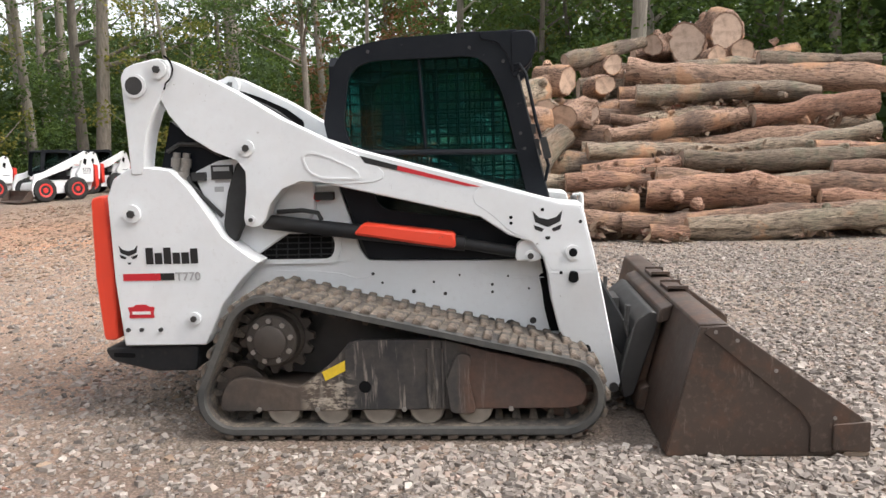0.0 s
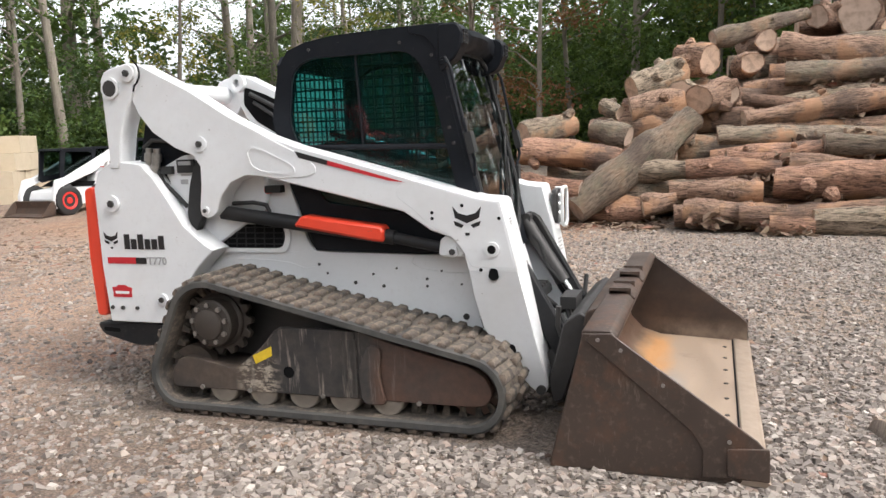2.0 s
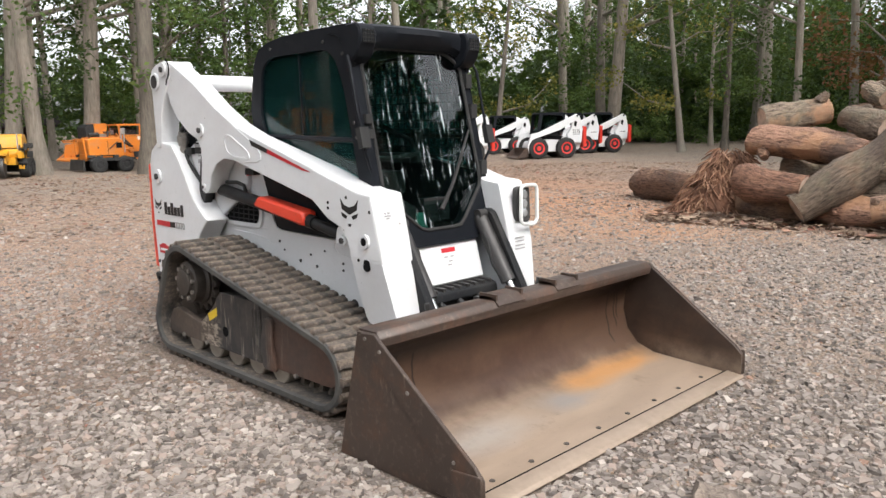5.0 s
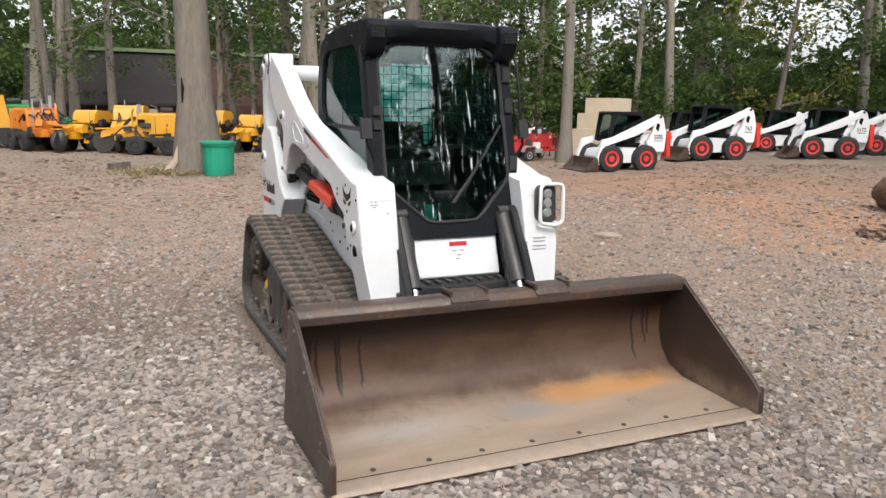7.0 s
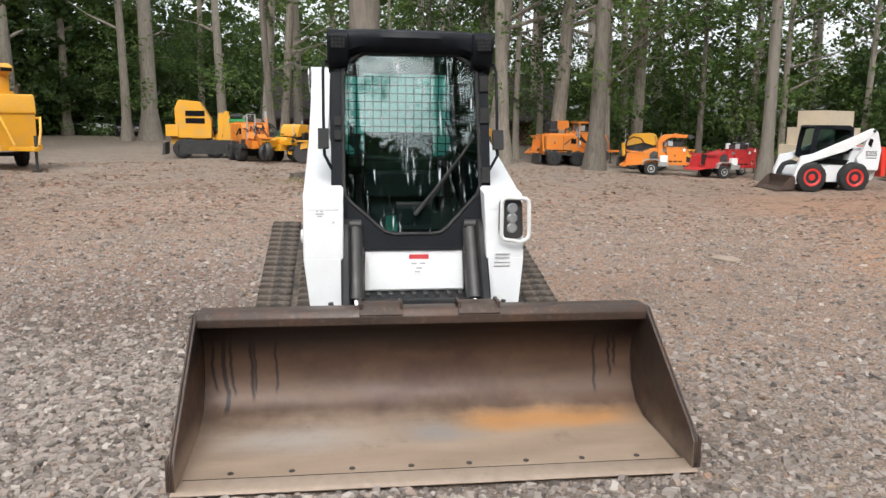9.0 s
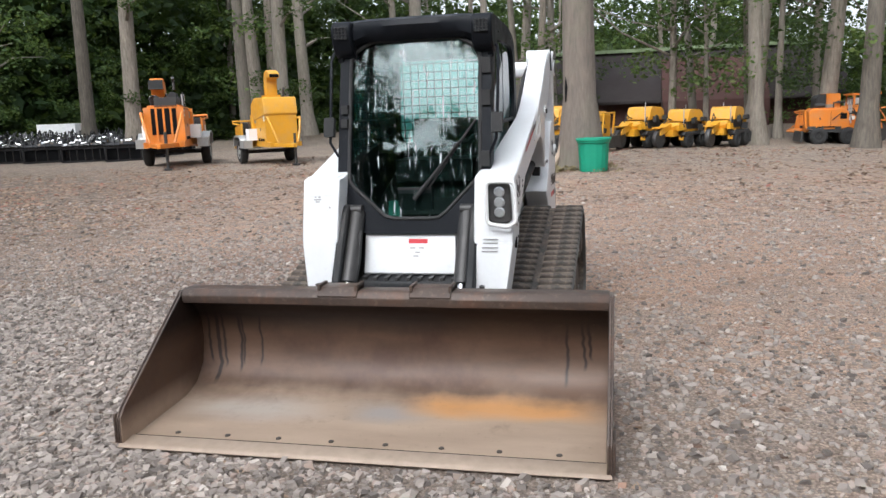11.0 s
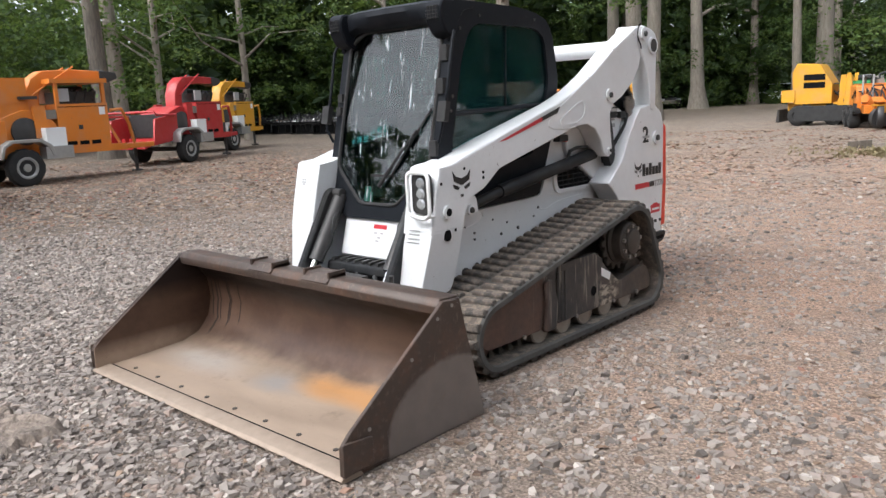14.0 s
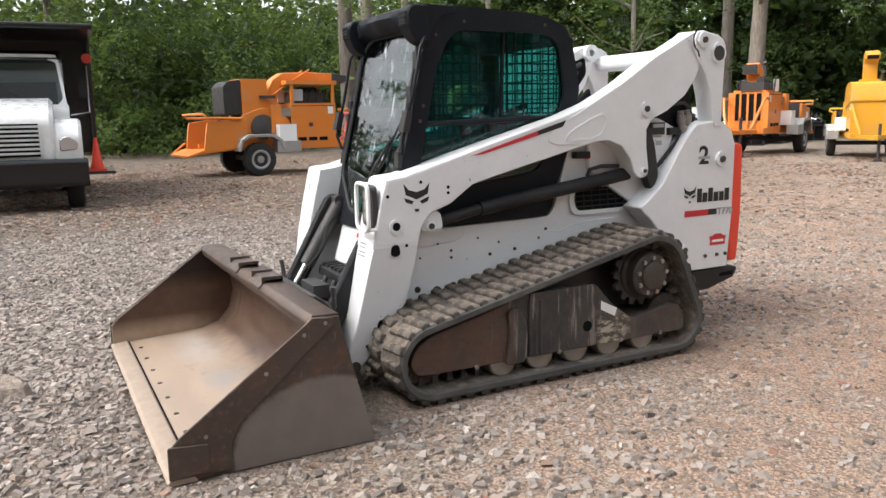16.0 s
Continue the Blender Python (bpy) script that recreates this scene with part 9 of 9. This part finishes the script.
# delivery truck -------------------------------------------------------------
truck = thing("chipper_truck", pose(2.72, -9.8, 0, 0, 0, 87), "white truck with chrome grille, black bumper and dark box", "truck")
bp = prism(bmesh.new(), rounded([(-0.16, 0.42), (-0.16, 0.84), (0.03, 0.86), (0.06, 0.80), (0.06, 0.46), (0.02, 0.40)], 0.03), -1.24, 1.24, 0.012)
part("bumper", bp, SHINY_BLACK, truck, "black front bumper")
hd = prism(bmesh.new(), rounded([(-0.08, 0.80), (-0.04, 1.45), (-0.16, 1.62), (-1.35, 1.86), (-1.40, 0.80)], 0.10, 5), -0.78, 0.78, 0.06)
part("hood", hd, TRUCK_WHITE, truck, "rounded white hood")
for s in (-1, 1):
    fd = prism(bmesh.new(), rounded([(-0.10, 0.80), (-0.06, 1.20), (-0.20, 1.42), (-0.95, 1.50), (-1.35, 1.30), (-1.30, 0.82), (-1.20, 0.80), (-1.10, 1.08), (-0.80, 1.20), (-0.42, 1.10), (-0.30, 0.80)], 0.06, 4), s * 1.18, s * 0.76, 0.05)
    part("fender", fd, TRUCK_WHITE, truck, "white front fender")
    part("headlight", prism(bmesh.new(), rounded([(s * 0.84, 0.97), (s * 0.84, 1.17), (s * 0.98, 1.22), (s * 1.12, 1.12), (s * 1.10, 1.00)], 0.05, 4), -0.13, -0.055, 0.012, axis="x"), LAMP_GLASS, truck, "clear headlight")
    wheel(truck, -0.78, s * 1.02, 0.50, 0.50, 0.28, s, RIM_GREY)
    wheel(truck, -4.6, s * 0.98, 0.50, 0.50, 0.50, s, RIM_GREY)
    part("mirror_arm", sweep(bmesh.new(), [(-1.35, s * 1.05, 1.55), (-1.30, s * 1.36, 1.60), (-1.30, s * 1.36, 2.40)], 0.012, 8), CHROME, truck)
    part("mirror", box(bmesh.new(), (-1.32, s * 1.28, 2.02), (0.06, 0.14, 0.34), 0.02), SHINY_BLACK, truck)
    part("side_window", prism(bmesh.new(), rounded([(-1.60, 1.80), (-1.90, 2.42), (-2.45, 2.45), (-2.45, 1.80)], 0.05), s * 1.075, s * 1.082), GLASS_DARK, truck)
grl = part("grille", box(bmesh.new(), (-0.055, 0, 1.16), (0.05, 1.12, 0.52), 0.02), DARK_VOID, truck, "chrome slatted grille")
for i in range(7):
    part("grille_slat", box(bmesh.new(), (-0.02, 0, 0.955 + i * 0.07), (0.05, 1.14, 0.034), 0.010), SILVER, grl)
cabm = frame_plate(bmesh.new(), rounded([(-1.02, 1.62), (1.02, 1.62), (0.92, 2.62), (-0.92, 2.62)], 0.08), rounded([(-0.96, 1.74), (0.96, 1.74), (0.875, 2.53), (-0.875, 2.53)], 0.08), (0, 2.1), 0.0, -0.06, 48, lambda a, b, d: (-1.38 - (b - 1.62) * 0.42 + d, a, b))
part("windscreen_frame", cabm, TRUCK_WHITE, truck)
ws = bmesh.new()
ws.faces.new([ws.verts.new((-1.40 - (b - 1.62) * 0.42, a, b)) for a, b in rounded([(-0.98, 1.72), (0.98, 1.72), (0.89, 2.55), (-0.89, 2.55)], 0.08)])
part("windscreen", ws, GLASS_DARK, truck, "dark windscreen").visible_shadow = False
part("cab_body", prism(bmesh.new(), rounded([(-1.35, 0.70), (-1.36, 1.64), (-1.46, 1.74), (-2.72, 1.74), (-2.75, 0.70)], 0.06), -1.03, 1.03, 0.03), TRUCK_WHITE, truck)
part("cab_roof", prism(bmesh.new(), rounded([(-1.74, 2.52), (-1.86, 2.66), (-2.10, 2.70), (-2.72, 2.68), (-2.75, 2.52)], 0.05), -0.98, 0.98, 0.03), SHINY_BLACK, truck)
part("cab_back", box(bmesh.new(), (-2.70, 0, 2.1), (0.08, 1.96, 0.90), 0.02), TRUCK_WHITE, truck)
part("cab_seats", box(bmesh.new(), (-2.3, 0, 1.9), (0.4, 1.7, 0.5), 0.1), SEAT_VINYL, truck)
part("wiper_blade", sweep(bmesh.new(), [(-1.40, 0.5, 1.75), (-1.50, 0.1, 2.0)], 0.012, 6), RUBBER_BLACK, truck)
bx = part("cargo_box", box(bmesh.new(), (-4.6, 0, 1.9), (3.6, 2.9, 2.1), 0.03), SHINY_BLACK, truck, "dark steel chip box")
part("box_canopy", prism(bmesh.new(), rounded([(-6.4, 2.95), (-6.4, 3.07), (-2.2, 3.13), (-1.1, 3.09), (-1.1, 2.99), (-2.2, 2.96)], 0.03), -1.5, 1.5, 0.01), SHINY_BLACK, bx, "dark canopy over the cab")
for s in (-1, 1):
    part("canopy_post", rod(bmesh.new(), (-2.55, s * 1.42, 0.7), (-2.55, s * 1.42, 3.0), 0.05, seg=8), SHINY_BLACK, bx)
    part("marker_lamp", rod(bmesh.new(), (-2.49, s * 1.40, 2.6), (-2.45, s * 1.40, 2.6), 0.09, seg=14), RED, bx, "round red reflector")
part("truck_chassis", box(bmesh.new(), (-3.2, 0, 0.70), (6.2, 0.9, 0.30), 0.03), DARK_STEEL, truck)

part("cone_bracket", box(bmesh.new(), (-1.9, 1.28, 0.505), (0.34, 0.86, 0.05), 0.008), DARK_STEEL, truck)

# traffic cone
cone = thing("traffic_cone", pose(1.20, -11.75, 0.53) @ Matrix.Scale(0.86, 4), "red traffic cone carried on a bracket of the truck", "traffic cone")
part("cone_body", lathe(bmesh.new(), (0, 0, 0.04), (0, 0, 1), ((0, 0.14), (0.22, 0.10), (0.62, 0.035), (0.67, 0.03), (0.67, 0.0)), 20), CONE_ORANGE, cone)
part("cone_base", box(bmesh.new(), (0, 0, 0.02), (0.34, 0.34, 0.04), 0.01), CONE_ORANGE, cone)

# green ribbed barrel by the great tree
brl = bmesh.new()
prof = [(0, 0.0), (0, 0.345), (0.03, 0.365), (0.25, 0.378), (0.50, 0.392), (0.72, 0.405), (0.74, 0.425), (0.78, 0.43), (0.80, 0.455), (0.85, 0.455), (0.855, 0.44), (0.84, 0.40), (0.5, 0.36), (0.5, 0.0)]
lathe(brl, (0, 0, 0), (0, 0, 1), prof, 48)
for v in brl.verts:
    rad = math.hypot(v.co.x, v.co.y)
    if rad > 0.3 and 0.02 < v.co.z < 0.73:
        k = 1 - 0.035 * (1 + math.cos(math.atan2(v.co.y, v.co.x) * 16))
        v.co.x, v.co.y = v.co.x * k, v.co.y * k
tagged(part("barrel", brl, GREEN_PLASTIC, m=pose(-12.45, 0.56, 0.09) @ Matrix.Scale(0.84, 4)), "open green plastic barrel at the foot of a tree", "barrel")

# a short sawn block and a pale chip lying in the yard
tagged(part("wood_block", box(bmesh.new(), (0, 0, 0), (0.26, 0.42, 0.20), 0.08, pose(0, 0, 0, 4, -3, 25)), TRUNK_DARK, m=pose(-14.35, -1.35, 0.16)), "short dark wood block lying near the great tree", "wood block")
tagged(part("pale_slab", prism(bmesh.new(), rounded([(-0.16, -0.10), (0.10, -0.14), (0.18, 0.02), (0.05, 0.13), (-0.14, 0.08)], 0.03), 0, 0.03, 0.006, axis="z"), SPLIT_WOOD, m=pose(-3.2, 3.95, 0.005, 0, 0, 30)), "flat pale wood slab lying on the gravel", "wood slab")

# stacked cream blocks
g = random.Random(3)
for i, (dx, dy, z, w) in enumerate(((0, -1.15, 0.3, 1.1), (0, 0, 0.3, 1.1), (0, 1.15, 0.3, 1.1), (0, -1.1, 0.9, 1.1), (0, 0.05, 0.9, 1.1), (0, 1.2, 0.9, 1.1), (0.05, -0.6, 1.5, 1.3), (0, 0.75, 1.5, 1.3), (0, 0.1, 2.1, 1.5))):
    b = box(bmesh.new(), (0, 0, 0), (1.2, w * 1.12, 0.60), 0.04)
    tagged(part("stone_block", b, CREAM_BLOCK, m=pose(-22.02 + dx - 0.55 * dy, 17.3 + dy, z * 1.01 - 0.34, 0, 0, 29 + g.uniform(-3, 3))), "cream concrete block stacked behind the skid steers", "block", "stacked blocks")

# rows of black attachments ---------------------------------------------------


def attachment(kind):
    """A black steel attachment on its shipping frame: barred face to the yard, chrome bits added on top for glints."""
    g = random.Random(kind + 50)
    ob = thing("loader_attachment")
    fr = bmesh.new()
    for z in (0.06, 0.58):
        box(fr, (0.62, 0, z), (0.08, 1.78, 0.08), 0.008)
    for s in (-1, 1):
        box(fr, (0.62, s * 0.86, 0.32), (0.08, 0.07, 0.52), 0.008)
        box(fr, (0.10, s * 0.86, 0.06), (1.04, 0.07, 0.08), 0.008)
    part("frame", fr, SHINY_BLACK, ob)
    for k in range(5 if kind else 3):
        n = 5 if kind else 3
        part("face_bar", box(bmesh.new(), (0.625, -0.86 + 1.72 * (k + 1) / (n + 1), 0.32), (0.05, 0.045, 0.46), 0.005), SHINY_BLACK, ob)
    part("back_plate", prism(bmesh.new(), [(0.22, 0.03), (0.02, 0.66), (0.06, 0.68), (0.30, 0.05)], -0.84, 0.84, 0.006), DARK_VOID, ob)
    for s in (-1, 1):
        part("end_plate", prism(bmesh.new(), [(0.66, 0.03), (0.66, 0.55), (0.30, 0.72), (-0.30, 0.66), (-0.40, 0.03)], s * 0.895, s * 0.915, 0.003), SHINY_BLACK, ob)
    part("drum", rod(bmesh.new(), (0.16, -0.80, 0.66), (0.16, 0.80, 0.66), 0.13, seg=14, bev=0.01), SHINY_BLACK, ob)
    # added chrome pieces stand in for the highlights along the black row
    for k in range(7):
        y = -0.74 + 0.245 * k + g.uniform(-0.05, 0.05)
        c = (0.30 + g.uniform(-0.25, 0.28), y, 0.74 + g.uniform(-0.04, 0.14))
        if k % 2:
            part("bright_sleeve", rod(bmesh.new(), (c[0], c[1] - 0.11, c[2]), (c[0] + 0.05, c[1] + 0.11, c[2] + g.uniform(-0.05, 0.05)), 0.035, seg=8, bev=0.005), CHROME, ob, "chrome sleeve added for its glint")
        else:
            part("bright_block", box(bmesh.new(), c, (0.10, 0.13, 0.09), 0.02, pose(0, 0, 0, g.uniform(-20, 20), g.uniform(-20, 20), g.uniform(-40, 40))), CHROME, ob)
        part("claw", prism(bmesh.new(), rounded([(-0.12, 0.70), (0.0, 0.86 + g.uniform(0, 0.18)), (0.24, 0.90 + g.uniform(0, 0.12)), (0.46, 0.66), (0.40, 0.62), (0.20, 0.78), (0.06, 0.74)], 0.03, 2), y - 0.10, y - 0.06, 0.005), SHINY_BLACK, ob)
    for s in (-1, 1):
        part("hose_loop", sweep(bmesh.new(), [(0.0, s * 0.3, 0.68), (-0.06, s * 0.34, 0.98), (0.10, s * 0.42, 1.06), (0.16, s * 0.5, 0.80)], 0.025, 6), SHINY_BLACK, ob)
        part("lift_cylinder", rod(bmesh.new(), (-0.18, s * 0.55, 0.55), (0.22, s * 0.55, 0.90), 0.040, seg=10), DARK_STEEL, ob)
    return ob


AT = ("shiny black loader attachment in a long row", "attachment", "rows of attachments")
base = [attachment(0), attachment(1)]
for i in range(4):
    for k in range(13):
        src = base[(i + k) % 2]
        x, y = -23.2 - i * 1.75 - 0.10 * k, -18.2 - 0.5 * i - 1.98 * k
        m = pose(x, y, 0, 0, 0, 30 + random.Random(i * 31 + k).uniform(-6, 6)) @ Matrix.Scale(1.0 + 0.08 * i, 4)
        tagged(copy_thing(src, m), *AT)
for src in base:
    for o in (*src.children, src):
        bpy.data.objects.remove(o)
wb = box(bmesh.new(), (0, 0, 0.80), (1.0, 2.1, 1.60), 0.10)
tagged(part("storage_tank", wb, TRUCK_WHITE, m=pose(-31.2, -27.6, 0, 0, 0, 8)), "white rounded tank behind the attachment rows", "tank")

# barn beyond the yellow machines ----------------------------------------------
barn = thing("barn", pose(-50, 4.5, 0, 0, 0, 0), "long low barn with dark brown roof and mossy ridge", "barn")
part("wall", box(bmesh.new(), (0, 0, 1.0), (7.0, 19.0, 2.0), 0.02), SIDING, barn)
rf = bmesh.new()
prism(rf, [(-4.0, 1.7), (0, 4.8), (4.2, 1.5), (4.2, 1.7), (0, 5.0), (-4.0, 1.9)], -9.8, 9.8, 0.02)
part("roof", rf, ROOF_BROWN, barn, "dark brown roof")
part("ridge", box(bmesh.new(), (0.0, 0, 4.98), (0.9, 19.7, 0.22), 0.08), MOSS, barn, "mossy green ridge")
part("gable_porch", prism(bmesh.new(), [(3.2, 0.0), (5.8, 0.0), (5.8, 1.6), (3.2, 4.2)], -1.0, 5.0, 0.02), SIDING, barn)


def parked_car(x, y, yaw, mat, label):
    ob = thing("parked_car", pose(x, y, 0, 0, 0, yaw), label, "car", "parked cars")
    part("body", prism(bmesh.new(), rounded([(-2.2, 0.35), (-2.25, 0.95), (-1.6, 1.05), (1.0, 1.05), (2.1, 0.90), (2.2, 0.40)], 0.12), -0.88, 0.88, 0.05), mat, ob)
    part("cabin", prism(bmesh.new(), rounded([(-1.6, 1.0), (-1.2, 1.60), (0.4, 1.62), (1.1, 1.02)], 0.10), -0.78, 0.78, 0.05), GLASS_DARK, ob)
    part("roof", box(bmesh.new(), (-0.4, 0, 1.62), (1.5, 1.4, 0.05), 0.02), mat, ob)
    part("front_panel", box(bmesh.new(), (2.2, 0, 0.62), (0.04, 1.5, 0.30), 0.02), CHROME, ob)
    for s in (-1, 1):
        for wx in (-1.35, 1.35):
            wheel(ob, wx, s * 0.80, 0.33, 0.33, 0.22, s, RIM_GREY, seg=16)
        part("headlight", box(bmesh.new(), (2.19, s * 0.62, 0.78), (0.06, 0.35, 0.16), 0.03), LAMP_GLASS, ob)


parked_car(-55.0, -26.5, 40, SHINY_BLACK, "dark car parked far off under the trees")
parked_car(-60.0, -17.0, 20, SHINY_BLACK, "black car parked far off under the trees")
parked_car(-62.0, -19.5, 70, TRUCK_WHITE, "white pickup parked far off in shade")
